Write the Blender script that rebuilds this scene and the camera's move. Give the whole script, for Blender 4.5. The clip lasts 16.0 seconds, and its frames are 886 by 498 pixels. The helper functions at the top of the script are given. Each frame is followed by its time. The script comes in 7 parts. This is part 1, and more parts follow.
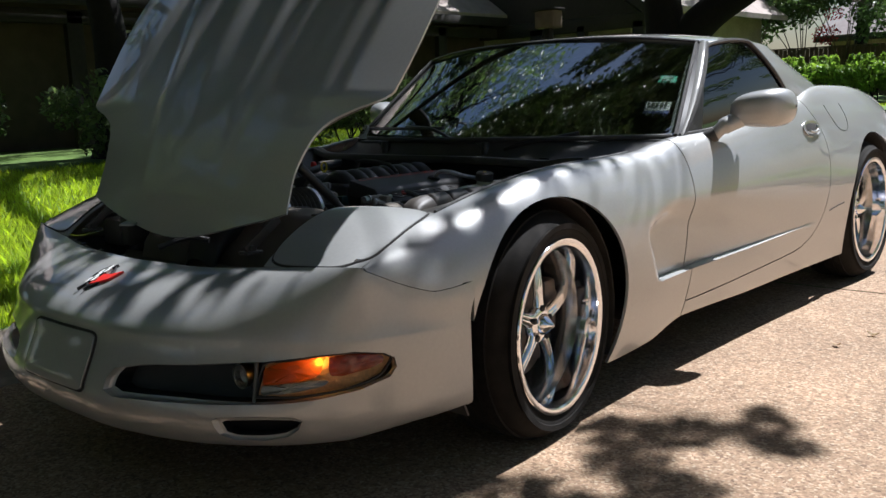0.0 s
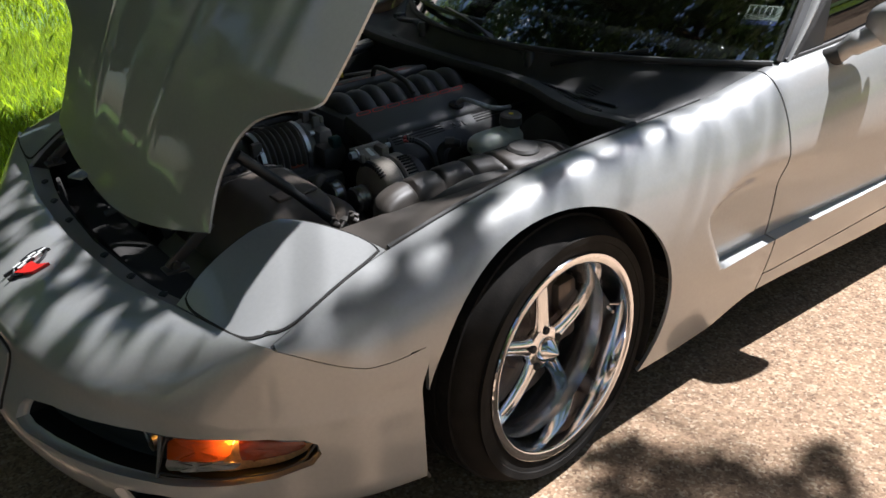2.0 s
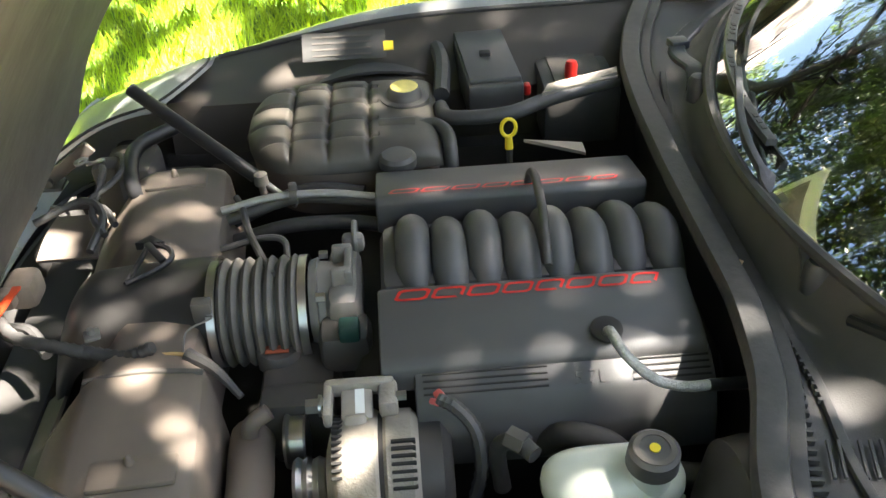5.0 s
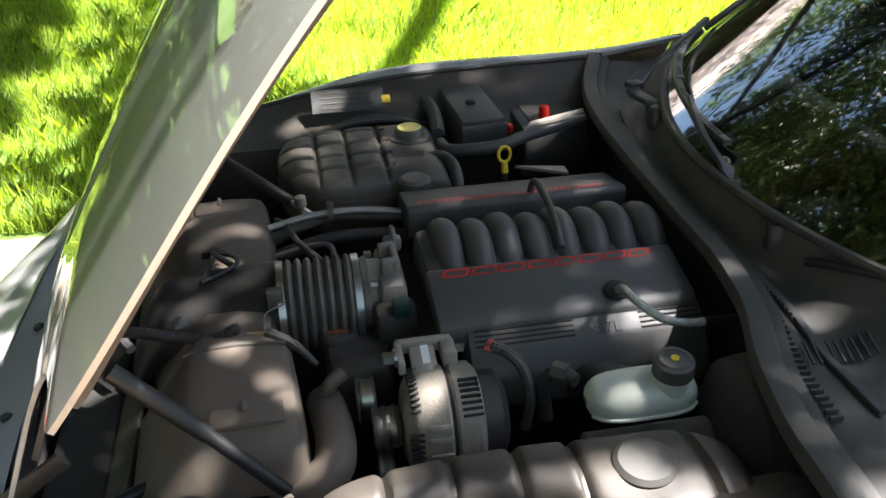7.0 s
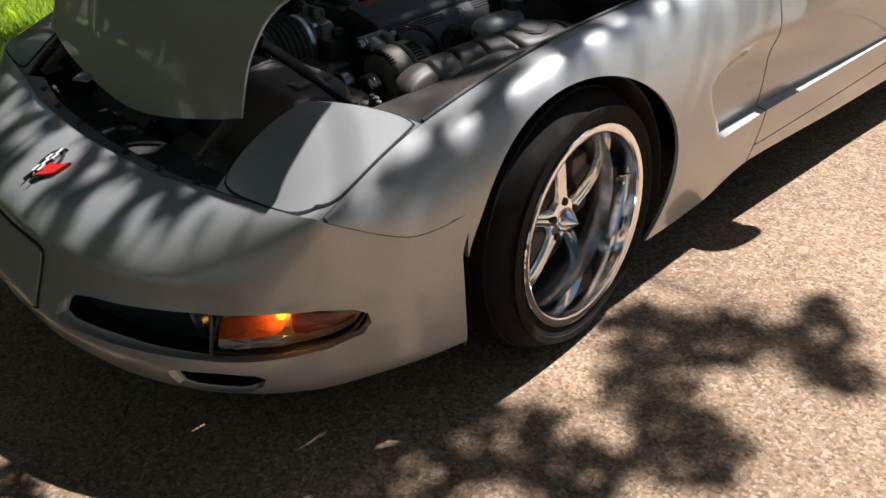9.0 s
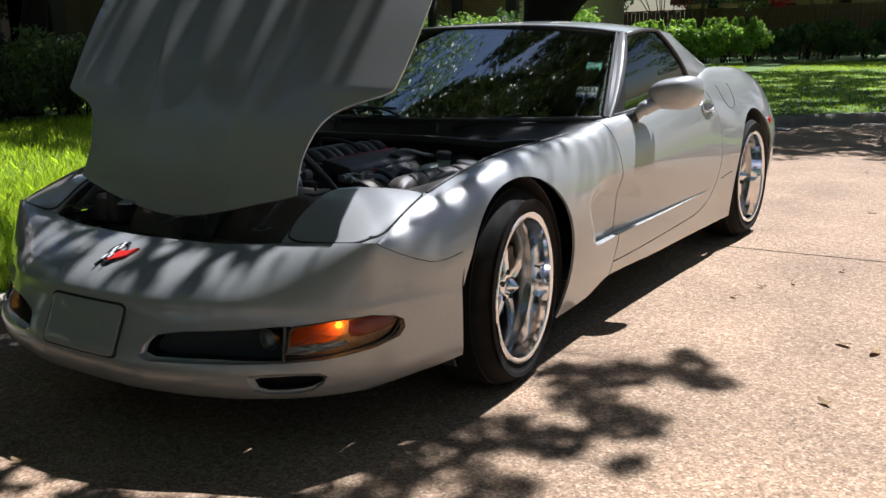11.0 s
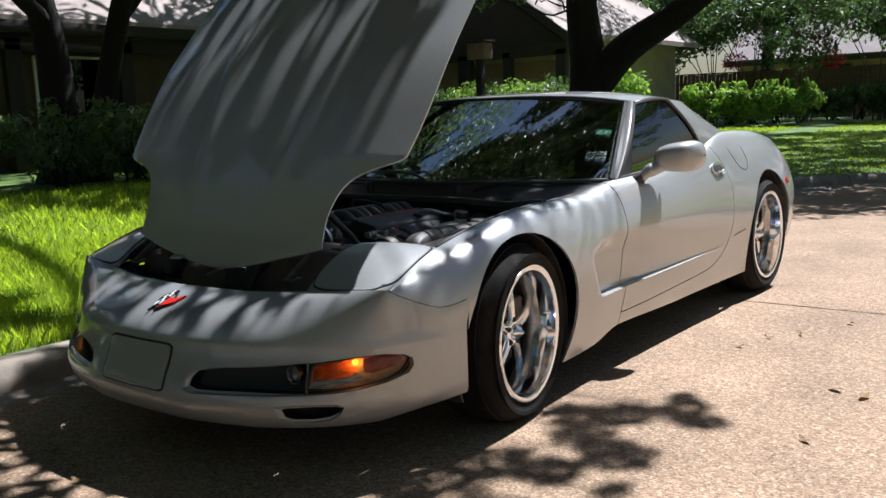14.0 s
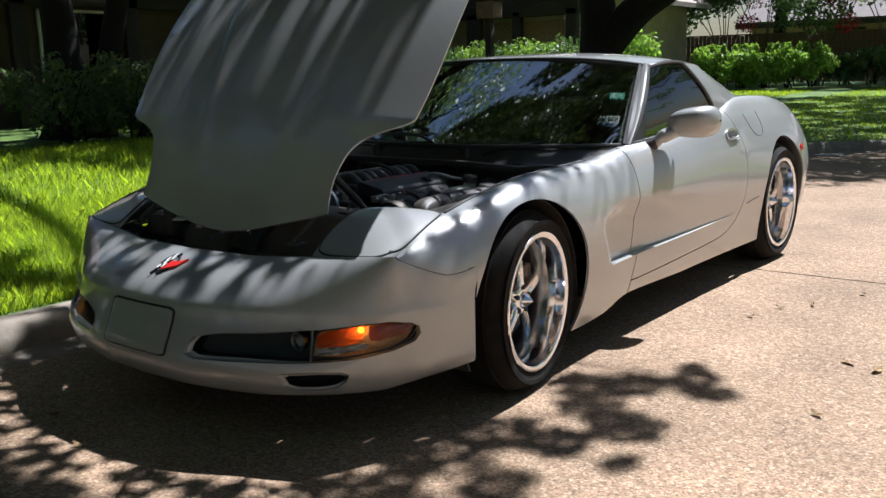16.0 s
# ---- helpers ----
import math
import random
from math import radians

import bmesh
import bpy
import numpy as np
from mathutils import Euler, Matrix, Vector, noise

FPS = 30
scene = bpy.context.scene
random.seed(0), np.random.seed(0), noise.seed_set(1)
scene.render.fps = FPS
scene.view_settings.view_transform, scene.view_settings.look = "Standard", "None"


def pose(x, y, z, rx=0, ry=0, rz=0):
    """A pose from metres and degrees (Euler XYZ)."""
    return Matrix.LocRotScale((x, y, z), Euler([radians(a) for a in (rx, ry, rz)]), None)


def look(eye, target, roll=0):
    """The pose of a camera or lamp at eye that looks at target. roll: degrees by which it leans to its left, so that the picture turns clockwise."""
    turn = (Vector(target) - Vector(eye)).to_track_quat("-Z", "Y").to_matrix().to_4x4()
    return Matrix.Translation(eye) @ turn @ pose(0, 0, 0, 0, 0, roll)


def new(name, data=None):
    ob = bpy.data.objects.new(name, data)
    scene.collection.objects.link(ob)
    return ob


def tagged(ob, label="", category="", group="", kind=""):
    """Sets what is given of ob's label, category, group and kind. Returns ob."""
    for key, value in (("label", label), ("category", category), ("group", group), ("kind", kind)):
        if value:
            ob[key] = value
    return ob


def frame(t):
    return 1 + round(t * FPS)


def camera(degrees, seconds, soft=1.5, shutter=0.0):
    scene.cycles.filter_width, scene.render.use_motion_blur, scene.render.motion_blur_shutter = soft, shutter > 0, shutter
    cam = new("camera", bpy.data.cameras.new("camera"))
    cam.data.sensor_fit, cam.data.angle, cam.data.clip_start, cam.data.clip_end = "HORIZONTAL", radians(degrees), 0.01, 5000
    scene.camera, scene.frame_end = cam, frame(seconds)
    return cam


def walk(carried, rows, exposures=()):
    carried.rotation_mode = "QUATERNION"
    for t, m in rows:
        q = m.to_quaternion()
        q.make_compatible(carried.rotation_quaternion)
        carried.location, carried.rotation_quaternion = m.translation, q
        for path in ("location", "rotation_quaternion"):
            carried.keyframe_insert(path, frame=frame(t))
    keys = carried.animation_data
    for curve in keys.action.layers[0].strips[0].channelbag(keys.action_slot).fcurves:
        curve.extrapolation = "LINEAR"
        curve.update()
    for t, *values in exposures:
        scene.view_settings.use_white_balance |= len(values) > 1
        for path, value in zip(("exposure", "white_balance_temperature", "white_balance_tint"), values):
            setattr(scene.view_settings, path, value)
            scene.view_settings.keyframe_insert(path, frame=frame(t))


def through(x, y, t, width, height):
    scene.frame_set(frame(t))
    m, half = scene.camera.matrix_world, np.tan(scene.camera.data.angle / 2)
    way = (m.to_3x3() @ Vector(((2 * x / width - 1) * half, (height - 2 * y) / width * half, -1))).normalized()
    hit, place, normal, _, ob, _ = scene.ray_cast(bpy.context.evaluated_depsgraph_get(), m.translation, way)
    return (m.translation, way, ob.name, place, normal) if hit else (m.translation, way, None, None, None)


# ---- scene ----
cam = camera(52.2, 16.0)
PATH = [
    (0, (2.303, -1.948, 0.958), (0.97, -0.495, 0.626), -2.2),
    (0.5, (2.333, -1.777, 1.019), (0.992, -0.357, 0.591), -2.4),
    (1, (2.315, -1.618, 1.25), (0.932, -0.341, 0.576), -5.5),
    (1.5, (2.234, -1.499, 1.436), (0.819, -0.375, 0.579), -5.2),
    (2, (2.094, -1.147, 1.445), (0.653, -0.088, 0.549), -2.8),
    (2.5, (1.999, -0.797, 1.435), (0.456, 0.072, 0.506), -2.5),
    (3, (1.783, -0.572, 1.417), (0.192, 0.104, 0.412), -2.2),
    (3.5, (1.55, -0.33, 1.448), (-0.028, 0.188, 0.334), -1.7),
    (4, (1.358, -0.06, 1.441), (-0.221, 0.176, 0.236), -3.0),
    (4.5, (1.154, 0.022, 1.451), (-0.418, 0.154, 0.221), -3.2),
    (5, (1.066, 0.075, 1.47), (-0.548, 0.141, 0.29), -2.8),
    (5.2, (1.053, 0.102, 1.47), (-0.572, 0.126, 0.305), -2.9),
    (7.3, (1.513, -0.282, 1.47), (-0.217, 0.126, 0.554), -1.3),
    (7.5, (1.628, -0.376, 1.471), (-0.095, 0.135, 0.595), -0.7),
    (8, (1.834, -0.678, 1.487), (0.183, 0.087, 0.657), 0.4),
    (8.5, (1.902, -1.018, 1.444), (0.458, 0.022, 0.532), -0.8),
    (8.7, (1.963, -1.168, 1.422), (0.573, -0.087, 0.474), -1.7),
    (9, (2.059, -1.364, 1.391), (0.757, -0.263, 0.347), -4.1),
    (9.2, (2.067, -1.546, 1.365), (0.845, -0.38, 0.295), -5.1),
    (11.3, (2.318, -2.469, 1.075), (1.224, -0.833, 0.72), -0.7),
    (11.5, (2.366, -2.495, 1.077), (1.241, -0.875, 0.749), -0.4),
    (12, (2.496, -2.586, 1.117), (1.316, -1.002, 0.804), 0.3),
    (12.5, (2.566, -2.626, 1.112), (1.386, -1.037, 0.818), -0.3),
    (13, (2.574, -2.637, 1.105), (1.4, -1.044, 0.814), -0.7),
    (13.5, (2.575, -2.627, 1.105), (1.386, -1.045, 0.817), -1.7),
    (14, (2.573, -2.605, 1.109), (1.366, -1.039, 0.809), -2.1),
    (14.5, (2.567, -2.589, 1.11), (1.359, -1.027, 0.791), -2.2),
    (15, (2.563, -2.58, 1.115), (1.37, -1.01, 0.779), -2.2),
    (15.5, (2.547, -2.561, 1.107), (1.354, -0.996, 0.754), -1.9),
    (16, (2.523, -2.555, 1.117), (1.314, -1.01, 0.731), -1.4),
]
EXPOSURES = [(0, 1.05, 5650, 13), (1.5, 1.12, 5700, 13), (2.1, 1.28, 5750, 14), (3.2, 1.45, 5850, 15), (4.0, 2.4, 6250, 14), (4.5, 3.8, 6700, 12), (5.2, 4.4, 6600, 12), (7.0, 3.1, 6150, 14), (7.5, 2.5, 6050, 15), (8.1, 1.5, 5950, 18), (8.7, 1.3, 5750, 12), (9.0, 1.03, 5900, 15), (9.2, 1.0, 5900, 15), (11.3, 1.08, 5550, 14), (16, 1.08, 5550, 13)]
walk(cam, [(t, look(eye, target, roll)) for t, eye, target, roll in PATH], EXPOSURES)

# ---- sun, sky ----
SUN_WAY = Vector((0.112, 0.62, 1.0)).normalized()
world = bpy.data.worlds.new("sky")
scene.world = world
world.use_nodes = True
wn = world.node_tree
sky = wn.nodes.new("ShaderNodeTexSky")
sky.sky_type, sky.sun_disc = "NISHITA", False
sky.dust_density, sky.air_density = 1.0, 1.4
sky.sun_elevation = math.asin(SUN_WAY.z)
sky.sun_rotation = math.atan2(SUN_WAY.x, SUN_WAY.y)
wn.links.new(sky.outputs[0], wn.nodes["Background"].inputs[0])
wn.nodes["Background"].inputs[1].default_value = 0.03
sun_data = bpy.data.lights.new("sun", "SUN")
sun_data.energy, sun_data.angle, sun_data.color = 5.0, radians(0.53), (1.0, 0.95, 0.86)
sun = new("sun", sun_data)
sun.matrix_world = look(SUN_WAY * 30, (0, 0, 0))


# ---- materials ----
def mat(name, color, rough=0.5, metal=0.0, vary=0.0, scale=20.0, bump=0.0, bump_scale=None, coat=0.0, detail=4.0, color2=None, island=0.0, spec=None):
    """A surface with a base colour that wanders between two tones, and a fine relief."""
    m = bpy.data.materials.new(name)
    m.use_nodes = True
    n, l = m.node_tree.nodes, m.node_tree.links
    b = n["Principled BSDF"]
    b.inputs["Base Color"].default_value = (*color, 1)
    b.inputs["Roughness"].default_value, b.inputs["Metallic"].default_value = rough, metal
    b.inputs["Coat Weight"].default_value, b.inputs["Coat Roughness"].default_value = coat, 0.03
    if spec is not None:
        b.inputs["Specular IOR Level"].default_value = spec
    co = n.new("ShaderNodeTexCoord")
    if vary or color2:
        t1, t2 = n.new("ShaderNodeTexNoise"), n.new("ShaderNodeTexNoise")
        for t, s in ((t1, scale), (t2, scale * 0.13)):
            t.inputs["Scale"].default_value, t.inputs["Detail"].default_value = s, detail
            l.new(co.outputs["Object"], t.inputs["Vector"])
        mul = n.new("ShaderNodeMath")
        mul.operation = "ADD"
        l.new(t1.outputs[0], mul.inputs[0]), l.new(t2.outputs[0], mul.inputs[1])
        half = n.new("ShaderNodeMapRange")
        half.inputs[1].default_value, half.inputs[2].default_value = 0.65, 1.35
        l.new(mul.outputs[0], half.inputs[0])
        mix = n.new("ShaderNodeMix")
        mix.data_type = "RGBA"
        c2 = color2 or tuple(c * (1 - vary) for c in color)
        c1 = color if color2 else tuple(min(1, c * (1 + vary)) for c in color)
        mix.inputs[6].default_value, mix.inputs[7].default_value = (*c2, 1), (*c1, 1)
        l.new(half.outputs[0], mix.inputs[0])
        out = mix.outputs[2]
        if island:
            geo, hs = n.new("ShaderNodeNewGeometry"), n.new("ShaderNodeHueSaturation")
            mr = n.new("ShaderNodeMapRange")
            mr.inputs[3].default_value, mr.inputs[4].default_value = 1 - island, 1 + island
            l.new(geo.outputs["Random Per Island"], mr.inputs[0])
            l.new(mr.outputs[0], hs.inputs["Value"]), l.new(out, hs.inputs["Color"])
            out = hs.outputs[0]
        l.new(out, b.inputs["Base Color"])
    if bump:
        t3, bp = n.new("ShaderNodeTexNoise"), n.new("ShaderNodeBump")
        t3.inputs["Scale"].default_value, t3.inputs["Detail"].default_value = bump_scale or scale * 3, 5
        bp.inputs["Strength"].default_value, bp.inputs["Distance"].default_value = min(1, bump), 0.004
        l.new(co.outputs["Object"], t3.inputs["Vector"])
        l.new(t3.outputs[0], bp.inputs["Height"]), l.new(bp.outputs[0], b.inputs["Normal"])
    return m


def glass(name, color, rough=0.0, gloss=0.06):
    """Tinted pane: a gloss that grows towards grazing angles over a see-through tint."""
    m = bpy.data.materials.new(name)
    m.use_nodes = True
    n, l = m.node_tree.nodes, m.node_tree.links
    n.remove(n["Principled BSDF"])
    tr, gl, lw, mx = (n.new(k) for k in ("ShaderNodeBsdfTransparent", "ShaderNodeBsdfGlossy", "ShaderNodeLayerWeight", "ShaderNodeMixShader"))
    tr.inputs[0].default_value = (*color, 1)
    gl.inputs["Roughness"].default_value = rough
    lw.inputs["Blend"].default_value = 0.5
    power, grow = n.new("ShaderNodeMath"), n.new("ShaderNodeMath")
    power.operation, grow.operation = "POWER", "MULTIPLY_ADD"
    power.inputs[1].default_value, grow.inputs[1].default_value, grow.inputs[2].default_value = 3.5, 0.9 - gloss, gloss
    l.new(lw.outputs["Facing"], power.inputs[0]), l.new(power.outputs[0], grow.inputs[0])
    l.new(grow.outputs[0], mx.inputs[0]), l.new(tr.outputs[0], mx.inputs[1]), l.new(gl.outputs[0], mx.inputs[2])
    l.new(mx.outputs[0], n["Material Output"].inputs[0])
    return m


PAINT = mat("silver_paint", (0.40, 0.40, 0.39), 0.40, 0.42, vary=0.05, scale=900, coat=1.0, bump=0.04, bump_scale=6)
TRIM = mat("black_trim", (0.012, 0.012, 0.013), 0.45, vary=0.3, scale=30)
RUBBER = mat("tyre_rubber", (0.026, 0.023, 0.020), 0.85, spec=0.15, color2=(0.012, 0.011, 0.010), scale=25, bump=0.15, bump_scale=200)
SEAL = mat("rubber_seal", (0.046, 0.044, 0.042), 0.55, vary=0.3, scale=60, bump=0.1)
CHROME = mat("chrome", (0.88, 0.88, 0.9), 0.06, 1.0)
DARK = mat("dark_void", (0.026, 0.024, 0.022), 0.9, vary=0.3, scale=10)
PLASTIC = mat("black_plastic", (0.060, 0.056, 0.052), 0.48, vary=0.3, scale=18, bump=0.1, bump_scale=900)
DUSTY = mat("dusty_plastic", (0.125, 0.11, 0.093), 0.62, color2=(0.06, 0.054, 0.047), scale=9, bump=0.1, bump_scale=800)
ALU = mat("cast_aluminium", (0.33, 0.295, 0.25), 0.55, 0.3, vary=0.25, scale=25, bump=0.4, bump_scale=220)
STEEL = mat("steel", (0.5, 0.5, 0.5), 0.3, 1.0, vary=0.2, scale=40)
RED = mat("red_plastic", (0.55, 0.02, 0.015), 0.4, vary=0.1, scale=60)
YELLOW = mat("yellow_plastic", (0.75, 0.55, 0.03), 0.4, vary=0.1, scale=60)
WHITE = mat("white_print", (0.75, 0.75, 0.72), 0.5, vary=0.05, scale=60)
GLASS = glass("windscreen_glass", (0.62, 0.68, 0.65), 0.0, 0.40)
TINT = glass("tinted_glass", (0.05, 0.055, 0.06), 0.0, 0.05)
CLEAR = glass("clear_lens", (0.9, 0.9, 0.9))


# ---- mesh helpers ----
def part(name, bm, material, parent=None, label="", smooth=True, normals=True):
    """Links a bmesh as one mesh object under a thing or a part."""
    if normals:
        bmesh.ops.recalc_face_normals(bm, faces=bm.faces)
    me = bpy.data.meshes.new(name)
    bm.to_mesh(me)
    bm.free()
    for m in material if isinstance(material, (list, tuple)) else [material]:
        me.materials.append(m)
    if smooth:
        me.shade_smooth()
        me.set_sharp_from_angle(angle=radians(38))
    ob = new(name, me)
    if parent:
        ob.parent = parent
    if label:
        tagged(ob, label)
    return ob


def thing(name, label, category, group="", kind="", at=(0, 0, 0)):
    ob = new(name)
    ob.location = at
    ob.empty_display_size = 0.1
    return tagged(ob, label, category, group, kind)


def spline(xs, ys):
    """A smooth, monotone-between-keys curve through the keys."""
    xs, ys = np.array(xs, float), np.array(ys, float)
    h, d = np.diff(xs), np.diff(ys) / np.diff(xs)
    m = np.zeros(len(xs))
    for i in range(1, len(xs) - 1):
        if d[i - 1] * d[i] > 0:
            w1, w2 = 2 * h[i] + h[i - 1], h[i] + 2 * h[i - 1]
            m[i] = (w1 + w2) / (w1 / d[i - 1] + w2 / d[i])
    m[0], m[-1] = d[0], d[-1]

    def at(x):
        x = min(max(x, xs[0]), xs[-1])
        i = min(int(np.searchsorted(xs, x, "right")) - 1, len(h) - 1)
        t = (x - xs[i]) / h[i]
        return float((1 + 2 * t) * (1 - t) ** 2 * ys[i] + t * (1 - t) ** 2 * h[i] * m[i] + t * t * (3 - 2 * t) * ys[i + 1] + t * t * (t - 1) * h[i] * m[i + 1])
    return at


def bez(p, t):
    a, b, c, d = (Vector(q) for q in p)
    return a * (1 - t) ** 3 + b * 3 * t * (1 - t) ** 2 + c * 3 * t * t * (1 - t) + d * t ** 3


def sheet(f, us, vs, thick=0.0, bm=None):
    """A grid of faces over f(u, v); thick: how far it is thickened inwards."""
    bm = bm or bmesh.new()
    rows = [[bm.verts.new(f(u, v)) for v in vs] for u in us]
    faces = [bm.faces.new((a[j], a[j + 1], b[j + 1], b[j])) for a, b in zip(rows, rows[1:]) for j in range(len(vs) - 1)]
    if thick:
        bm.normal_update()
        flip = inner_side(rows)
        back = [[bm.verts.new(p.co - p.normal * thick * flip) for p in row] for row in rows]
        n, m = len(us) - 1, len(vs) - 1
        for i in range(n):
            for j in range(m):
                bm.faces.new((back[i][j], back[i + 1][j], back[i + 1][j + 1], back[i][j + 1]))
        rim = [(i, 0) for i in range(n)] + [(n, j) for j in range(m)] + [(i, m) for i in range(n, 0, -1)] + [(0, j) for j in range(m, 0, -1)]
        for (a, b), (c, d) in zip(rim, rim[1:] + rim[:1]):
            bm.faces.new((rows[a][b], rows[c][d], back[c][d], back[a][b]))
    return bm


def inner_side(rows):
    """1 or -1: which way along the normals lies the car's inside."""
    mid = rows[len(rows) // 2][len(rows[0]) // 2]
    return 1 if mid.normal.dot(mid.co - Vector((0, min(max(mid.co.y, -0.3), 3.0), 0.3))) > 0 else -1


def steps(a, b, n):
    return [a + (b - a) * i / n for i in range(n + 1)]


def box(size, at=(0, 0, 0), bevel=0.0, rot=None, bm=None, seg=2):
    bm = bm or bmesh.new()
    m = Matrix.Translation(at) @ (rot or Matrix()) @ Matrix.Diagonal((*size, 1))
    vs = bmesh.ops.create_cube(bm, size=1, matrix=m)["verts"]
    if bevel:
        es = list({e for v in vs for e in v.link_edges})
        bmesh.ops.bevel(bm, geom=es, offset=bevel, segments=seg, affect="EDGES", profile=0.5)
    return bm


def tube(points, r, bm=None, seg=10, closed=False, cap=True):
    """A round bar along points; r: one radius or one a point."""
    bm = bm or bmesh.new()
    pts = [Vector(p) for p in points]
    n, rings, up = len(pts), [], None
    for i, p in enumerate(pts):
        a = pts[(i - 1) % n] if closed or i else p
        b = pts[(i + 1) % n] if closed or i < n - 1 else p
        d = (b - a).normalized()
        if up is None:
            up = d.orthogonal().normalized()
        up = (up - d * up.dot(d)).normalized()
        side = d.cross(up)
        rad = r[i] if isinstance(r, (list, tuple)) else r
        rings.append([bm.verts.new(p + (up * math.cos(k) + side * math.sin(k)) * rad) for k in (2 * math.pi * j / seg for j in range(seg))])
    for i in range(n if closed else n - 1):
        a, b = rings[i], rings[(i + 1) % n]
        for j in range(seg):
            bm.faces.new((a[j], a[(j + 1) % seg], b[(j + 1) % seg], b[j]))
    if cap and not closed:
        bm.faces.new(rings[0]), bm.faces.new(rings[-1])
    return bm


def arc(points, n=6):
    """A smooth run of points through the given ones."""
    p = [Vector(q) for q in points]
    p = [2 * p[0] - p[1]] + p + [2 * p[-1] - p[-2]]
    out = []
    for i in range(1, len(p) - 2):
        for k in range(n):
            t = k / n
            out.append(0.5 * (2 * p[i] + (p[i + 1] - p[i - 1]) * t + (2 * p[i - 1] - 5 * p[i] + 4 * p[i + 1] - p[i + 2]) * t * t + (3 * p[i] - p[i - 1] - 3 * p[i + 1] + p[i + 2]) * t ** 3))
    return out + [p[-2]]


def lathe(profile, seg=48, m=None, bm=None, closed=False, caps=True):
    """Turns (radius, height) pairs about the z axis, then places them with m."""
    bm = bm or bmesh.new()
    m = m or Matrix()
    rings = [[bm.verts.new(m @ Vector((r * math.cos(2 * math.pi * j / seg), r * math.sin(2 * math.pi * j / seg), z))) for j in range(seg)] for r, z in profile]
    pairs = list(zip(rings, rings[1:])) + ([(rings[-1], rings[0])] if closed else [])
    for a, b in pairs:
        for j in range(seg):
            bm.faces.new((a[j], a[(j + 1) % seg], b[(j + 1) % seg], b[j]))
    if caps and not closed:
        for ring, (r, _) in ((rings[0], profile[0]), (rings[-1], profile[-1])):
            if r > 1e-6:
                bm.faces.new(ring)
    bmesh.ops.remove_doubles(bm, verts=[v for k in (0, -1) for v in rings[k]], dist=1e-6)
    return bm


def prism(outline, axis, lo, hi, bm=None):
    """Extrudes a 2D outline along an axis (0, 1 or 2)."""
    bm = bm or bmesh.new()

    def at(p, h):
        q = list(p)
        q.insert(axis, h)
        return bm.verts.new(q)
    a, b = [at(p, lo) for p in outline], [at(p, hi) for p in outline]
    n = len(outline)
    for i in range(n):
        bm.faces.new((a[i], a[(i + 1) % n], b[(i + 1) % n], b[i]))
    bm.faces.new(a), bm.faces.new(list(reversed(b)))
    bmesh.ops.recalc_face_normals(bm, faces=bm.faces)
    return bm


def carve(bm, cutter, how="DIFFERENCE"):
    """bm with the solid cutter taken away (or kept alone)."""
    obs = []
    for b in (bm, cutter):
        bmesh.ops.recalc_face_normals(b, faces=b.faces)
        me = bpy.data.meshes.new("carve")
        b.to_mesh(me)
        b.free()
        obs.append(new("carve", me))
    mod = obs[0].modifiers.new("carve", "BOOLEAN")
    mod.object, mod.operation, mod.solver = obs[1], how, "EXACT"
    me = obs[0].evaluated_get(bpy.context.evaluated_depsgraph_get()).to_mesh()
    out = bmesh.new()
    out.from_mesh(me)
    for o in obs:
        data = o.data
        bpy.data.objects.remove(o)
        bpy.data.meshes.remove(data)
    return out


def mirrored(bm):
    """A copy of bm across the car's middle."""
    out = bm.copy()
    bmesh.ops.scale(out, vec=(-1, 1, 1), verts=out.verts)
    bmesh.ops.reverse_faces(out, faces=out.faces)
    return out


def islands(bm):
    """bm split into its loose pieces."""
    left, out = set(bm.faces), []
    while left:
        todo, seen = [next(iter(left))], set()
        while todo:
            fc = todo.pop()
            if fc in seen:
                continue
            seen.add(fc)
            todo += [g for e in fc.edges for g in e.link_faces if g not in seen]
        left -= seen
        ids = {fc.index for fc in seen}
        piece = bm.copy()
        piece.faces.ensure_lookup_table()
        bmesh.ops.delete(piece, geom=[fc for fc in piece.faces if fc.index not in ids], context="FACES")
        out.append(piece)
    return out


def ribbon(path, half):
    """A closed strip outline of that half width round an open 2D path."""
    p = [Vector(q) for q in path]
    side = []
    for i, q in enumerate(p):
        d = (p[min(i + 1, len(p) - 1)] - p[max(i - 1, 0)]).normalized()
        side.append(Vector((-d.y, d.x)) * half)
    return [q + s for q, s in zip(p, side)] + [q - s for q, s in reversed(list(zip(p, side)))]

# ---- the car: its surfaces ----
# x: 0 on the middle, + to the driver's side; y: 0 at the front axle, + to the tail; z: 0 on the road.
XH = spline([-0.6, -0.33, 0.16, 0.6, 0.9, 1.3, 1.9, 2.15, 2.4, 2.75, 3.2, 3.5], [0.806, 0.788, 0.782, 0.775, 0.775, 0.79, 0.785, 0.745, 0.71, 0.70, 0.66, 0.60])
ZH = spline([-0.6, -0.33, 0.16, 0.6, 0.9, 1.15, 1.5, 1.88, 2.15, 2.4, 2.75, 3.2, 3.5], [0.578, 0.672, 0.745, 0.757, 0.792, 0.80, 0.835, 0.878, 0.928, 0.942, 0.934, 0.89, 0.84])
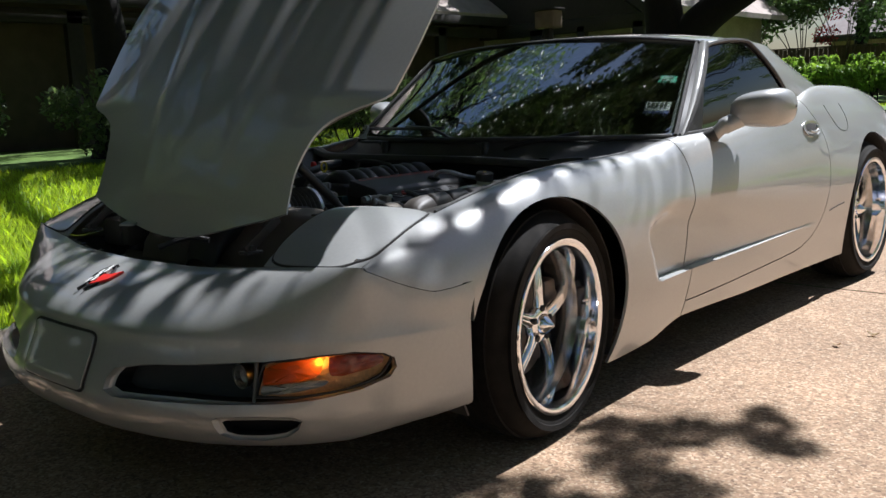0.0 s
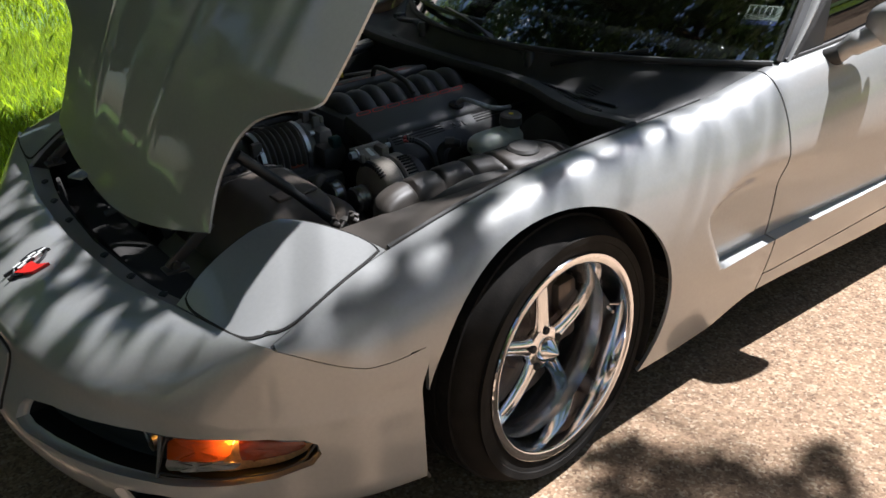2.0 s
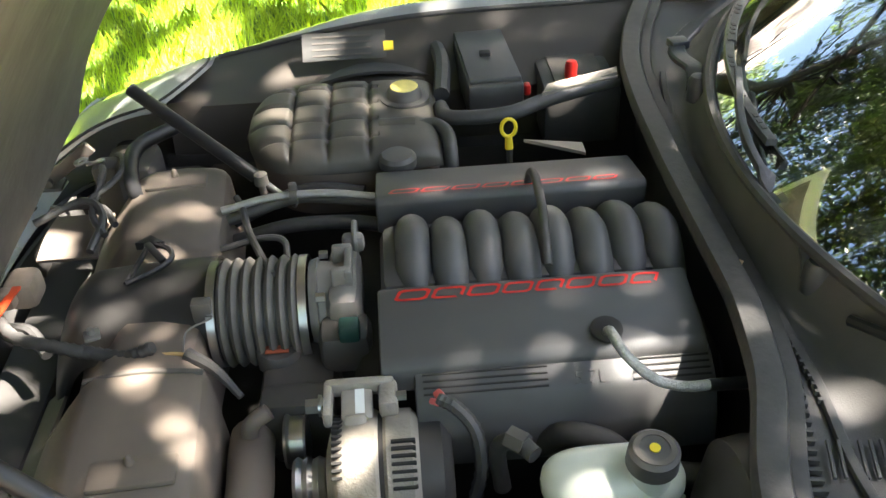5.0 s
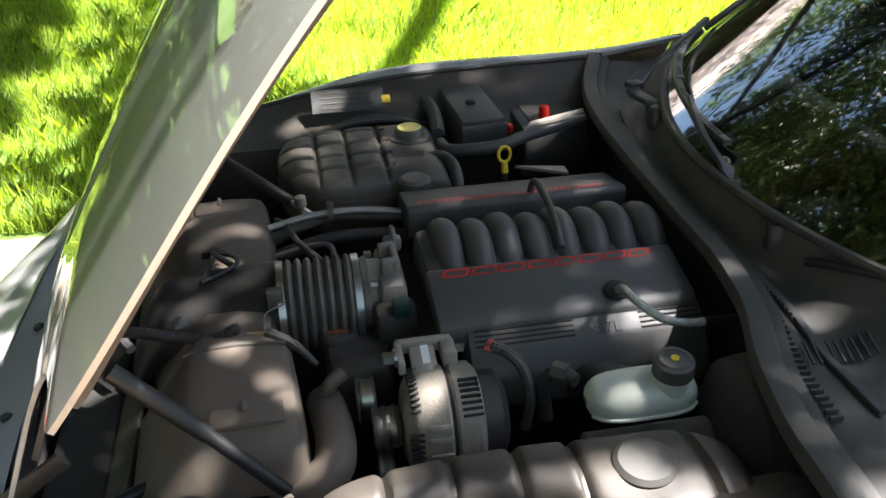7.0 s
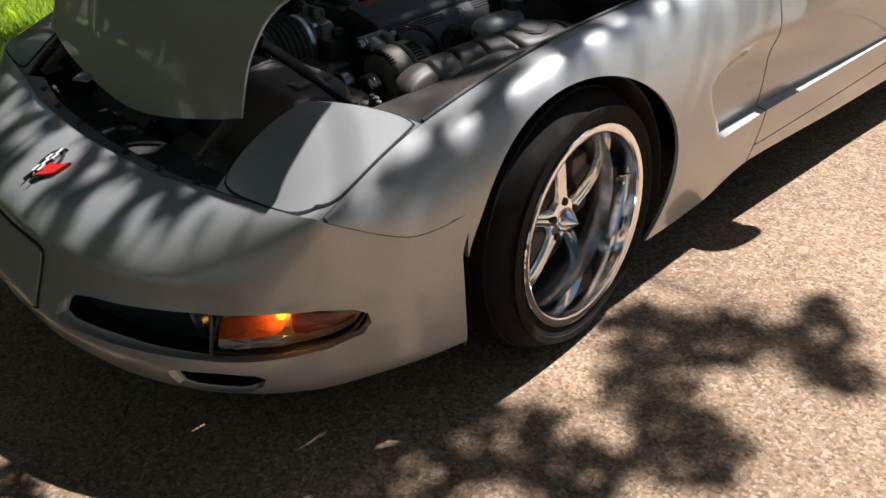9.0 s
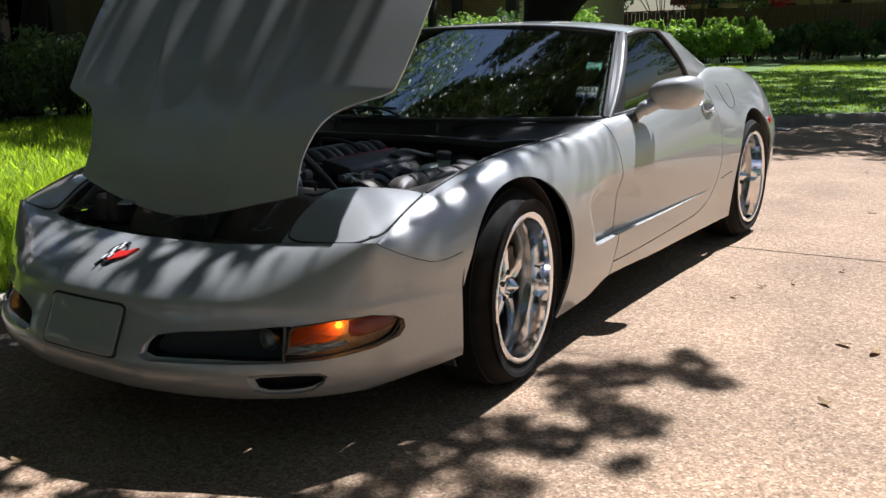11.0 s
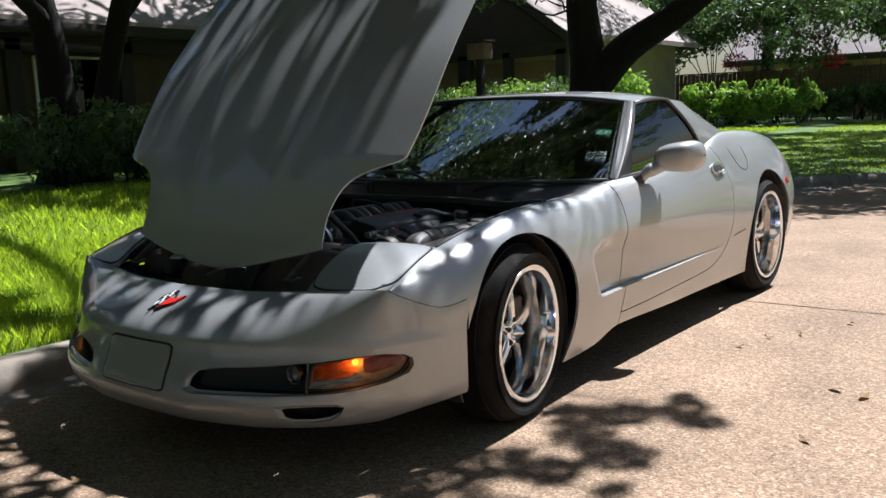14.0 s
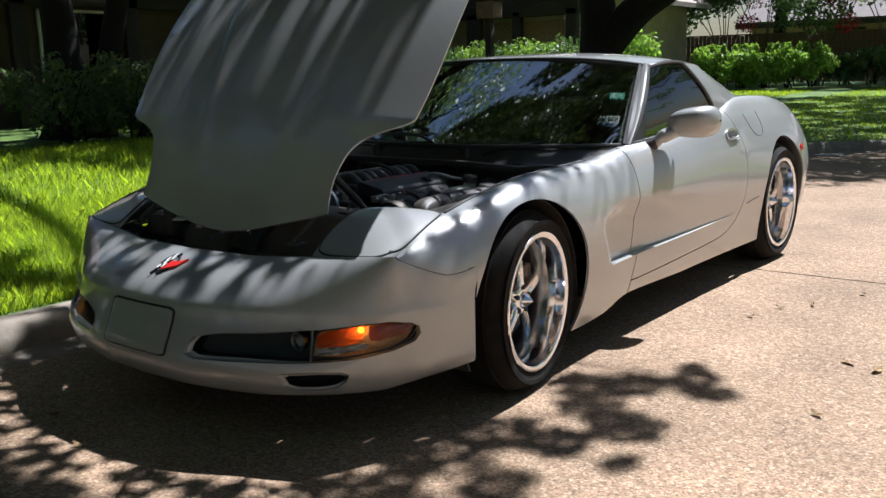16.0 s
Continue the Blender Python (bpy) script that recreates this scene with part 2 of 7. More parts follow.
XW = spline([-0.6, -0.46, -0.36, 0.0, 0.35, 0.6, 1.0, 1.6, 2.1, 2.6, 2.95, 3.25, 3.5], [0.796, 0.882, 0.908, 0.926, 0.925, 0.916, 0.906, 0.906, 0.912, 0.922, 0.912, 0.87, 0.78])
XB = spline([-0.4, 0.4, 0.8, 1.6, 2.2, 2.65, 3.0, 3.3, 3.5], [0.875, 0.862, 0.85, 0.85, 0.86, 0.88, 0.875, 0.83, 0.76])
ZB = spline([-0.4, 0.0, 0.37, 0.6, 0.85, 1.44, 2.3, 2.65, 3.0, 3.5], [0.21, 0.15, 0.137, 0.143, 0.182, 0.168, 0.165, 0.2, 0.25, 0.3])
CROWN = spline([-0.6, -0.3, 0.0, 0.4, 0.9, 1.5, 2.1, 2.6, 3.5], [0.0, 0.02, 0.05, 0.04, 0.012, 0.006, 0.02, 0.035, 0.02])
FRONT_ARCH, REAR_ARCH, ARCH_R, REAR_R = (0.026, 0.318), (2.69, 0.345), 0.364, 0.368
LEDGE = spline([0.5, 0.6, 1.2, 1.97], [0.35, 0.352, 0.357, 0.372])


def cove(y, z):
    """How deep the side scoop lies behind the front wheel."""
    front = 0.575 - 0.58 * min(0.16, max(0, z - 0.375)) + 0.03 * max(0, 1 - (z - 0.352) / 0.03) ** 2
    if y < front or y > 2.0 or z < LEDGE(y):
        return 0.0
    edge = min(1, (y - front) / 0.03)
    edge = edge * edge * (3 - 2 * edge)
    tail = max(0.0, 1 - (y - 0.6) / 1.4)
    brow = 0.605 - 0.085 * max(0, 1 - (y - 0.478) / 0.26) ** 2
    top = max(0.0, min(1, (brow - z) / (0.06 + 0.22 * max(0, y - 0.6))))
    return 0.040 * edge * tail * top * top * (3 - 2 * top)


def lower(y, z):
    """Half width of the flank below its widest line."""
    k = (0.50 - z) / (0.50 - ZB(y))
    return XW(y) + (XB(y) - XW(y)) * (0.25 * k + 0.75 * k * k)


def side(y, v):
    """The car's flank: v 0 at the bonnet line or window sill, 1 at the rocker."""
    h, w = Vector((XH(y), y, ZH(y))), Vector((XW(y), y, 0.50))
    if v < 0.6:
        c = CROWN(y)
        k = min(1.0, max(0.0, (y + 0.6) / 0.75))
        k = k * k * (3 - 2 * k)
        soft = bez((h, h.lerp(w, 0.33) + Vector((0.020, 0, 0.020)), h.lerp(w, 0.68) + Vector((0.022, 0, 0.022)), w), v / 0.6)
        full = bez((h, h + Vector((0.07, 0, c * 0.6 + 0.006)), w + Vector((0.004, 0, 0.16 + c * 0.8)), w), v / 0.6)
        p = soft.lerp(full, k)
    else:
        ledge = LEDGE(y)
        k = (v - 0.6) / 0.4
        z = 0.50 + (ledge + 0.002 - 0.50) * k / 0.5 if k <= 0.501 else ledge - 0.003 + (ZB(y) - ledge + 0.003) * (k - 0.55) / 0.45
        p = Vector((lower(y, z), y, z))
    p.x -= cove(y, p.z)
    return p


VS = [0.6 * i / 26 for i in range(27)] + [0.6 + 0.2 * i / 10 for i in range(1, 11)] + [0.82 + 0.18 * i / 9 for i in range(10)]
SEAM = spline([-0.61, -0.468, -0.436, -0.25], [0.588, 0.519, 0.511, 0.528])


def fender_nose(y, v):
    """The fender ahead of the wheel, down to the bumper's seam."""
    lo, hi = 0.0, 1.0
    for _ in range(24):
        mid = (lo + hi) / 2
        lo, hi = (mid, hi) if side(y, mid).z > SEAM(y) else (lo, mid)
    return side(y, v * hi)


# bumper: plan of its foremost line, and of its upper edge
NX = spline([0, 0.16, 0.32, 0.46, 0.6, 0.72, 0.84, 0.93, 1], [0, 0.17, 0.335, 0.47, 0.603, 0.724, 0.836, 0.894, 0.914])
NY = spline([0, 0.16, 0.32, 0.46, 0.6, 0.72, 0.84, 0.93, 1], [-0.975, -0.97, -0.943, -0.904, -0.838, -0.742, -0.585, -0.445, -0.345])
EX = spline([0, 0.3, 0.52, 0.80, 0.9, 0.96, 1], [0, 0.30, 0.517, 0.806, 0.87, 0.895, 0.910])
EY = spline([0, 0.3, 0.52, 0.80, 0.9, 0.96, 1], [-0.705, -0.69, -0.655, -0.600, -0.50, -0.44, -0.36])
EZ = spline([0, 0.3, 0.52, 0.80, 0.9, 0.96, 1], [0.548, 0.552, 0.566, 0.585, 0.534, 0.508, 0.50])


def upper_edge(a):
    """The bumper's upper edge: below the bonnet and lids, then along the fender's seam."""
    if a <= 0.8:
        return Vector((EX(a), EY(a), EZ(a)))
    p = fender_nose(-0.600 + 0.28 * (a - 0.8) / 0.2, 1.0)
    return p - Vector((0.0, 0, 0.002))


def nose(a, v):
    """The front bumper cover: a 0 in the middle to 1 at a wheel; v 0 at the chin to 1 at the top edge."""
    if a < 0:
        p = nose(-a, v)
        return Vector((-p.x, p.y, p.z))
    m, e = Vector((NX(a), NY(a), 0.255)), upper_edge(a)
    d = Vector((NX(min(1, a + 0.01)) - NX(max(0, a - 0.01)), NY(min(1, a + 0.01)) - NY(max(0, a - 0.01)), 0)).normalized()
    inward = Vector((-d.y, d.x, 0)) * (1 - max(0, a - 0.9) * 7)
    chin = m + inward * 0.055 + Vector((0, 0, -0.085 + 0.045 * max(0, a - 0.8) * 5))
    if v < 0.16:
        return bez((chin, chin - inward * 0.02, m - Vector((0, 0, 0.05)), m), v / 0.16)
    full = min(1.0, max(0.0, (a - 0.6) / 0.25))
    k = inward * (0.055 - 0.055 * full * full * (3 - 2 * full)) + Vector((0, 0, 0.165))
    mid = m + k
    if v < 0.5:
        return bez((m, m + Vector((0, 0, 0.045)), mid - Vector((0, 0, 0.06)) - inward * 0.004, mid), (v - 0.16) / 0.34)
    back = e - mid
    flat = Vector((back.x, back.y, 0))
    last = e - flat * 0.45 - Vector((0, 0, back.z * 0.18))
    if a > 0.8:
        y = -0.600 + 0.28 * (a - 0.8) / 0.2
        last = last.lerp(e + (fender_nose(y, 1.0) - fender_nose(y, 0.94)).normalized() * 0.045, min(1, (a - 0.8) / 0.06))
    return bez((mid, mid + Vector((0, 0, 0.04)) + inward * 0.008, last, e), (v - 0.5) / 0.5)


NOSE_GRID = np.array([nose(a, v) for a in steps(-1, 1, 160) for v in steps(0.05, 0.9, 90)])


def on_nose(x, z, out=0.0):
    """The point of the bumper's face at x and z, raised by out."""
    d = (NOSE_GRID[:, 0] - x) ** 2 + (NOSE_GRID[:, 2] - z) ** 2
    i = np.argsort(d)[:4]
    w = 1 / (d[i] + 1e-7)
    y = float((NOSE_GRID[i, 1] * w).sum() / w.sum())
    n = Vector((x * 0.9, -1.0 + abs(x) * 0.55, 0.12)).normalized()
    return Vector((x, y, z)) + n * out

car = thing("car", "silver two-door sports coupe with open bonnet, parked at kerb", "car")


def cylinder_x(y, z, r, x0, x1, seg=72):
    return lathe([(r, x0), (r, x1)], seg, Matrix(((0, 0, 1, 0), (1, 0, 0, y), (0, 1, 0, z), (0, 0, 0, 1))))


def joined(*bms):
    """Several bmeshes put into one."""
    out = bms[0]
    for b in bms[1:]:
        me = bpy.data.meshes.new("tmp")
        b.to_mesh(me), b.free()
        out.from_mesh(me)
        bpy.data.meshes.remove(me)
    return out


def fender():
    """Front fender: two sheets joined, the wheel arch cut out."""
    a = sheet(fender_nose, steps(-0.585, -0.36, 24), steps(0, 1, 20), 0.01)
    b = sheet(side, steps(-0.36, 0.83, 130), VS, 0.01)
    b = carve(b, cylinder_x(*FRONT_ARCH, ARCH_R, 0.6, 1.2))
    return joined(a, carve(b, box((0.6, 0.102, 0.75), (0.95, -0.375, 0.143), 0)))


DOOR_SEAM = [(0.835, 0.83), (0.838, 0.79), (0.836, 0.74), (0.832, 0.6), (0.828, 0.45), (0.822, 0.3), (0.82, 0.243), (1.0, 0.238), (1.346, 0.249), (1.74, 0.266), (1.87, 0.29), (1.965, 0.34), (2.035, 0.43), (2.07, 0.55), (2.075, 0.68), (2.03, 0.775), (1.965, 0.86), (1.94, 0.97)]


def flank():
    """Door, rocker and rear quarter out of one sheet."""
    bm = sheet(side, steps(0.8365, 3.5, 220), VS, 0.01)
    bm = carve(bm, cylinder_x(*REAR_ARCH, REAR_R, 0.6, 1.2))
    pts = [p for p in arc([(0, *q) for q in DOOR_SEAM[5:]], 5)]
    return islands(carve(bm, prism(ribbon([(0.81, 0.243)] + [(p.y, p.z) for p in pts[6:]], 0.0026), 0, 0.5, 1.2)))


def lid(u, v, raise_by=0.0):
    """The surface that holds the closed pop-up headlamp, between bumper, fender and bonnet."""
    def front(k):
        return upper_edge(0.524 + 0.276 * k) + Vector((0, 0.003, 0.002))

    def outer(k):
        y = -0.600 + 0.280 * k
        return Vector((XH(y) - 0.002, y, ZH(y)))
    rear = lambda k: Vector((0.532 + 0.257 * k, -0.408 + 0.088 * k + 0.050 * k * (1 - k), 0.684 - 0.010 * k + 0.020 * k * (1 - k)))
    f0, r0 = front(0), rear(0)
    inner = bez((f0, f0.lerp(r0, 0.33) + Vector((0, 0, 0.034)), f0.lerp(r0, 0.7) + Vector((0, 0, 0.034)), r0), v)
    flat = (f0 * (1 - u) + front(1) * u) * (1 - v) + (r0 * (1 - u) + rear(1) * u) * v
    p = inner * (1 - u) + outer(v) * u + front(u) * (1 - v) + rear(u) * v - flat
    return p + Vector((0, -0.3, 1)) * (raise_by + 0.10 * u * (1 - u) * v * (1 - v))


def lid_round(u, v, raise_by=0.0, grow=1.0):
    """The lid itself, with rounded corners."""
    a, b = 2 * u - 1, 2 * v - 1
    c = 0.12 + (0.24 if a > 0 else 0.08) * max(0.0, -b)
    a, b = a * math.sqrt(1 - c * abs(b) ** 5), b * math.sqrt(1 - c * abs(a) ** 5)
    return lid(0.498 + 0.492 * a * grow, 0.50 + 0.488 * b * grow, raise_by)


FENDER, QUARTER = fender(), flank()
for mirror in (False, True):
    fix = mirrored if mirror else (lambda b: b.copy())
    part("front_fender", fix(FENDER), PAINT, car)
    for piece in QUARTER:
        ys = [p.co.y for p in piece.verts]
        if len(ys) < 60:
            continue
        is_door = max(ys) < 2.2 and max(p.co.z for p in piece.verts) > 0.7
        ob = part("door" if is_door else "rear_quarter_panel", fix(piece), PAINT, car)
        if is_door:
            DOOR = ob if not mirror else DOOR
        else:
            QUARTER_OB = ob if not mirror else QUARTER_OB
    part("lamp_panel", fix(sheet(lid, steps(0, 1, 24), steps(0, 1, 24), 0.01)), PAINT, car)
    lamp_lid = part("headlamp_lid", fix(sheet(lambda u, v: lid_round(u, v, 0.0035), steps(0, 1, 24), steps(0, 1, 24), 0.004)), PAINT, car)
    edge = [(k, 0) for k in steps(0, 1, 20)] + [(1, k) for k in steps(0.05, 1, 19)] + [(k, 1) for k in steps(0.95, 0, 19)] + [(0, k) for k in steps(0.95, 0.05, 18)]
    part("lid_gap", fix(tube([lid_round(u, v, 0.0005, 1.012) for u, v in edge], 0.0032, closed=True, seg=6)), DARK, lamp_lid)

# front bumper with its slots
SLOT = [(0.252, 0.316), (0.27, 0.339), (0.365, 0.357), (0.53, 0.37), (0.65, 0.377), (0.75, 0.392), (0.81, 0.396), (0.845, 0.386), (0.856, 0.372), (0.858, 0.349), (0.85, 0.327), (0.815, 0.306), (0.765, 0.294), (0.715, 0.288), (0.62, 0.285), (0.48, 0.283), (0.37, 0.279), (0.285, 0.275), (0.25, 0.286)]
VENT = [(0.566, 0.248), (0.578, 0.256), (0.66, 0.26), (0.72, 0.255), (0.734, 0.245), (0.725, 0.225), (0.70, 0.205), (0.657, 0.196), (0.597, 0.198), (0.573, 0.212)]
bumper = sheet(nose, steps(-1, 1, 190), steps(0, 1, 64), 0.012)
for outline in (SLOT, VENT):
    bumper = carve(bumper, prism(outline, 1, -1.3, -0.45))
    bumper = carve(bumper, prism([(-x, z) for x, z in outline], 1, -1.3, -0.45))
bumper = part("front_bumper", bumper, PAINT, car)


def shrunk(outline, by):
    """The outline drawn in by a small margin, less so beside the lamp."""
    cx, cz = (min(x for x, z in outline) + max(x for x, z in outline)) / 2, (min(z for x, z in outline) + max(z for x, z in outline)) / 2
    hx, hz = max(x for x, z in outline) - cx, max(z for x, z in outline) - cz
    return [(x - (x - cx) / hx * by * (1.6 if x < cx else 0.3), z - (z - cz) / hz * by * (1.0 if x < 0.62 or hx < 0.15 else 0.3)) for x, z in outline]


def lip(outline, by, deep, flip=False):
    """The painted, rounded edge of a slot, rolling inwards."""
    bm, rings = bmesh.new(), []
    for k in steps(0, 1, 5):
        pts = [(-x if flip else x, z) for x, z in shrunk(outline, by * (1 - math.cos(k * math.pi / 2)))]
        pts = [(a[0] + (b[0] - a[0]) * j / 4, a[1] + (b[1] - a[1]) * j / 4) for a, b in zip(pts, pts[1:] + pts[:1]) for j in range(4)]
        rings.append([bm.verts.new(on_nose(x, z, 0.0008 - deep * math.sin(k * math.pi / 2))) for x, z in pts])
    for a, b in zip(rings, rings[1:]):
        for i in range(len(a)):
            j = (i + 1) % len(a)
            bm.faces.new((a[i], a[j], b[j], b[i]))
    return bm


def walls(outline, deep, flip=False, start=0.002):
    """The rim of a slot running back from the bumper's face."""
    bm = bmesh.new()
    pts = [(-x if flip else x, z) for x, z in outline]
    pts = [(a[0] + (b[0] - a[0]) * k / 4, a[1] + (b[1] - a[1]) * k / 4) for a, b in zip(pts, pts[1:] + pts[:1]) for k in range(4)]
    a, b = [bm.verts.new(on_nose(x, z, -start)) for x, z in pts], [bm.verts.new(on_nose(x, z, -deep)) for x, z in pts]
    for i in range(len(pts)):
        j = (i + 1) % len(pts)
        bm.faces.new((a[i], a[j], b[j], b[i]))
    bm.faces.new(b)
    return bm


AMBER = glass("amber_lens", (1.0, 0.62, 0.22), 0.15, 0.05)
an, al = AMBER.node_tree.nodes, AMBER.node_tree.links
diffuse, blend = an.new("ShaderNodeBsdfTranslucent"), an.new("ShaderNodeMixShader")
diffuse.inputs[0].default_value, blend.inputs[0].default_value = (0.8, 0.34, 0.07, 1), 0.4
old = an["Material Output"].inputs[0].links[0].from_socket
al.new(old, blend.inputs[1]), al.new(diffuse.outputs[0], blend.inputs[2]), al.new(blend.outputs[0], an["Material Output"].inputs[0])
DULL_AMBER = glass("dull_amber_lens", (0.62, 0.30, 0.14), 0.2, 0.07)
GLOW = bpy.data.materials.new("lit_bulb")
GLOW.use_nodes = True
GLOW.node_tree.nodes["Principled BSDF"].inputs["Emission Color"].default_value = (1, 0.42, 0.04, 1)
GLOW.node_tree.nodes["Principled BSDF"].inputs["Emission Strength"].default_value = 11
DARKRIM = mat("dark_rim", (0.09, 0.09, 0.088), 0.5, vary=0.2, scale=60)
REFLECT = mat("lamp_reflector", (0.62, 0.36, 0.16), 0.35, 0.3, vary=0.3, scale=160, bump=0.6, bump_scale=260)
for flip in (False, True):
    part("slot_lip", lip(SLOT, 0.010, 0.022, flip), PAINT, bumper)
    part("bumper_slot", walls(shrunk(SLOT, 0.010), 0.075, flip, 0.021), TRIM, bumper, "dark intake slot")
    part("vent_lip", lip(VENT, 0.011, 0.016, flip), PAINT, bumper)
    part("brake_vent", walls(shrunk(VENT, 0.011), 0.06, flip, 0.015), TRIM, bumper, "dark brake cooling vent")
    sx = (lambda p: Vector((-p.x, p.y, p.z))) if flip else (lambda p: p)
    lamp = new("turn_signal")
    lamp.parent = car
    tagged(lamp, "amber turn signal, its inner bulb lit")

    def patch(outline, out, thick, bulge=0.0):
        """A curved plate of that outline, lying on the bumper's face."""
        ring = [Vector(p) for p in arc([(x, z, 0) for x, z in outline + outline[:1]], 4)][:-1]
        mid = sum(ring, Vector()) / len(ring)
        bm = bmesh.new()
        loops = []
        for k, o in ((1.0, out - thick), (1.0, out), (0.75, out + bulge), (0.45, out + bulge), (0.15, out + bulge)):
            loops.append([bm.verts.new(sx(on_nose(mid.x + (p.x - mid.x) * k, mid.y + (p.y - mid.y) * k, o))) for p in ring])
        for a, b in zip(loops, loops[1:]):
            for i in range(len(ring)):
                j = (i + 1) % len(ring)
                bm.faces.new((a[i], a[j], b[j], b[i]))
        bm.faces.new(loops[0]), bm.faces.new(loops[-1])
        return bm
    SIGNAL = [(0.652, 0.342), (0.652, 0.360), (0.686, 0.374), (0.757, 0.388), (0.763, 0.376), (0.757, 0.352), (0.74, 0.336), (0.695, 0.329), (0.66, 0.326)]
    MARKER = [(0.770, 0.384), (0.81, 0.390), (0.838, 0.383), (0.845, 0.367), (0.833, 0.354), (0.808, 0.345), (0.787, 0.340), (0.770, 0.350)]
    CLEAR_FIELD = [(0.652, 0.322), (0.69, 0.326), (0.735, 0.331), (0.765, 0.334), (0.765, 0.320), (0.72, 0.308), (0.68, 0.304), (0.655, 0.306)]
    part("lamp_housing", patch([(0.65, 0.30), (0.648, 0.368), (0.70, 0.382), (0.80, 0.394), (0.845, 0.384), (0.852, 0.36), (0.835, 0.325), (0.79, 0.305), (0.72, 0.294)], -0.045, 0.004), REFLECT, lamp)
    part("lamp_field", patch(CLEAR_FIELD, -0.018, 0.003), mat("grey_reflector", (0.30, 0.29, 0.27), 0.3, 0.6, vary=0.2, scale=120) if not flip else bpy.data.materials["grey_reflector"], lamp, "grey strip of reflector below the amber lens")
    part("signal_lens", patch(SIGNAL, -0.014, 0.003, 0.004), AMBER, lamp)
    part("marker_lens", patch(MARKER, -0.014, 0.003, 0.004), DULL_AMBER, lamp)
    part("lamp_divider", tube([sx(on_nose(0.630 + 0.016 * k, 0.374 - 0.086 * k, -0.012)) for k in steps(0, 1, 8)], 0.0045, seg=8), DARKRIM, lamp, "dark rim between intake slot and lamp")
    part("lens_frame", tube([sx(on_nose(p.x, p.y, -0.012)) for p in arc([(0.650, 0.300, 0), (0.646, 0.366, 0), (0.70, 0.380, 0), (0.80, 0.393, 0), (0.844, 0.384, 0), (0.851, 0.36, 0), (0.835, 0.328, 0), (0.79, 0.308, 0), (0.72, 0.297, 0)], 4)], 0.003, closed=True, seg=6), TRIM, lamp)
    c = sx(on_nose(0.752, 0.372, -0.032))
    part("bulb", lathe([(0.0, -0.010), (0.007, -0.007), (0.010, 0.0), (0.007, 0.007), (0.0, 0.010)], 16, Matrix.Translation(c)), GLOW, lamp, "lit amber bulb")
    fog = new("fog_lamp")
    fog.parent = car
    m = Matrix.Translation(sx(on_nose(0.598, 0.338, -0.05))) @ pose(0, 0, 0, 90)
    part("fog_bowl", lathe([(0.0, -0.03), (0.02, -0.028), (0.028, -0.012), (0.03, 0.006), (0.027, 0.006), (0.024, -0.01), (0.0, -0.022)], 24, m), STEEL, fog)
    part("fog_lens", lathe([(0.0, 0.010), (0.016, 0.009), (0.027, 0.004), (0.027, 0.002), (0.0, 0.006)], 24, m), CLEAR, fog)

# number plate cover, a blank painted panel in a groove
rr = lambda t, hw, hz, r: (max(-hw, min(hw, hw * 1.1 * math.copysign(abs(math.cos(t)) ** 0.42, math.cos(t)))), max(-hz, min(hz, hz * 1.1 * math.copysign(abs(math.sin(t)) ** 0.42, math.sin(t)))))
PC = (0.008, 0.338)


def plate_at(t, k, out):
    x, z = rr(t, 0.160, 0.068, 0)
    return on_nose(PC[0] + x * k, PC[1] + z * k, out)


ring = steps(0, 2 * math.pi, 64)[:-1]
bm = bmesh.new()
loops = [[bm.verts.new(plate_at(t, k, out)) for t in ring] for k, out in ((1.0, -0.002), (0.985, 0.006), (0.9, 0.008), (0.6, 0.008), (0.3, 0.008))]
for a, b in zip(loops, loops[1:]):
    for i in range(64):
        bm.faces.new((a[i], a[(i + 1) % 64], b[(i + 1) % 64], b[i]))
bm.faces.new(loops[-1])
part("plate_cover", bm, PAINT, bumper, "blank silver cover panel")
part("plate_groove", tube([plate_at(t, 1.02, 0.0) for t in ring], 0.0042, closed=True, seg=6), DARK, bumper)


# badge: a ring, a chequered scrap and a red one, as plain shapes
def badge_at(u, w, out=0.004):
    """u along the car's width, w up the slope of the nose."""
    a, w = u * 0.9, w * 1.2
    lo, hi = 0.5, 1.0
    for _ in range(24):
        mid = (lo + hi) / 2
        lo, hi = (mid, hi) if nose(a, mid).y < -0.802 + w else (lo, mid)
    p = nose(a, lo)
    return p + Vector((0, -0.45, 0.9)) * out


badge = new("badge")
badge.parent = car
tagged(badge, "small badge of a ring and two plain flags")
part("badge_ring", tube([badge_at(0.034 * math.cos(t), 0.034 * math.sin(t)) for t in steps(0, 2 * math.pi, 28)[:-1]], 0.0035, closed=True, seg=6), TRIM, badge)


def flag(pts, material, label):
    bm = bmesh.new()
    top, low = [bm.verts.new(badge_at(*p, 0.008)) for p in pts], [bm.verts.new(badge_at(*p, 0.001)) for p in pts]
    bm.faces.new(top), bm.faces.new(low)
    for i in range(len(pts)):
        j = (i + 1) % len(pts)
        bm.faces.new((top[i], top[j], low[j], low[i]))
    part("badge_flag", bm, material, badge, label, smooth=False)


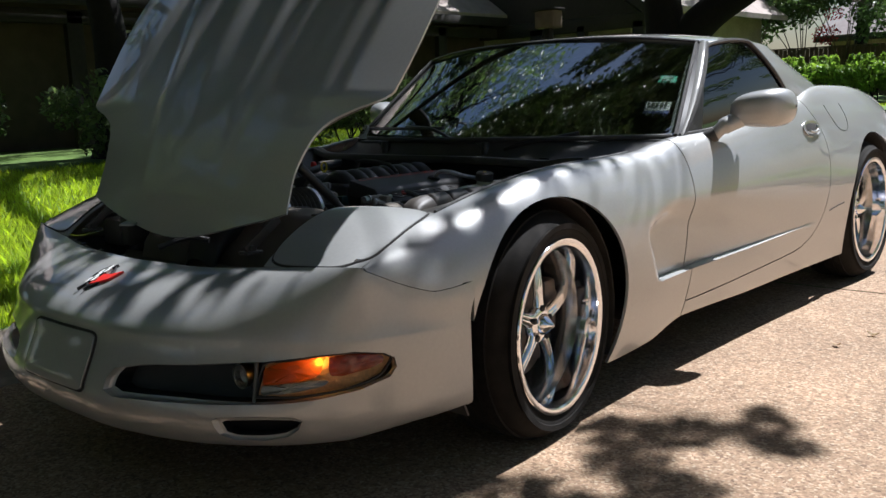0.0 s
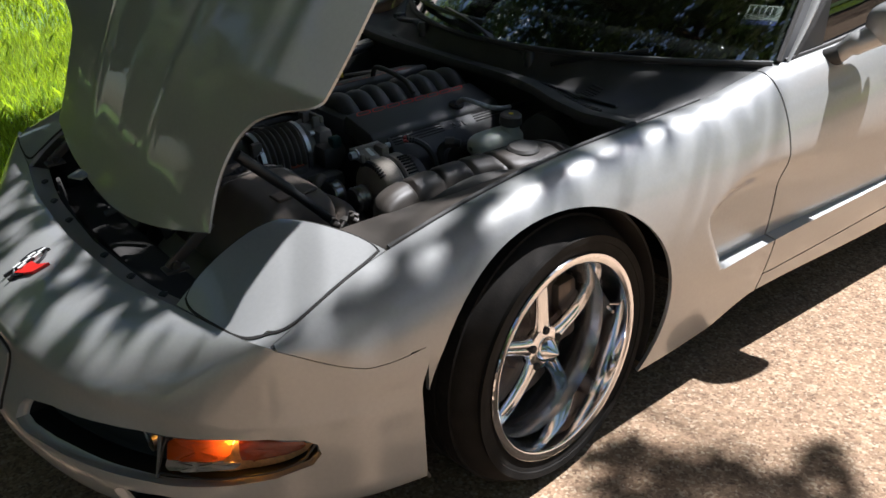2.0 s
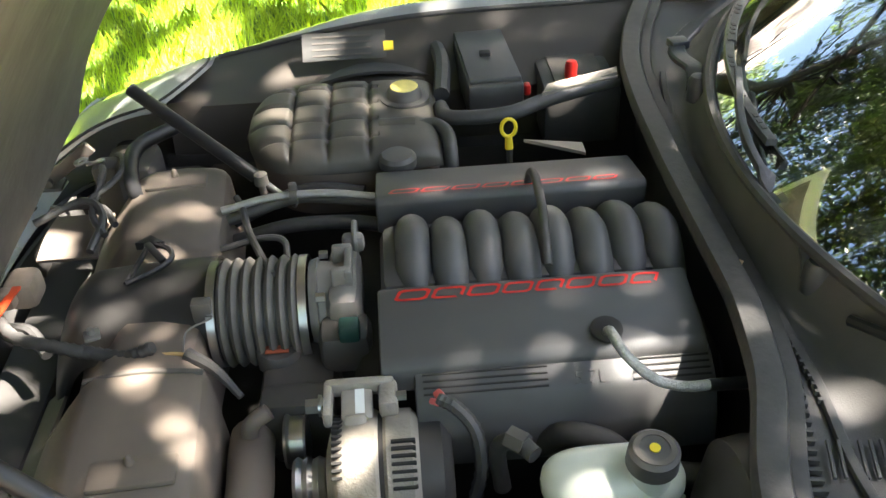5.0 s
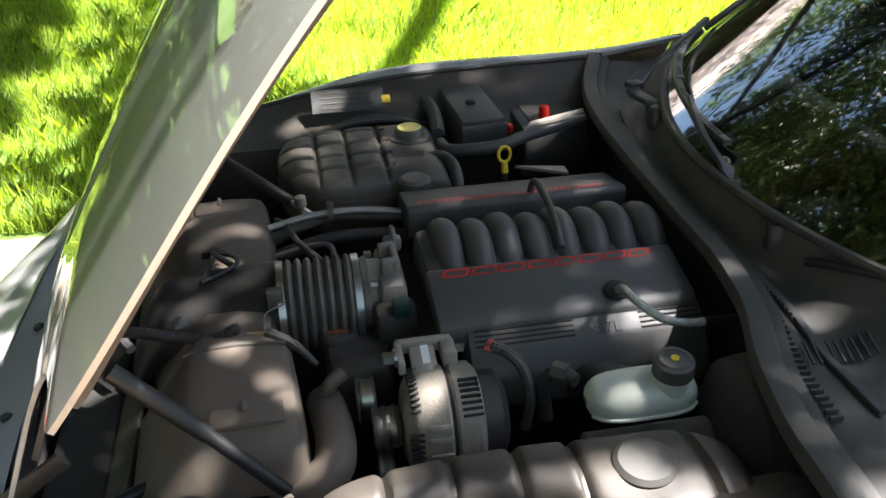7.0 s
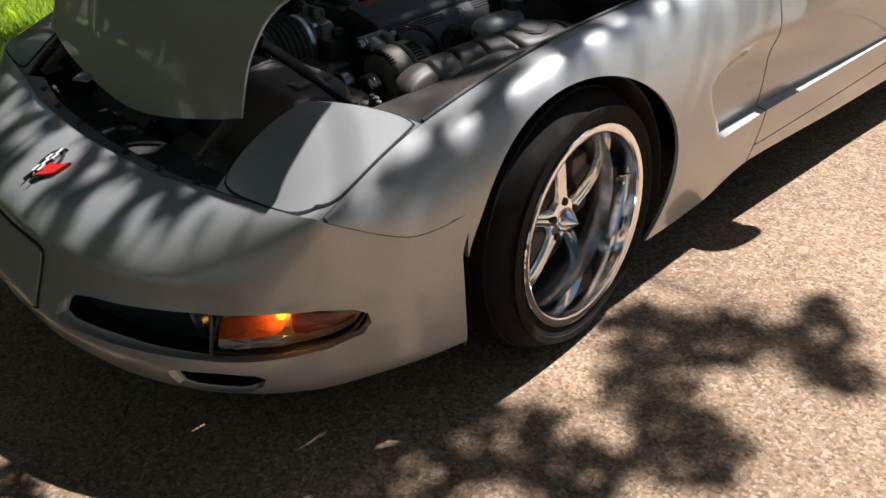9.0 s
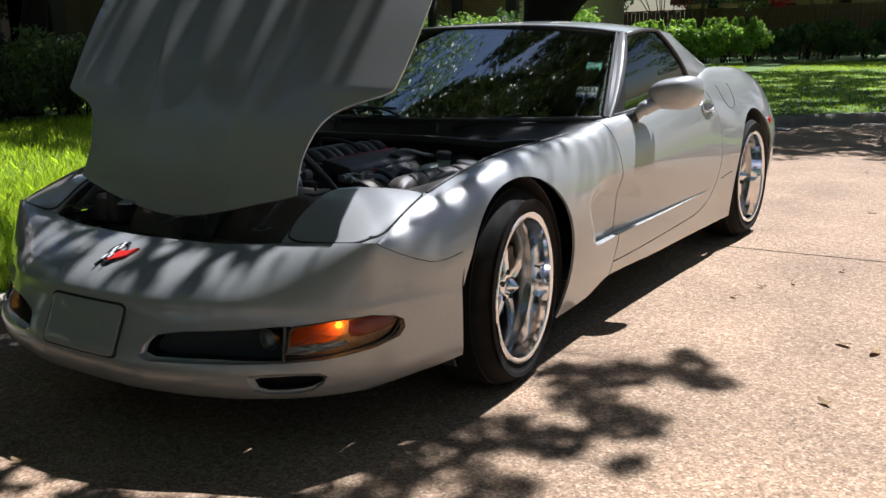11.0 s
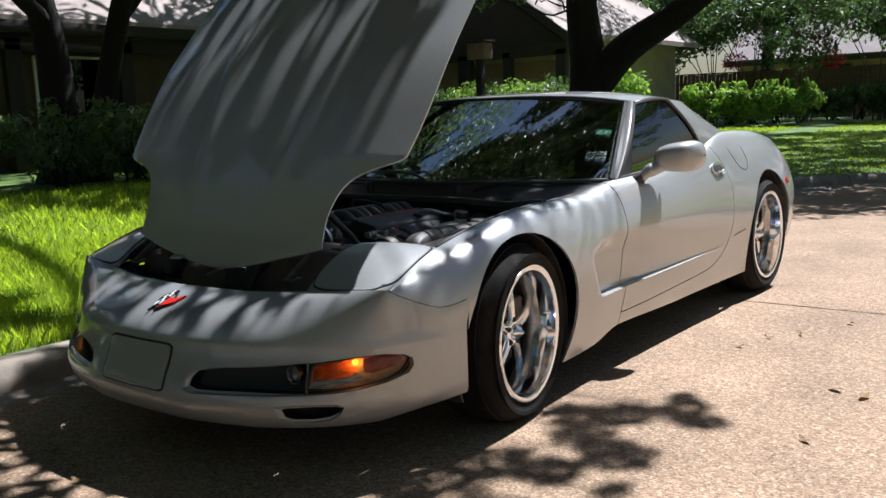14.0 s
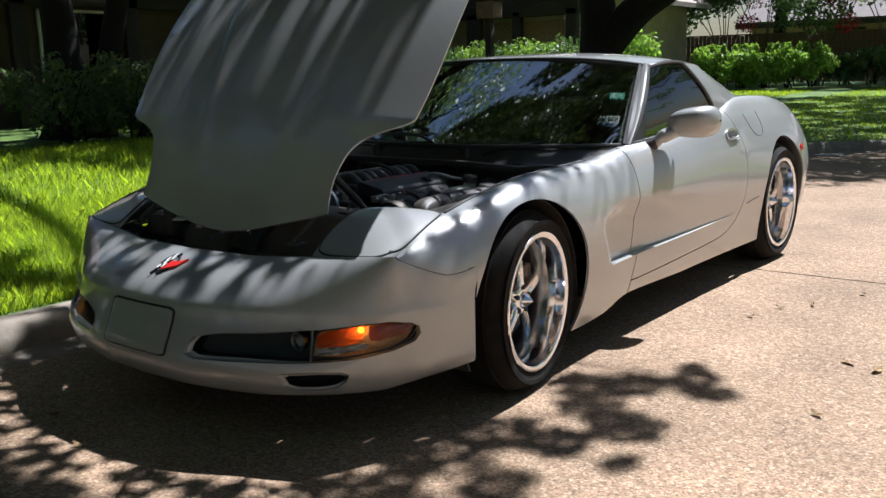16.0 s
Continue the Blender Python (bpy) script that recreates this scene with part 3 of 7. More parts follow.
flag([(0.0, -0.03), (0.012, 0.004), (0.045, 0.008), (0.076, 0.024), (0.06, -0.006), (0.03, -0.02)], RED, "red flag")
for i in range(3):
    for j in range(4):
        u, w = -0.03 + 0.0095 * i + 0.003 * j, -0.028 + 0.015 * j + 0.003 * i
        flag([(u, w), (u + 0.0095, w + 0.003), (u + 0.0115, w + 0.018), (u + 0.002, w + 0.015)], WHITE if (i + j) % 2 == 0 else TRIM, "flag square")
flag([(-0.036, -0.045), (-0.031, -0.047), (-0.008, 0.0), (-0.012, 0.002)], TRIM, "pole")
flag([(0.0, -0.045), (0.005, -0.045), (0.012, -0.015), (0.006, -0.012)], TRIM, "pole")

# rear deck and tail
part("rear_deck", sheet(lambda y, u: (XH(y) * u, y, ZH(y) + 0.012 * (1 - u * u)), steps(2.3, 3.5, 30), steps(-1, 1, 24), 0.01), PAINT, car)
part("rear_bumper", sheet(lambda u, v: Vector((side(3.5, v).x * u, 3.5 + 0.1 * math.sqrt(max(0, 1 - u * u)), side(3.5, v).z)), steps(-1, 1, 30), steps(0, 1, 20), 0.01), PAINT, car)


# greenhouse
def screen(u, v):
    b = Vector((0.80 * u, 0.55 + 0.365 * u * u, 0.80 - 0.006 * u * u))
    t = Vector((0.685 * u, 1.17 + 0.115 * u * u, 1.165 - 0.044 * u * u))
    return b.lerp(t, v) + Vector((0, -0.001, 0.003)) * (4 * v * (1 - v)) * (1 - 0.3 * u * u)


ROOF_Z = spline([1.15, 1.3, 1.55, 1.8, 2.0], [1.163, 1.182, 1.192, 1.185, 1.155])
ROOF_X = spline([1.15, 1.3, 1.6, 1.85, 2.0], [0.68, 0.695, 0.712, 0.70, 0.68])
ROOF_E = spline([1.15, 1.3, 1.6, 1.85, 2.0], [1.11, 1.125, 1.135, 1.12, 1.09])


def roof(u, v):
    y = (1.17 + 0.115 * u * u) * (1 - v) + (1.98 - 0.05 * u * u) * v
    return Vector((ROOF_X(y) * u, y, ROOF_E(y) + (ROOF_Z(y) - ROOF_E(y)) * (1 - abs(u) ** 2.6)))


def window(u, v):
    b = Vector((0.785, 0.985 + 0.90 * u, ZH(0.985 + 0.90 * u) + 0.004))
    t = Vector((0.703 + 0.017 * u, 1.31 + 0.31 * u, 1.108 + 0.02 * math.sin(u * 2.2)))
    return b.lerp(t, v) + Vector((0.02 * 4 * v * (1 - v), 0, 0))


def cpillar(u, v):
    f = window(1, 1 - v) + Vector((0.004, 0.02, 0.004))
    r = roof(0.985, 1).lerp(Vector((0.70, 2.42, 0.945)), v ** 1.1)
    return f.lerp(r, u) + Vector((0.02, 0, 0.0)) * (4 * u * (1 - u))


def apillar(u, v):
    f, r = screen(0.985, v), window(0, v) + Vector((0.0, -0.02, 0.0))
    f = f.lerp(r, 0.5 - 0.3 * v)
    return f.lerp(r, u) + Vector((0.016, -0.004, 0.006)) * (4 * u * (1 - u))


def toprail(u, v):
    f, r = window(v, 1) + Vector((0.002, 0, 0.004)), roof(0.995, 0.04 + v * 0.48)
    return f.lerp(r, u) + Vector((0.012, 0, 0.004)) * (4 * u * (1 - u))


pane = part("windscreen", sheet(screen, steps(-0.985, 0.985, 40), steps(0, 1, 20), 0.006), GLASS, car)
pane.visible_shadow = False
part("windscreen_band", sheet(lambda u, v: screen(u, v) - Vector((0, -0.004, 0.012)), steps(-0.98, 0.98, 40), [0, 0.02, 0.04], 0.003), TRIM, pane)
for s in (-1, 1):
    part("windscreen_band", sheet(lambda u, v: screen(u, v) - Vector((0, -0.004, 0.012)), steps(s * 0.958, s * 0.985, 3), steps(0, 1, 12), 0.003), TRIM, pane)
part("windscreen_band", sheet(lambda u, v: screen(u, v) - Vector((0, -0.004, 0.012)), steps(-0.98, 0.98, 40), [0.965, 1.0], 0.003), TRIM, pane)
part("inspection_sticker", sheet(lambda u, v: screen(0.86 + 0.075 * u, 0.575 + 0.075 * v) - Vector((0, -0.003, 0.011)), steps(0, 1, 6), steps(0, 1, 3), 0.001), mat("green_sticker", (0.08, 0.62, 0.42), 0.5, vary=0.1), pane, "green sticker with white bars")
for k in range(3):
    part("sticker_bar", sheet(lambda u, v: screen(0.872 + 0.05 * u, 0.588 + 0.018 * k + 0.008 * v) - Vector((0, -0.001, 0.0085)), steps(0, 1, 4), [0, 1], 0.001), WHITE, pane)
part("registration_sticker", sheet(lambda u, v: screen(0.845 + 0.095 * u, 0.27 + 0.10 * v) - Vector((0, -0.003, 0.011)), steps(0, 1, 6), steps(0, 1, 3), 0.001), WHITE, pane, "white sticker with dark bars")
for k in range(5):
    part("sticker_bar", sheet(lambda u, v: screen(0.853 + 0.016 * k + 0.011 * u, 0.31 + 0.045 * v) - Vector((0, -0.001, 0.0085)), [0, 1], [0, 1], 0.001), TRIM, pane)
part("sticker_bar", sheet(lambda u, v: screen(0.845 + 0.095 * u, 0.245 + 0.03 * v) - Vector((0, -0.001, 0.0085)), steps(0, 1, 4), [0, 1], 0.001), mat("blue_print", (0.03, 0.06, 0.4), 0.5), pane)
part("roof", sheet(roof, steps(-1, 1, 40), steps(0, 1, 30), 0.02), PAINT, car)
part("roof_seam", tube([roof(u, 0.0) + Vector((0, -0.004, -0.001)) for u in steps(-0.99, 0.99, 40)], 0.006, seg=6), TRIM, car)
part("rear_window", sheet(lambda u, v: roof(u * 0.9, 1).lerp(Vector((0.66 * u, 2.36 + 0.02 * u * u, 0.95)), v), steps(-1, 1, 20), steps(0.03, 1, 10), 0.006), TINT, car)
for mirror in (False, True):
    fix = mirrored if mirror else (lambda b: b)
    part("side_window", fix(sheet(window, steps(0, 1, 20), steps(0, 1, 10), 0.005)), TINT, car)
    part("rear_pillar", fix(sheet(cpillar, steps(0, 1, 12), steps(0, 1, 20), 0.012)), PAINT, car)
    part("windscreen_pillar", fix(sheet(apillar, steps(0, 1, 6), steps(-0.02, 1.03, 20), 0.012)), PAINT, car)
    part("roof_rail", fix(sheet(toprail, steps(0, 1, 5), steps(0, 1, 20), 0.01)), PAINT, car)
    seal = [window(0, v) + Vector((0.004, -0.012, 0)) for v in steps(0, 1, 10)] + [window(u, 1) + Vector((0.005, 0, 0.006)) for u in steps(0.05, 1, 14)] + [window(1, v) + Vector((0.005, 0.012, 0.003)) for v in steps(0.95, 0, 10)]
    part("window_seal", fix(tube(seal, 0.008, seg=6)), SEAL, car)
    part("pillar_trim", fix(sheet(lambda u, v: screen(0.975, v).lerp(apillar(0.1, v), u) + Vector((0.002, 0, -0.001)), [0, 0.5, 1], steps(0, 1, 14), 0.006)), TRIM, car)
    part("screen_seal", fix(tube([screen(0.985, v) + Vector((0.003, -0.002, 0.004)) for v in steps(0, 1, 14)], 0.0075, seg=6)), SEAL, car)
    part("sill_seal", fix(tube([window(u, 0) + Vector((0.006, 0, 0.0)) for u in steps(-0.06, 1, 20)], 0.006, seg=6)), SEAL, car)
    part("quarter_pane", fix(sheet(lambda u, v: window(0.0 + 0.13 * u * (1 - v), v * 0.55) + Vector((0.007, -0.004, 0)), steps(0, 1, 5), steps(0, 1, 6), 0.003)), TRIM, car)

# bonnet, hinged at its nose and standing open
HOOD_EDGE = spline([-0.68, -0.56, -0.47, -0.41, -0.37, -0.335, -0.32, 0.16, 0.7], [0.498, 0.486, 0.508, 0.55, 0.625, 0.722, 0.738, 0.772, 0.765])
HOOD_Z = spline([-0.735, -0.6, -0.45, -0.3, 0.0, 0.3, 0.65], [0.548, 0.625, 0.680, 0.718, 0.775, 0.812, 0.845])
HOOD_SIDE = spline([-0.66, -0.64, -0.42, -0.335, 0.16, 0.7], [0.574, 0.583, 0.664, 0.676, 0.745, 0.757])
HOOD_ANGLE = radians(45)


def hood_flat(u, t):
    y0 = -0.732 + 0.093 * abs(u) ** 1.7
    y = y0 + (0.50 + 0.18 * abs(u) ** 2.5 - y0) * t
    x = HOOD_EDGE(y) * u
    edge = HOOD_SIDE(y)
    z = edge + (HOOD_Z(y) - edge) * (1 - abs(u) ** 2.2)
    crease = 0.16 + 0.2 * t
    ridge = 0.007 * min(1, t * 2.5) * (math.exp(-((abs(x) - crease) / 0.03) ** 2) + 0.8 * max(0, min(1, (abs(x) - crease) / -0.2)))
    return Vector((x, y, z + ridge))


def hood(u, t, down=0.0):
    p = hood_flat(u, t)
    c, s = math.cos(HOOD_ANGLE), math.sin(HOOD_ANGLE)
    y, z = p.y + 0.335, p.z - 0.674 - down
    return Vector((p.x - 0.06 * max(0, p.y + 0.33), -0.40 + c * y - s * z, 0.963 + s * y + c * z))


ts = sorted(set(steps(0, 0.34, 60) + steps(0.34, 1, 36)))
bonnet = part("bonnet", sheet(hood, steps(-1, 1, 80), ts), PAINT, car, "open silver bonnet hinged at its nose")
rim_pts = [(u, 0.0) for u in steps(-1, 1, 40)] + [(1, t) for t in ts[1:]] + [(u, 1.0) for u in steps(1, -1, 40)[1:]] + [(-1, t) for t in reversed(ts[1:-1])]
bm = bmesh.new()
a, b, c = [[bm.verts.new(hood(u * k, 0.5 + (t - 0.5) * k, d)) for u, t in rim_pts] for k, d in ((1, 0), (0.999, 0.006), (0.975, 0.008))]
for p, q in ((a, b), (b, c)):
    for i in range(len(rim_pts)):
        j = (i + 1) % len(rim_pts)
        bm.faces.new((p[i], p[j], q[j], q[i]))
part("bonnet_flange", bm, PAINT, bonnet)
part("bonnet_liner", sheet(lambda u, t: hood(u, t, 0.017 + 0.004 * math.sin(u * 9) * math.sin(t * 11)), steps(-0.94, 0.94, 40), steps(0.04, 0.96, 50), 0.008), mat("bonnet_liner", (0.085, 0.077, 0.066), 0.85, vary=0.3, scale=12, bump=0.5), bonnet, "dark pressed inner panel")

# ---- wheels ----
AXLE = Matrix(((0, 0, 1, 0), (1, 0, 0, 0), (0, 1, 0, 0), (0, 0, 0, 1)))
TREAD = mat("worn_tread", (0.016, 0.015, 0.014), 0.9, spec=0.15, vary=0.4, scale=40, bump=0.5, bump_scale=120)
# chrome barrel in a darker grey: the shade inside is put into the colour
BARREL = mat("shaded_barrel", (0.42, 0.41, 0.40), 0.2, 0.9, vary=0.35, scale=25, bump=0.1)
DISC = mat("brake_steel", (0.16, 0.13, 0.11), 0.5, 0.8, vary=0.3, scale=30)


def spoke(angle, h, reach):
    """One chrome spoke with a groove down its middle, from hub to barrel."""
    ca, sa = math.cos(angle), math.sin(angle)

    def at(k, w):
        r = 0.022 + (reach - 0.022) * k
        half = 0.0195 + 0.014 * max(0, 1 - k * 3.2) ** 1.5 + 0.006 * max(0, k - 0.6) * 2.5
        up = h - 0.048 - 0.012 * k - 0.020 * k ** 4
        up += 0.007 * (1 - abs(w) ** 1.4) - 0.004 * math.exp(-(w / 0.16) ** 2) - 0.010 * abs(w) ** 7
        x, y = r, half * w
        return AXLE @ Vector((x * ca - y * sa, x * sa + y * ca, up))

    def low(k, w):
        p = at(k, w * 0.8)
        return p - Vector((0.03, 0, 0))
    bm = sheet(at, steps(0, 1, 18), steps(-1, 1, 16))
    sheet(low, steps(0, 1, 18), steps(-1, 1, 2), bm=bm)
    for s in (-1, 1):
        sheet(lambda k, w: at(k, s).lerp(low(k, s), w), steps(0, 1, 18), [0, 1], bm=bm)
    bmesh.ops.remove_doubles(bm, verts=bm.verts, dist=0.0004)
    return bm


def wheel(name, x, y, z, r, rim, turn, flip):
    w = new(name)
    w.parent = car
    w.matrix_local = pose(x, y, z, 0, 0, turn + (180 if flip else 0))
    h = 0.118
    prof = [(rim - 0.004, -h), (rim + 0.012, -h - 0.01), (rim + 0.045, -h - 0.016), (r - 0.035, -h - 0.004), (r - 0.012, -h + 0.016), (r - 0.002, -h + 0.045), (r, 0), (r - 0.002, h - 0.045), (r - 0.012, h - 0.016), (r - 0.035, h + 0.004), (rim + 0.045, h + 0.016), (rim + 0.030, h + 0.0145), (rim + 0.028, h + 0.012), (rim + 0.012, h + 0.01), (rim - 0.004, h)]
    tyre = part("tyre", lathe(prof, 80, AXLE, caps=False), RUBBER, w, "worn black low-profile tyre")
    for k in (-0.06, -0.02, 0.02, 0.06):
        part("tread_rib", lathe([(r - 0.006, k - 0.016), (r + 0.003, k - 0.014), (r + 0.003, k + 0.014), (r - 0.006, k + 0.016)], 80, AXLE, closed=True), TREAD, tyre)
    rp = [(rim - 0.002, h - 0.004), (rim + 0.005, h + 0.010), (rim + 0.003, h + 0.0135), (rim - 0.004, h + 0.0135), (rim - 0.014, h + 0.011), (rim - 0.0165, h + 0.009), (rim - 0.0175, h + 0.004), (rim - 0.020, h - 0.03), (rim - 0.024, h - 0.055)]
    part("barrel", lathe([(rim - 0.024, h - 0.055), (rim - 0.036, h - 0.082), (rim - 0.040, h - 0.11), (rim - 0.034, h - 0.15), (rim - 0.030, -h)], 80, AXLE, caps=False), BARREL, w, "chrome inner barrel, its shade put into a darker grey")
    ring = part("rim", lathe(rp, 80, AXLE, caps=False), CHROME, w, "polished chrome rim")
    g = h - 0.011  # the hub lies deep in the dish
    hub = part("hub", lathe([(0.0, g - 0.040), (0.036, g - 0.041), (0.050, g - 0.046), (0.055, g - 0.056), (0.056, g - 0.07), (0.053, g - 0.11), (0.0, g - 0.11)], 40, AXLE), CHROME, w)
    part("hub_cap", lathe([(0.0, g - 0.004), (0.003, g - 0.0055), (0.024, g - 0.027), (0.029, g - 0.033), (0.031, g - 0.044)], 32, AXLE), CHROME, hub)
    for i in range(5):
        a = radians(86 + 72 * i)
        part("spoke", spoke(a, g, rim - 0.028), CHROME, w)
        m = AXLE @ Matrix.Translation((0.045 * math.cos(a), 0.045 * math.sin(a), 0))
        part("lug_hole", lathe([(0.0, g - 0.039), (0.0085, g - 0.039), (0.0095, g - 0.042), (0.0095, g - 0.06)], 16, m), DARK, hub)
    part("brake_disc", lathe([(0.0, 0.004), (0.07, 0.004), (0.075, -0.004), (0.16, -0.004), (0.16, -0.028), (0.0, -0.028)], 48, AXLE), DISC, w)
    part("caliper", box((0.06, 0.07, 0.16), (-0.012, 0.14, 0.02), 0.015), DISC, w)
    part("valve", tube([AXLE @ Vector((rim - 0.03, 0.02, h - 0.04)), AXLE @ Vector((rim - 0.04, 0.02, h - 0.015))], 0.004, seg=6), CHROME, ring)
    return w


wheel("front_wheel", 0.773, 0.042, 0.319, 0.318, 0.242, 7.0, False)
wheel("rear_wheel", 0.762, 2.70, 0.334, 0.333, 0.251, 0.0, False)
wheel("front_wheel", -0.773, 0.042, 0.319, 0.318, 0.242, 7.0, True)
wheel("rear_wheel", -0.762, 2.70, 0.334, 0.333, 0.251, 0.0, True)


def wheelhouse(y, z, r, x0=0.52):
    """Dark liner over a wheel."""
    return sheet(lambda a, x: Vector((x, y + r * math.cos(a), max(0.13, z + r * math.sin(a)))), steps(-0.45, math.pi + 0.45, 40), steps(x0, 0.86, 6), 0.006)


for mirror in (False, True):
    fix = mirrored if mirror else (lambda b: b)
    part("wheel_liner", fix(wheelhouse(*FRONT_ARCH, 0.368, 0.632)), PLASTIC, car)
    part("wheel_liner", fix(wheelhouse(*REAR_ARCH, 0.372)), DARK, car)
    part("inner_wheel_wall", fix(box((0.02, 0.84, 0.42), (0.60, 0.0, 0.335), 0.004)), DARK, car)
    part("inner_wheel_wall", fix(box((0.02, 0.84, 0.6), (0.5, 2.69, 0.45), 0.004)), DARK, car)
# underside and cabin
part("underbody", box((1.5, 1.35, 0.06), (0, 1.4, 0.19), 0.02), DARK, car)
part("underbody", box((1.0, 1.3, 0.06), (0, -0.2, 0.19), 0.02), DARK, car)
part("underbody", box((1.2, 1.2, 0.06), (0, 2.7, 0.24), 0.02), DARK, car)
part("firewall", sheet(lambda x, z: Vector((x, 0.535 + 0.07 * x * x * (x < 0) - 0.30 * max(0, x - 0.27), z)), steps(-0.75, 0.75, 30), steps(0.2, 0.712, 6), 0.012), mat("firewall_felt", (0.05, 0.047, 0.044), 0.9, vary=0.3, scale=20), car)
part("dashboard", sheet(lambda x, y: Vector((x, y + 0.30 * x * x, 0.745 + 0.05 * math.sin((y - 0.6) * 4) - 0.05 * x * x)), steps(-0.70, 0.70, 20), steps(0.605, 1.12, 14), 0.06), mat("dash_vinyl", (0.010, 0.010, 0.010), 0.95, spec=0.1, vary=0.3, scale=40, bump=0.4), car)
part("steering_wheel", lathe([(0.17 + 0.014 * math.cos(t), 0.014 * math.sin(t)) for t in steps(0, 2 * math.pi, 10)[:-1]], 32, pose(0.37, 1.28, 0.80, 65), closed=True), TRIM, car)
for s in (-1, 1):
    seat = new("seat")
    seat.parent = car
    part("seat_back", box((0.5, 0.16, 0.62), (0.37 * s, 1.85, 0.72), 0.06, pose(0, 0, 0, 14)), PLASTIC, seat)
    part("seat_cushion", box((0.5, 0.5, 0.14), (0.37 * s, 1.55, 0.42), 0.05), PLASTIC, seat)
part("cabin_floor", box((1.4, 1.4, 0.05), (0, 1.6, 0.3), 0.01), DARK, car)
part("cabin_rear", box((1.3, 0.04, 0.55), (0, 2.1, 0.65), 0.01), DARK, car)

# ---- door furniture ----
def mirror_shell(u, a):
    """The wing mirror: a rounded, tapering pod lying across the car."""
    x = 0.862 + 0.192 * u
    e = (1 - (2 * u - 1) ** 4) ** 0.5 if 0 < u < 1 else 0
    grow = (0.72 + 0.28 * math.sin(min(1, u * 1.2) * math.pi / 2)) * e
    c, s = math.cos(a), math.sin(a)
    ry, rz = 0.085 * grow, 0.070 * grow
    sq = (abs(c) ** 3 + abs(s) ** 3) ** (-1 / 3)
    return Vector((x, 1.195 + 0.095 * u + ry * c * sq * (1.25 if c < 0 else 0.75), 0.868 + 0.010 * u + rz * s * sq))


side_mirror = part("wing_mirror", sheet(mirror_shell, [0.0005] + steps(0.02, 0.98, 26) + [0.9995], steps(0, 2 * math.pi, 36)), PAINT, DOOR, "silver rounded wing mirror")
part("mirror_stalk", tube(arc([(0.835, 1.10, 0.785), (0.865, 1.115, 0.815), (0.90, 1.165, 0.838), (0.94, 1.20, 0.858)], 5), [0.024] * 5 + [0.031] * 7 + [0.03] * 4, seg=12), PAINT, side_mirror)
part("mirror_foot", tube(arc([(0.815, 1.085, 0.775), (0.83, 1.093, 0.783), (0.843, 1.10, 0.79)], 4), 0.026, seg=12), SEAL, side_mirror)
part("mirror_glass", lathe([(0, 0), (0.075, 0.0), (0.078, -0.004), (0, -0.004)], 28, Matrix.Translation((0.972, 1.308, 0.872)) @ pose(0, 0, 0, -90) @ Matrix.Diagonal((1.0, 0.62, 1, 1))), CHROME, side_mirror)
part("wing_mirror", mirrored(sheet(mirror_shell, [0.0005] + steps(0.02, 0.98, 26) + [0.9995], steps(0, 2 * math.pi, 36))), PAINT, car)


def on_side(y, z, out=0.0):
    lo, hi = 0.0, 1.0
    for _ in range(30):
        mid = (lo + hi) / 2
        lo, hi = (mid, hi) if side(y, mid).z > z else (lo, mid)
    p = side(y, lo)
    n = (side(y, min(1, lo + 0.01)) - side(y, max(0, lo - 0.01))).normalized()
    return p + Vector((-n.z, 0, n.x)) * out


def oval(y0, z0, ry, rz, out, n=32, sq=2.0):
    return [on_side(y0 + ry * math.copysign(abs(math.cos(t)) ** (2 / sq), math.cos(t)), z0 + rz * math.copysign(abs(math.sin(t)) ** (2 / sq), math.sin(t)), out) for t in (2 * math.pi * i / n for i in range(n))]


def plug(rings, material, name, parent, label=""):
    bm = bmesh.new()
    loops = [[bm.verts.new(p) for p in ring] for ring in rings]
    for a, b in zip(loops, loops[1:]):
        for i in range(len(a)):
            j = (i + 1) % len(a)
            bm.faces.new((a[i], a[j], b[j], b[i]))
    bm.faces.new(loops[-1])
    return part(name, bm, material, parent, label)


dh = plug([oval(1.935, 0.768, 0.092, 0.036, o) for o in (0.0, 0.006)] + [oval(1.935, 0.768, 0.085, 0.031, 0.006), oval(1.935, 0.768, 0.078, 0.026, 0.002)], PAINT, "door_handle", DOOR, "flush oval door handle with dark pull recess")
plug([oval(1.93, 0.772, 0.058, 0.016, 0.0025, sq=3), oval(1.93, 0.772, 0.054, 0.013, 0.003, sq=3)], DARK, "handle_recess", dh)
part("handle_pull", tube([on_side(1.885 + 0.09 * k, 0.757 - 0.006 * math.sin(k * 3.14), 0.010) for k in steps(0, 1, 10)], 0.0055, seg=8), PAINT, dh)
part("key_lock", lathe([(0, 0.002), (0.008, 0.002), (0.009, -0.002)], 16, Matrix.Translation(on_side(1.99, 0.772, 0.005)) @ pose(0, 0, 0, 0, 75)), STEEL, dh)
fl = [on_side(y, z, 0.001) for y, z in ((2.20, 0.86), (2.23, 0.80), (2.28, 0.752), (2.345, 0.737), (2.40, 0.752), (2.425, 0.80), (2.425, 0.86))]
part("fuel_flap_gap", tube(arc(fl, 5), 0.0009, seg=6), DARK, QUARTER_OB, "dark shut line of the fuel flap")
part("bumper_gap", tube([on_side(y, z, 0.0006) for y, z in ((2.085, 0.405), (2.14, 0.412), (2.2, 0.418), (2.25, 0.422))], 0.0025, seg=6), DARK, QUARTER_OB)
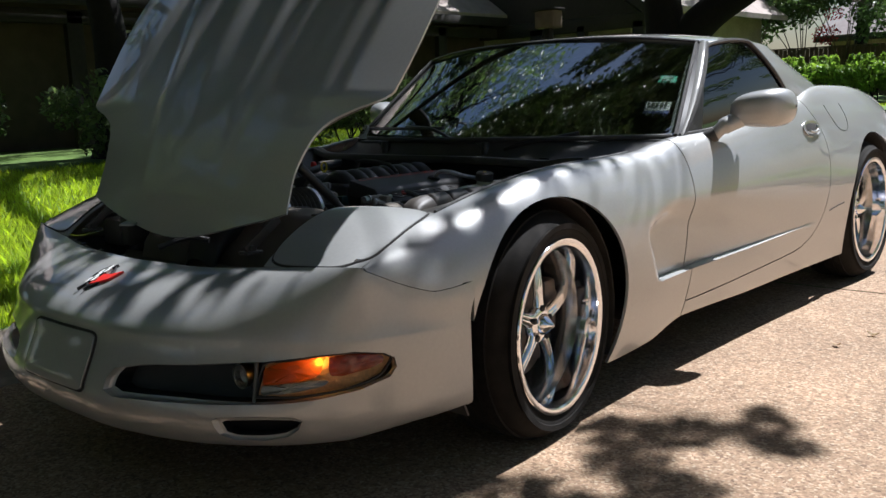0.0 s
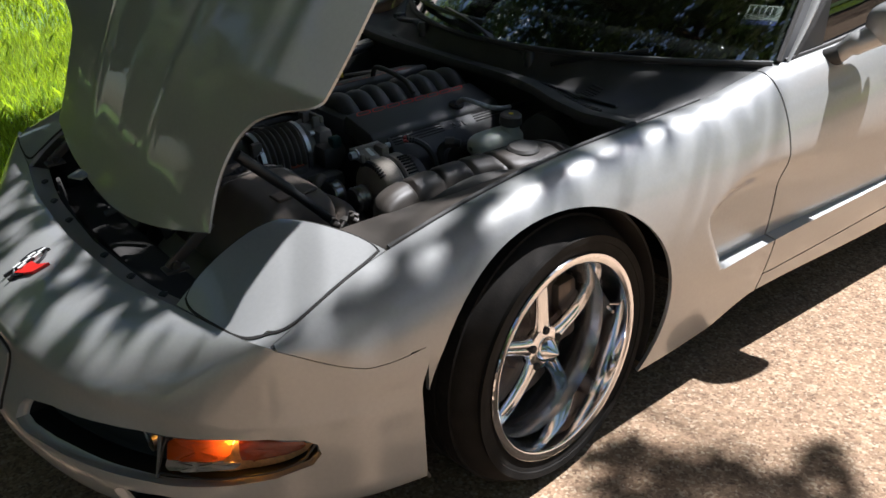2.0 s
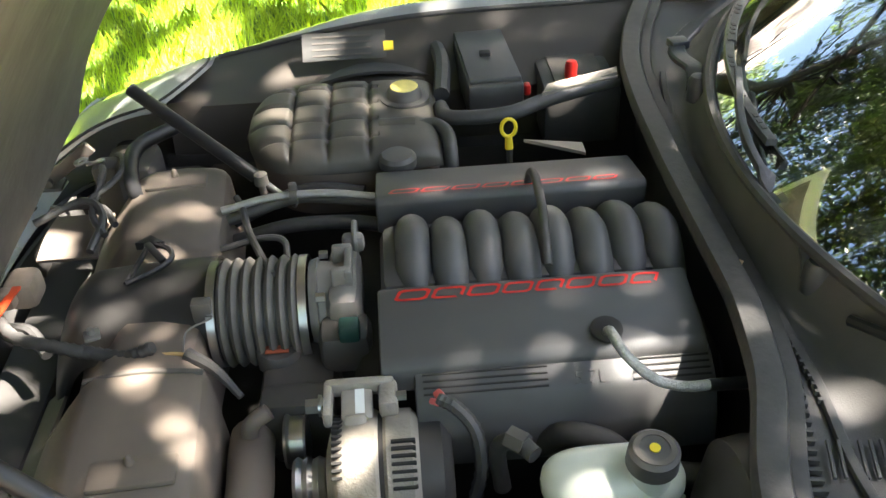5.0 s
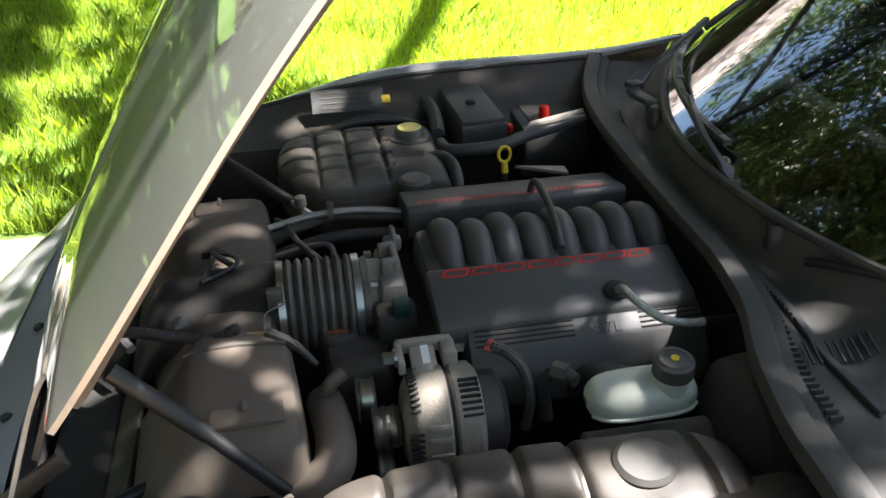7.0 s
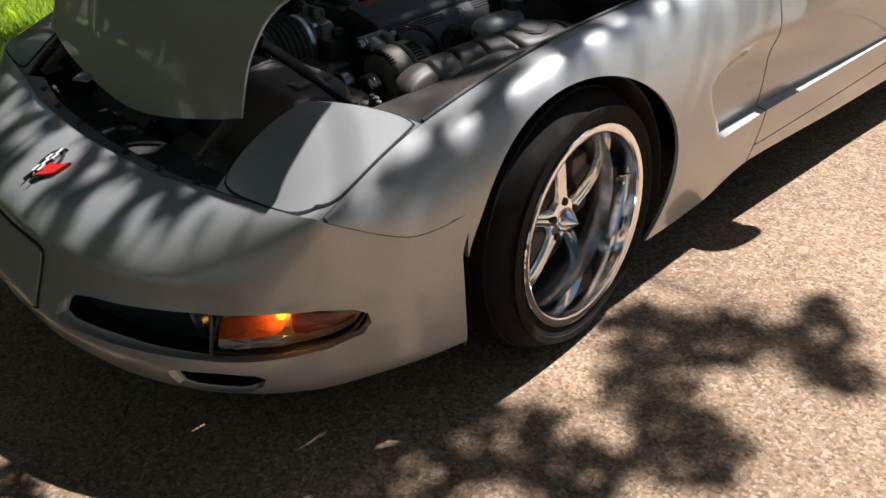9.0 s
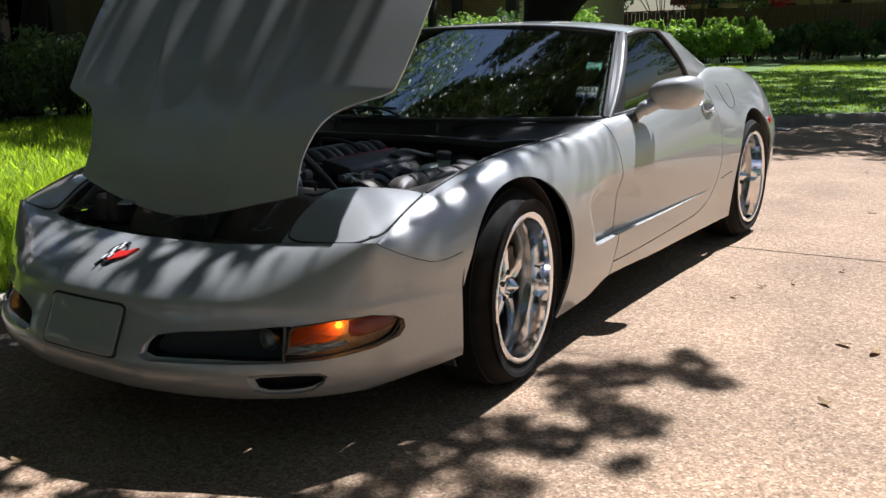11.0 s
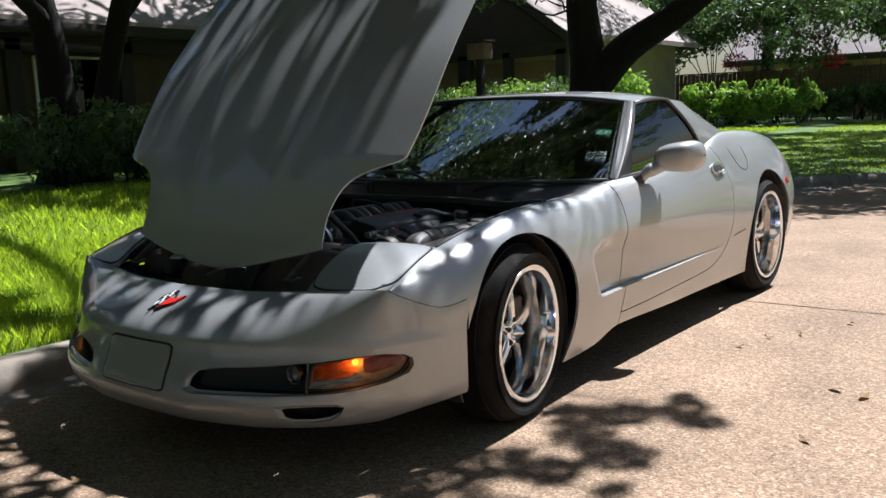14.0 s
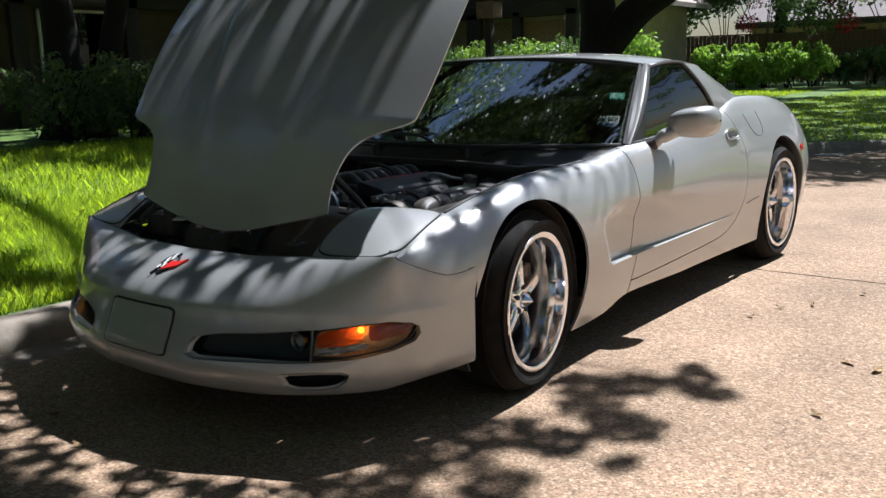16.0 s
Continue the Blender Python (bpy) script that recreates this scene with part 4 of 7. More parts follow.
plug([oval(3.02, 0.622, 0.030, 0.02, 0.0, sq=2.5), oval(3.02, 0.622, 0.028, 0.018, 0.008, sq=2.5), oval(3.02, 0.622, 0.02, 0.012, 0.011, sq=2.5)], mat("red_lens", (0.55, 0.015, 0.02), 0.15, vary=0.1, coat=1), "side_marker", QUARTER_OB, "red side marker lens")

# ---- scuttle, seals and wipers ----
SCUTTLE_Y = spline([-0.76, -0.62, -0.45, -0.29, -0.05, 0.18, 0.33, 0.505, 0.64, 0.76], [0.60, 0.542, 0.503, 0.490, 0.484, 0.484, 0.468, 0.414, 0.388, 0.372])
def flat_bar(line, half, tall):
    """A flat bar with rounded edges along a line, lying level."""
    bm, rings = bmesh.new(), []
    for i, p in enumerate(line):
        d = line[min(i + 1, len(line) - 1)] - line[max(i - 1, 0)]
        side = Vector((-d.y, d.x, 0)).normalized()
        w, t = half[i], tall / 2
        rings.append([bm.verts.new(p + side * (w * a) + Vector((0, 0, t * b))) for a, b in ((-1, -1), (-1, 0.4), (-0.8, 1), (0, 1.15), (0.8, 1), (1, 0.4), (1, -1))])
    for a, b in zip(rings, rings[1:]):
        for j in range(7):
            bm.faces.new((a[j], a[(j + 1) % 7], b[(j + 1) % 7], b[j]))
    bm.faces.new(rings[0]), bm.faces.new(rings[-1])
    return bm


def rise(x):
    """The cowl climbs to the wing at either end."""
    k = max(0.0, min(1.0, (abs(x) - 0.60) / 0.15))
    return 0.014 * k * k * (3 - 2 * k)


def cowl(x, k):
    """Scuttle panel: from under the bonnet seal up a low step, across a shallow trough, to the foot of the windscreen."""
    a, b = Vector((x, SCUTTLE_Y(x) + 0.012, 0.714 + rise(x))), screen(max(-0.985, min(0.985, x / 0.80)), 0.0) + Vector((0, -0.004, -0.010))
    p = a.lerp(b, k)
    p.z += -0.030 * math.sin(min(1, max(0, (k - 0.12) / 0.88)) * math.pi) ** 1.5 + 0.004 * math.sin(x * 38) * math.exp(-((k - 0.55) / 0.2) ** 2)
    return p


COWL = mat("dusty_cowl", (0.082, 0.078, 0.074), 0.55, color2=(0.042, 0.040, 0.038), scale=11, bump=0.15, bump_scale=500)
scuttle = part("scuttle", sheet(cowl, steps(-0.776, 0.776, 80), steps(0, 1, 24), 0.010), COWL, car, "dusty black plastic scuttle panel with toothed edges")
for lift, out, w in ((0.735, 0.0, 0.019), (0.728, 0.030, 0.010)):
    part("bonnet_seal", flat_bar([Vector((x, SCUTTLE_Y(x) + out, lift + rise(x))) for x in steps(-0.775, 0.775, 70)], [w] * 71, 0.022 if out == 0 else 0.012), SEAL, car, "broad rubber bonnet seal")
part("screen_seal", tube([screen(u, 0) + Vector((0, -0.012, 0.0)) for u in steps(-0.98, 0.98, 50)], 0.009, seg=8), SEAL, car)
for row, (n, x0, dx, k, size) in enumerate(((40, -0.10, 0.0125, 0.30, (0.0045, 0.013, 0.006)), (34, 0.17, 0.0130, 0.13, (0.0045, 0.017, 0.007)))):
    for i in range(n):
        x = x0 + dx * i
        p = cowl(x, k)
        q = cowl(x + 0.01, k)
        yaw = math.degrees(math.atan2(q.y - p.y, q.x - p.x))
        part("scuttle_tooth", box(size, p + Vector((0, 0, 0.006)), 0, pose(0, 0, 0, 0, 0, yaw)), SEAL if row else COWL, scuttle, smooth=False)
part("scuttle_ledge", flat_bar([cowl(x, 0.315) + Vector((0, 0, 0.006)) for x in steps(-0.45, 0.60, 50)], [0.006] * 51, 0.006), COWL, scuttle)
part("scuttle_leaf", box((0.022, 0.009, 0.002), cowl(0.14, 0.1) + Vector((0, -0.006, 0.018)), 0.0006, pose(0, 0, 0, 8, 0, 50)), mat("dry_leaf_scrap", (0.42, 0.26, 0.16), 0.8, vary=0.2), scuttle)
for i in range(9):
    part("scuttle_louvre", box((0.052, 0.004, 0.004), cowl(0.47, 0.22 + 0.05 * i) + Vector((0, 0, 0.007)), 0.001, pose(0, 0, 0, 0, 0, -14)), COWL, scuttle, smooth=False)


ARM = mat("wiper_enamel", (0.035, 0.036, 0.038), 0.38, vary=0.3, scale=60, bump=0.15)


def wiper(x0, u0, u1):
    w = new("wiper")
    w.parent = car
    tagged(w, "black wiper arm with a slotted blade")
    y0 = SCUTTLE_Y(x0)
    run = arc([Vector((x0, y0 + 0.085, 0.768)), Vector((x0 - 0.03, y0 + 0.09, 0.788)), Vector((x0 - 0.13, y0 + 0.085, 0.793)), screen((x0 - 0.24) / 0.78, 0.03) + Vector((0, -0.02, 0.028)), screen((x0 - 0.42) / 0.78, 0.06) + Vector((0, -0.01, 0.024))], 6)
    n = len(run) - 1
    part("wiper_arm", flat_bar(run, [0.019 if k < 0.28 else 0.015 if k < 0.6 else 0.006 for k in steps(0, 1, n)], 0.010), ARM, w)
    part("arm_hinge", box((0.03, 0.034, 0.016), run[int(n * 0.5)] + Vector((0, 0, 0.002)), 0.004, pose(0, 0, 0, 0, 0, 8)), ARM, w)
    part("arm_pivot", lathe([(0, 0.026), (0.013, 0.024), (0.017, 0.016), (0.018, -0.02)], 20, Matrix.Translation(run[0])), ARM, w)
    line = [screen(u, 0.045 + 0.02 * abs(u - u0)) + Vector((0, -0.012, 0.02)) for u in steps(u0, u1, 16)]
    blade = part("wiper_blade", flat_bar(line, [0.008] * 17, 0.010), ARM, w)
    for k in range(5):
        for j in (-0.022, 0.0, 0.022):
            u = u0 + (u1 - u0) * (k + 0.5) / 5 + j
            c = screen(u, 0.045 + 0.02 * abs(u - u0)) + Vector((0, -0.012, 0.0255))
            part("blade_slot", box((0.010, 0.006, 0.003), c, 0), SEAL, blade)


wiper(0.22, -0.62, 0.02)
wiper(-0.30, -0.96, -0.40)
part("wiper_arm_end", tube(arc([(0.30, 0.575, 0.765), (0.36, 0.60, 0.785), (0.44, 0.66, 0.80), (0.52, 0.72, 0.815)], 5), 0.007, seg=8), TRIM, car)
part("washer_jet", lathe([(0, 0.012), (0.006, 0.01), (0.008, 0.0), (0, 0)], 12, Matrix.Translation((-0.03, 0.60, 0.782))), WHITE, car)
part("washer_hose", tube(arc([(-0.08, 0.56, 0.76), (-0.06, 0.575, 0.772), (-0.035, 0.598, 0.784)], 4), 0.003, seg=6), SEAL, car)

# ---- under the bonnet ----
TANK = mat("dusty_tank", (0.10, 0.087, 0.07), 0.5, color2=(0.05, 0.045, 0.038), scale=14, bump=0.1, bump_scale=800)
COVER = mat("engine_cover", (0.082, 0.080, 0.078), 0.5, color2=(0.062, 0.061, 0.060), scale=6, bump=0.08, bump_scale=1200)
MILKY = mat("milky_plastic", (0.62, 0.64, 0.55), 0.3, vary=0.12, scale=20, coat=0.3)
BRAID = mat("braided_steel", (0.55, 0.55, 0.53), 0.35, 0.9, vary=0.4, scale=400, bump=0.8, bump_scale=500)
CARD = mat("brown_shroud", (0.19, 0.15, 0.118), 0.65, color2=(0.10, 0.082, 0.066), scale=7, bump=0.12, bump_scale=700)
WING_LINER = mat("wing_liner", (0.062, 0.052, 0.043), 0.5, color2=(0.034, 0.030, 0.026), scale=6, bump=0.1, bump_scale=600)
EX0 = -0.01  # the engine's middle

# bay walls and floor
part("bay_floor", box((1.3, 1.2, 0.03), (0, -0.02, 0.25), 0.005), DARK, car)
for mirror in (False, True):
    fix = mirrored if mirror else (lambda b: b)
    part("bay_side", fix(sheet(lambda y, k: Vector((XH(y) - 0.004, y, ZH(y) - 0.006)).lerp(Vector((0.60, y, 0.648)), min(1, k * 1.6)) if k < 0.625 else Vector((0.60 - 0.05 * (k - 0.625), y, 0.648 - 0.40 * (k - 0.625) / 0.375)) - Vector((0, 0, 0.10 * max(0, -0.335 - y) / 0.06)), steps(-0.40, 0.60 if mirror else 0.40, 40), [0, 0.1, 0.25, 0.4, 0.55, 0.625, 0.65, 0.7, 0.8, 0.9, 1], 0.004)), WING_LINER, car, "dark dusty inner wing panel")
    part("wing_edge_seal", fix(tube([Vector((XH(y) - 0.008, y, ZH(y) - 0.002)) for y in steps(-0.31, 0.62, 40)], 0.0065, seg=6)), SEAL, car)
part("nose_flange", sheet(lambda u, k: Vector((EX(abs(u)) * (1 if u >= 0 else -1), EY(abs(u)), EZ(abs(u)))) + Vector((0, 0.002 + 0.05 * k, -0.004 - 0.022 * k)), steps(-0.53, 0.53, 40), steps(0, 1, 3), 0.004), PAINT, car, "painted nose flange with bolt holes")
for x in (-0.42, -0.28, -0.13, 0.13, 0.28, 0.42):
    part("flange_bolt", lathe([(0, 0.003), (0.008, 0.003), (0.010, 0.0), (0.012, -0.002)], 14, Matrix.Translation((x, EY(abs(x)) + 0.03, EZ(abs(x)) - 0.012)) @ pose(0, 0, 0, 18)), TRIM, car)
part("nose_brace", sheet(lambda x, k: Vector((x, -0.655 + 0.06 * (x / 0.5) ** 2 + 0.03 * k, 0.52 - 0.2 * k)), steps(-0.5, 0.5, 20), steps(0, 1, 4), 0.01), DARK, car)
part("radiator_top", box((1.06, 0.10, 0.05), (0, -0.56, 0.45), 0.015), DARK, car)

engine = part("engine", box((0.42, 0.52, 0.30), (EX0, 0.24, 0.46), 0.04), DARK, car, "dark engine block between its black covers")


def profile_bar(profile, y0, y1, bevel=0.004, slices=1):
    bm = prism(profile, 1, y0, y1)
    bmesh.ops.bevel(bm, geom=list(bm.edges), offset=bevel, segments=2, affect="EDGES", profile=0.5)
    return bm


def rail_cover(s):
    """Fuel rail cover with grooves and a row of red bars; s: 1 on the driver's side, -1 on the other."""
    at = lambda x: EX0 + s * (x - EX0)
    dz = -0.007 if s > 0 else 0.006
    up = [(at(0.088), 0.65), (at(0.088), 0.700 + dz), (at(0.097), 0.708 + dz), (at(0.210), 0.684 + dz), (at(0.222), 0.674 + dz), (at(0.226), 0.63)]
    low = [(at(0.15), 0.62), (at(0.20), 0.670 + dz), (at(0.222), 0.667 + dz), (at(0.250), 0.648 + dz), (at(0.278), 0.600), (at(0.286), 0.55), (at(0.14), 0.55)]
    cover = part("fuel_rail_cover", joined(profile_bar(up, 0.022, 0.447, 0.005), profile_bar(low, 0.064, 0.452, 0.006)), COVER, engine, "black plastic engine cover with red bars")
    slope = Vector((at(0.210) - at(0.097), 0, -0.024)).normalized()
    nrm = Vector((s * 0.21, 0, 0.98))
    widths = [0.052, 0.050, 0.050, 0.047, 0.044, 0.046, 0.046, 0.044]
    y = 0.043 if s > 0 else 0.05
    for i, wd in enumerate(widths):
        base = Vector((at(0.097), y, 0.708 + dz)) + slope * 0.005 + nrm * 0.0012
        w, lean = wd - 0.007, 0.009 * s
        ends = [base + Vector((0, lean, 0)), base + Vector((0, w + lean, 0)), base + slope * 0.019 + Vector((0, w, 0)), base + slope * 0.019]
        bm = bmesh.new()
        outer = [p.lerp(q, k) for p, q in zip(ends, ends[1:] + ends[:1]) for k in (0.14, 0.86)]
        mid = sum(ends, Vector()) / 4
        inner = [mid + (p - mid) * 0.78 + slope * (0.45 * (mid - p).dot(slope) * 0.3) for p in outer]
        a, b = [bm.verts.new(p) for p in outer], [bm.verts.new(p) for p in inner]
        for k in range(8):
            if not (i % 3 == 1 and k == 3):
                bm.faces.new((a[k], a[(k + 1) % 8], b[(k + 1) % 8], b[k]))
        part("red_bar", bm, RED, cover, "red printed shape", smooth=False)
        y += wd - 0.002
    sl2 = Vector((at(0.250) - at(0.222), 0, -0.019)).normalized()
    for i in range(4):
        p = Vector((at(0.222), 0, 0.667 + dz)) + sl2 * (0.004 + 0.0085 * i) + Vector((s * 0.56, 0, 0.83)) * 0.0005
        for a, b in ((0.075, 0.235), (0.345, 0.445)):
            part("cover_groove", tube([p + Vector((0, a, 0)), p + Vector((0, b, 0))], 0.0017, seg=6), DARK, cover)
    return cover, sl2


driver_cover, sl2 = rail_cover(1)
rail_cover(-1)


def letters(text, size, m, material, name, parent, depth=0.0012):
    """Raised writing in the built-in font."""
    cu = bpy.data.curves.new(name, "FONT")
    cu.body, cu.size, cu.extrude, cu.align_x = text, size, depth, "CENTER"
    tmp = new(name, cu)
    me = bpy.data.meshes.new_from_object(tmp.evaluated_get(bpy.context.evaluated_depsgraph_get()))
    bpy.data.objects.remove(tmp)
    bpy.data.curves.remove(cu)
    me.transform(m)
    me.materials.append(material)
    ob = new(name, me)
    ob.parent = parent
    return ob


px, pn = Vector((0, 1, 0)), Vector((0.56, 0, 0.83))
pz = pn.cross(px)
mt = Matrix((px, pz, pn)).transposed().to_4x4()
mt.translation = Vector((0.2475, 0.29, 0.643)) + pn * 0.0006
letters("5.7L", 0.026, mt, COVER, "raised_lettering", driver_cover)

# intake runners and throttle
for i in range(8):
    y = 0.075 + 0.0517 * i
    o = 0.008 if i % 2 else -0.004
    part("intake_runner", tube(arc([(EX0 - 0.085 + o, y, 0.61), (EX0 - 0.07 + o, y, 0.665), (EX0 - 0.015 + o, y, 0.698), (EX0 + 0.03 + o, y, 0.694), (EX0 + 0.075 + o, y, 0.65), (EX0 + 0.09 + o, y, 0.59)], 6), [0.0262] * 31, seg=16), COVER, engine)
part("intake_plenum", box((0.16, 0.42, 0.08), (EX0, 0.235, 0.645), 0.02), COVER, engine)
part("breather_pipe", tube(arc([(-0.135, 0.262, 0.700), (-0.125, 0.266, 0.735), (-0.09, 0.268, 0.742), (-0.02, 0.266, 0.738), (0.04, 0.262, 0.728), (0.075, 0.260, 0.705)], 6), 0.0072, seg=10), SEAL, engine)
DULL_CAST = mat("dull_cast", (0.20, 0.185, 0.165), 0.55, 0.2, vary=0.25, scale=30)
thr = part("throttle_body", joined(lathe([(0.062, 0), (0.066, 0.012), (0.060, 0.014), (0.056, 0.05), (0.062, 0.052), (0.062, 0.07), (0.0, 0.07)], 40, Matrix.Translation((0.005, -0.08, 0.615)) @ pose(0, 0, 0, -90)), box((0.15, 0.05, 0.12), (0.005, -0.03, 0.61), 0.02)), DULL_CAST, engine, "dull cast aluminium throttle body")
part("throttle_lever", joined(lathe([(0, 0.004), (0.026, 0.004), (0.028, 0.0), (0.026, -0.004), (0, -0.004)], 24, pose(-0.072, -0.012, 0.672, 90)), box((0.022, 0.034, 0.03), (-0.06, -0.015, 0.672), 0.008)), DULL_CAST, thr)
for x, z in ((-0.05, 0.66), (0.055, 0.662), (0.07, 0.565)):
    part("throttle_bolt", tube([(x, -0.068, z), (x, -0.055, z)], 0.007, seg=6), STEEL, thr)
part("throttle_web", joined(box((0.012, 0.03, 0.05), (-0.02, -0.03, 0.672), 0.004), box((0.012, 0.03, 0.05), (0.035, -0.03, 0.672), 0.004), box((0.07, 0.012, 0.02), (0.01, -0.02, 0.685), 0.004)), DULL_CAST, thr)
part("throttle_motor", box((0.07, 0.075, 0.07), (0.085, -0.03, 0.60), 0.018), PLASTIC, thr)
part("sensor_plug", box((0.028, 0.03, 0.03), (0.105, -0.022, 0.64), 0.006), mat("green_clip", (0.012, 0.045, 0.036), 0.5), thr)
BELLOWS = mat("dusty_rubber", (0.16, 0.145, 0.125), 0.6, color2=(0.07, 0.064, 0.056), scale=30)
for k in steps(-0.204, -0.102, 6):
    part("bellows_fold", lathe([(0.070, -0.007), (0.078, -0.005), (0.082, 0.0), (0.078, 0.005), (0.070, 0.007)], 44, Matrix.Translation((0.008, k, 0.607)) @ pose(0, 0, 0, 90), closed=True), BELLOWS, engine)
part("bellows", lathe([(0.071, 0), (0.071, 0.13)], 40, Matrix.Translation((0.008, -0.09, 0.607)) @ pose(0, 0, 0, 90)), SEAL, engine)
for y in (-0.218, -0.088):
    part("hose_clamp", lathe([(0.076, -0.006), (0.080, -0.006), (0.080, 0.006), (0.076, 0.006)], 44, Matrix.Translation((0.008, y, 0.607)) @ pose(0, 0, 0, 90), closed=True), STEEL, engine)


# air intake: a black duct over two dusty brown filter halves
def duct(u, v):
    """From the bellows forward over the housing, then down to the grille."""
    y = -0.222 - 0.27 * u
    w = 0.094 - 0.022 * u + 0.012 * math.sin(u * math.pi)
    a = math.pi * (v * 1.3 - 0.15)
    return Vector((-0.018 - 0.012 * u + w * math.cos(a), y, 0.597 - 0.012 * u - 1.3 * max(0, u - 0.68) ** 2 + (0.072 - 0.012 * u) * math.sin(a)))


intake = part("air_duct", sheet(duct, steps(0, 1, 30), steps(0, 1, 24), 0.006), mat("duct_black", (0.034, 0.032, 0.030), 0.42, vary=0.25, scale=14), engine, "black plastic air intake duct, dappled by sun")
part("duct_tab", prism([(-0.125, -0.335), (-0.105, -0.31), (-0.105, -0.355)], 2, 0.655, 0.668), TRIM, intake, smooth=False)
for pts in ([(-0.11, -0.335, 0.662), (-0.085, -0.30, 0.668), (-0.055, -0.29, 0.67), (-0.03, -0.31, 0.668), (-0.01, -0.35, 0.662)], [(-0.10, -0.335, 0.664), (-0.06, -0.335, 0.671), (-0.01, -0.35, 0.662)]):
    part("duct_strap", tube(arc(pts, 4), 0.0045, seg=6), TRIM, intake)
part("duct_strap", box((0.06, 0.012, 0.006), (-0.075, -0.318, 0.669), 0.002, pose(0, 0, 0, 0, 0, 35)), TRIM, intake)
TOP = spline([-0.40, -0.39, -0.375, -0.33, -0.14, -0.12, 0.155, 0.17, 0.30, 0.375, 0.395, 0.405], [0.56, 0.605, 0.635, 0.652, 0.648, 0.634, 0.634, 0.645, 0.64, 0.628, 0.60, 0.55])
REAR = spline([-0.40, -0.38, -0.33, -0.13, 0.10, 0.18, 0.38, 0.405], [-0.30, -0.262, -0.243, -0.232, -0.236, -0.212, -0.203, -0.215])
FORE = spline([-0.40, -0.37, -0.32, -0.14, 0.08, 0.17, 0.37, 0.405], [-0.335, -0.375, -0.395, -0.385, -0.35, -0.367, -0.362, -0.345])


def housing(x, v):
    """The dusty filter housing across the bay: a flat top, a sharp fold, a skirt running forward and down."""
    z, r, f = TOP(x), REAR(x), FORE(x)
    prof = ((r + 0.012, z - 0.13), (r + 0.004, z - 0.02), (r - 0.003, z - 0.006), (r - 0.016, z), (0.5 * (r + f), z + 0.004), (f + 0.01, z + 0.001), (f - 0.004, z - 0.007), (f - 0.04, z - 0.05), (f - 0.088, z - 0.115), (f - 0.10, z - 0.16))
    i = min(int(v), 8)
    k = v - i
    return Vector((x, prof[i][0] * (1 - k) + prof[i + 1][0] * k, prof[i][1] * (1 - k) + prof[i + 1][1] * k))


air_box = part("filter_housing", sheet(housing, [-0.40, -0.395, -0.385] + steps(-0.375, 0.375, 60) + [0.385, 0.395, 0.405], [0, 0.5, 1, 1.5, 2, 2.5, 3, 3.5, 4, 4.5, 5, 5.5, 6, 6.5, 7, 7.5, 8, 9], 0.006), CARD, engine, "dusty brown air filter housing in dappled sun")
for x, y, w in ((0.335, -0.275, 0.045), (-0.30, -0.325, 0.04)):
    step = part("housing_step", box((w, 0.105, 0.010), (x, y, TOP(x) + 0.004), 0.004, pose(0, 0, 0, 0, 0, 4)), CARD, air_box)
    part("step_peg", lathe([(0, 0.016), (0.004, 0.012), (0.006, 0.0)], 10, Matrix.Translation((x - 0.012, y - 0.004, TOP(x) + 0.009))), CARD, step)
part("housing_seam", tube(arc([(0.166, -0.375, 0.635), (0.168, -0.30, 0.648), (0.17, -0.215, 0.642)], 6), 0.005, seg=6), DUSTY, air_box)
for x0, x1 in ((0.02, 0.40), (-0.47, -0.13)):
    part("radiator_shroud", sheet(lambda x, k: Vector((x, -0.47 - 0.12 * k, 0.50 - 0.10 * k)), steps(x0, x1, 10), steps(0, 1, 8), 0.006), DUSTY, engine, "dusty slanted shroud panel")
part("shroud_panel", sheet(lambda x, y: Vector((x, y, 0.60 + 0.01 * math.sin(x * 20))), steps(-0.30, -0.17, 6), steps(-0.545, -0.445, 6), 0.006), CARD, engine, "brown panel before the radiator")
# a thin orange strip and a pale block; what they belong to is unknown
part("orange_strip", box((0.19, 0.014, 0.004), (0.03, -0.548, 0.632), 0.001, pose(0, 0, 0, 0, 0, -9)), mat("orange_film", (0.55, 0.06, 0.015), 0.5, vary=0.2), engine, "thin orange strip")
part("shroud_block", joined(box((0.06, 0.05, 0.05), (-0.085, -0.535, 0.612), 0.014), box((0.03, 0.03, 0.03), (-0.05, -0.55, 0.62), 0.008)), mat("pale_plastic", (0.33, 0.25, 0.19), 0.6, vary=0.3, scale=30), engine, "pale block beside the orange strip")
harness = part("wiring_loom", tube(arc([(-0.02, -0.56, 0.61), (0.06, -0.50, 0.635), (0.09, -0.43, 0.635), (0.10, -0.38, 0.628), (0.115, -0.33, 0.63), (0.12, -0.29, 0.648)], 8), [0.0105 if i % 2 else 0.0085 for i in range(41)], seg=10), SEAL, engine, "ribbed wiring loom")
part("bare_wire", tube(arc([(0.12, -0.29, 0.632), (0.122, -0.265, 0.634), (0.125, -0.245, 0.634)], 4), 0.004, seg=6), mat("wire_tan", (0.5, 0.33, 0.14), 0.5), harness)
part("loom_end", tube(arc([(0.125, -0.245, 0.634), (0.15, -0.205, 0.625), (0.18, -0.17, 0.60)], 6), [0.011 - 0.0005 * i for i in range(13)], seg=8), SEAL, harness)
part("thin_wire", tube(arc([(0.125, -0.25, 0.635), (0.10, -0.245, 0.655), (0.075, -0.215, 0.655), (0.07, -0.225, 0.66)], 5), 0.0015, seg=6), DULL_CAST, harness)
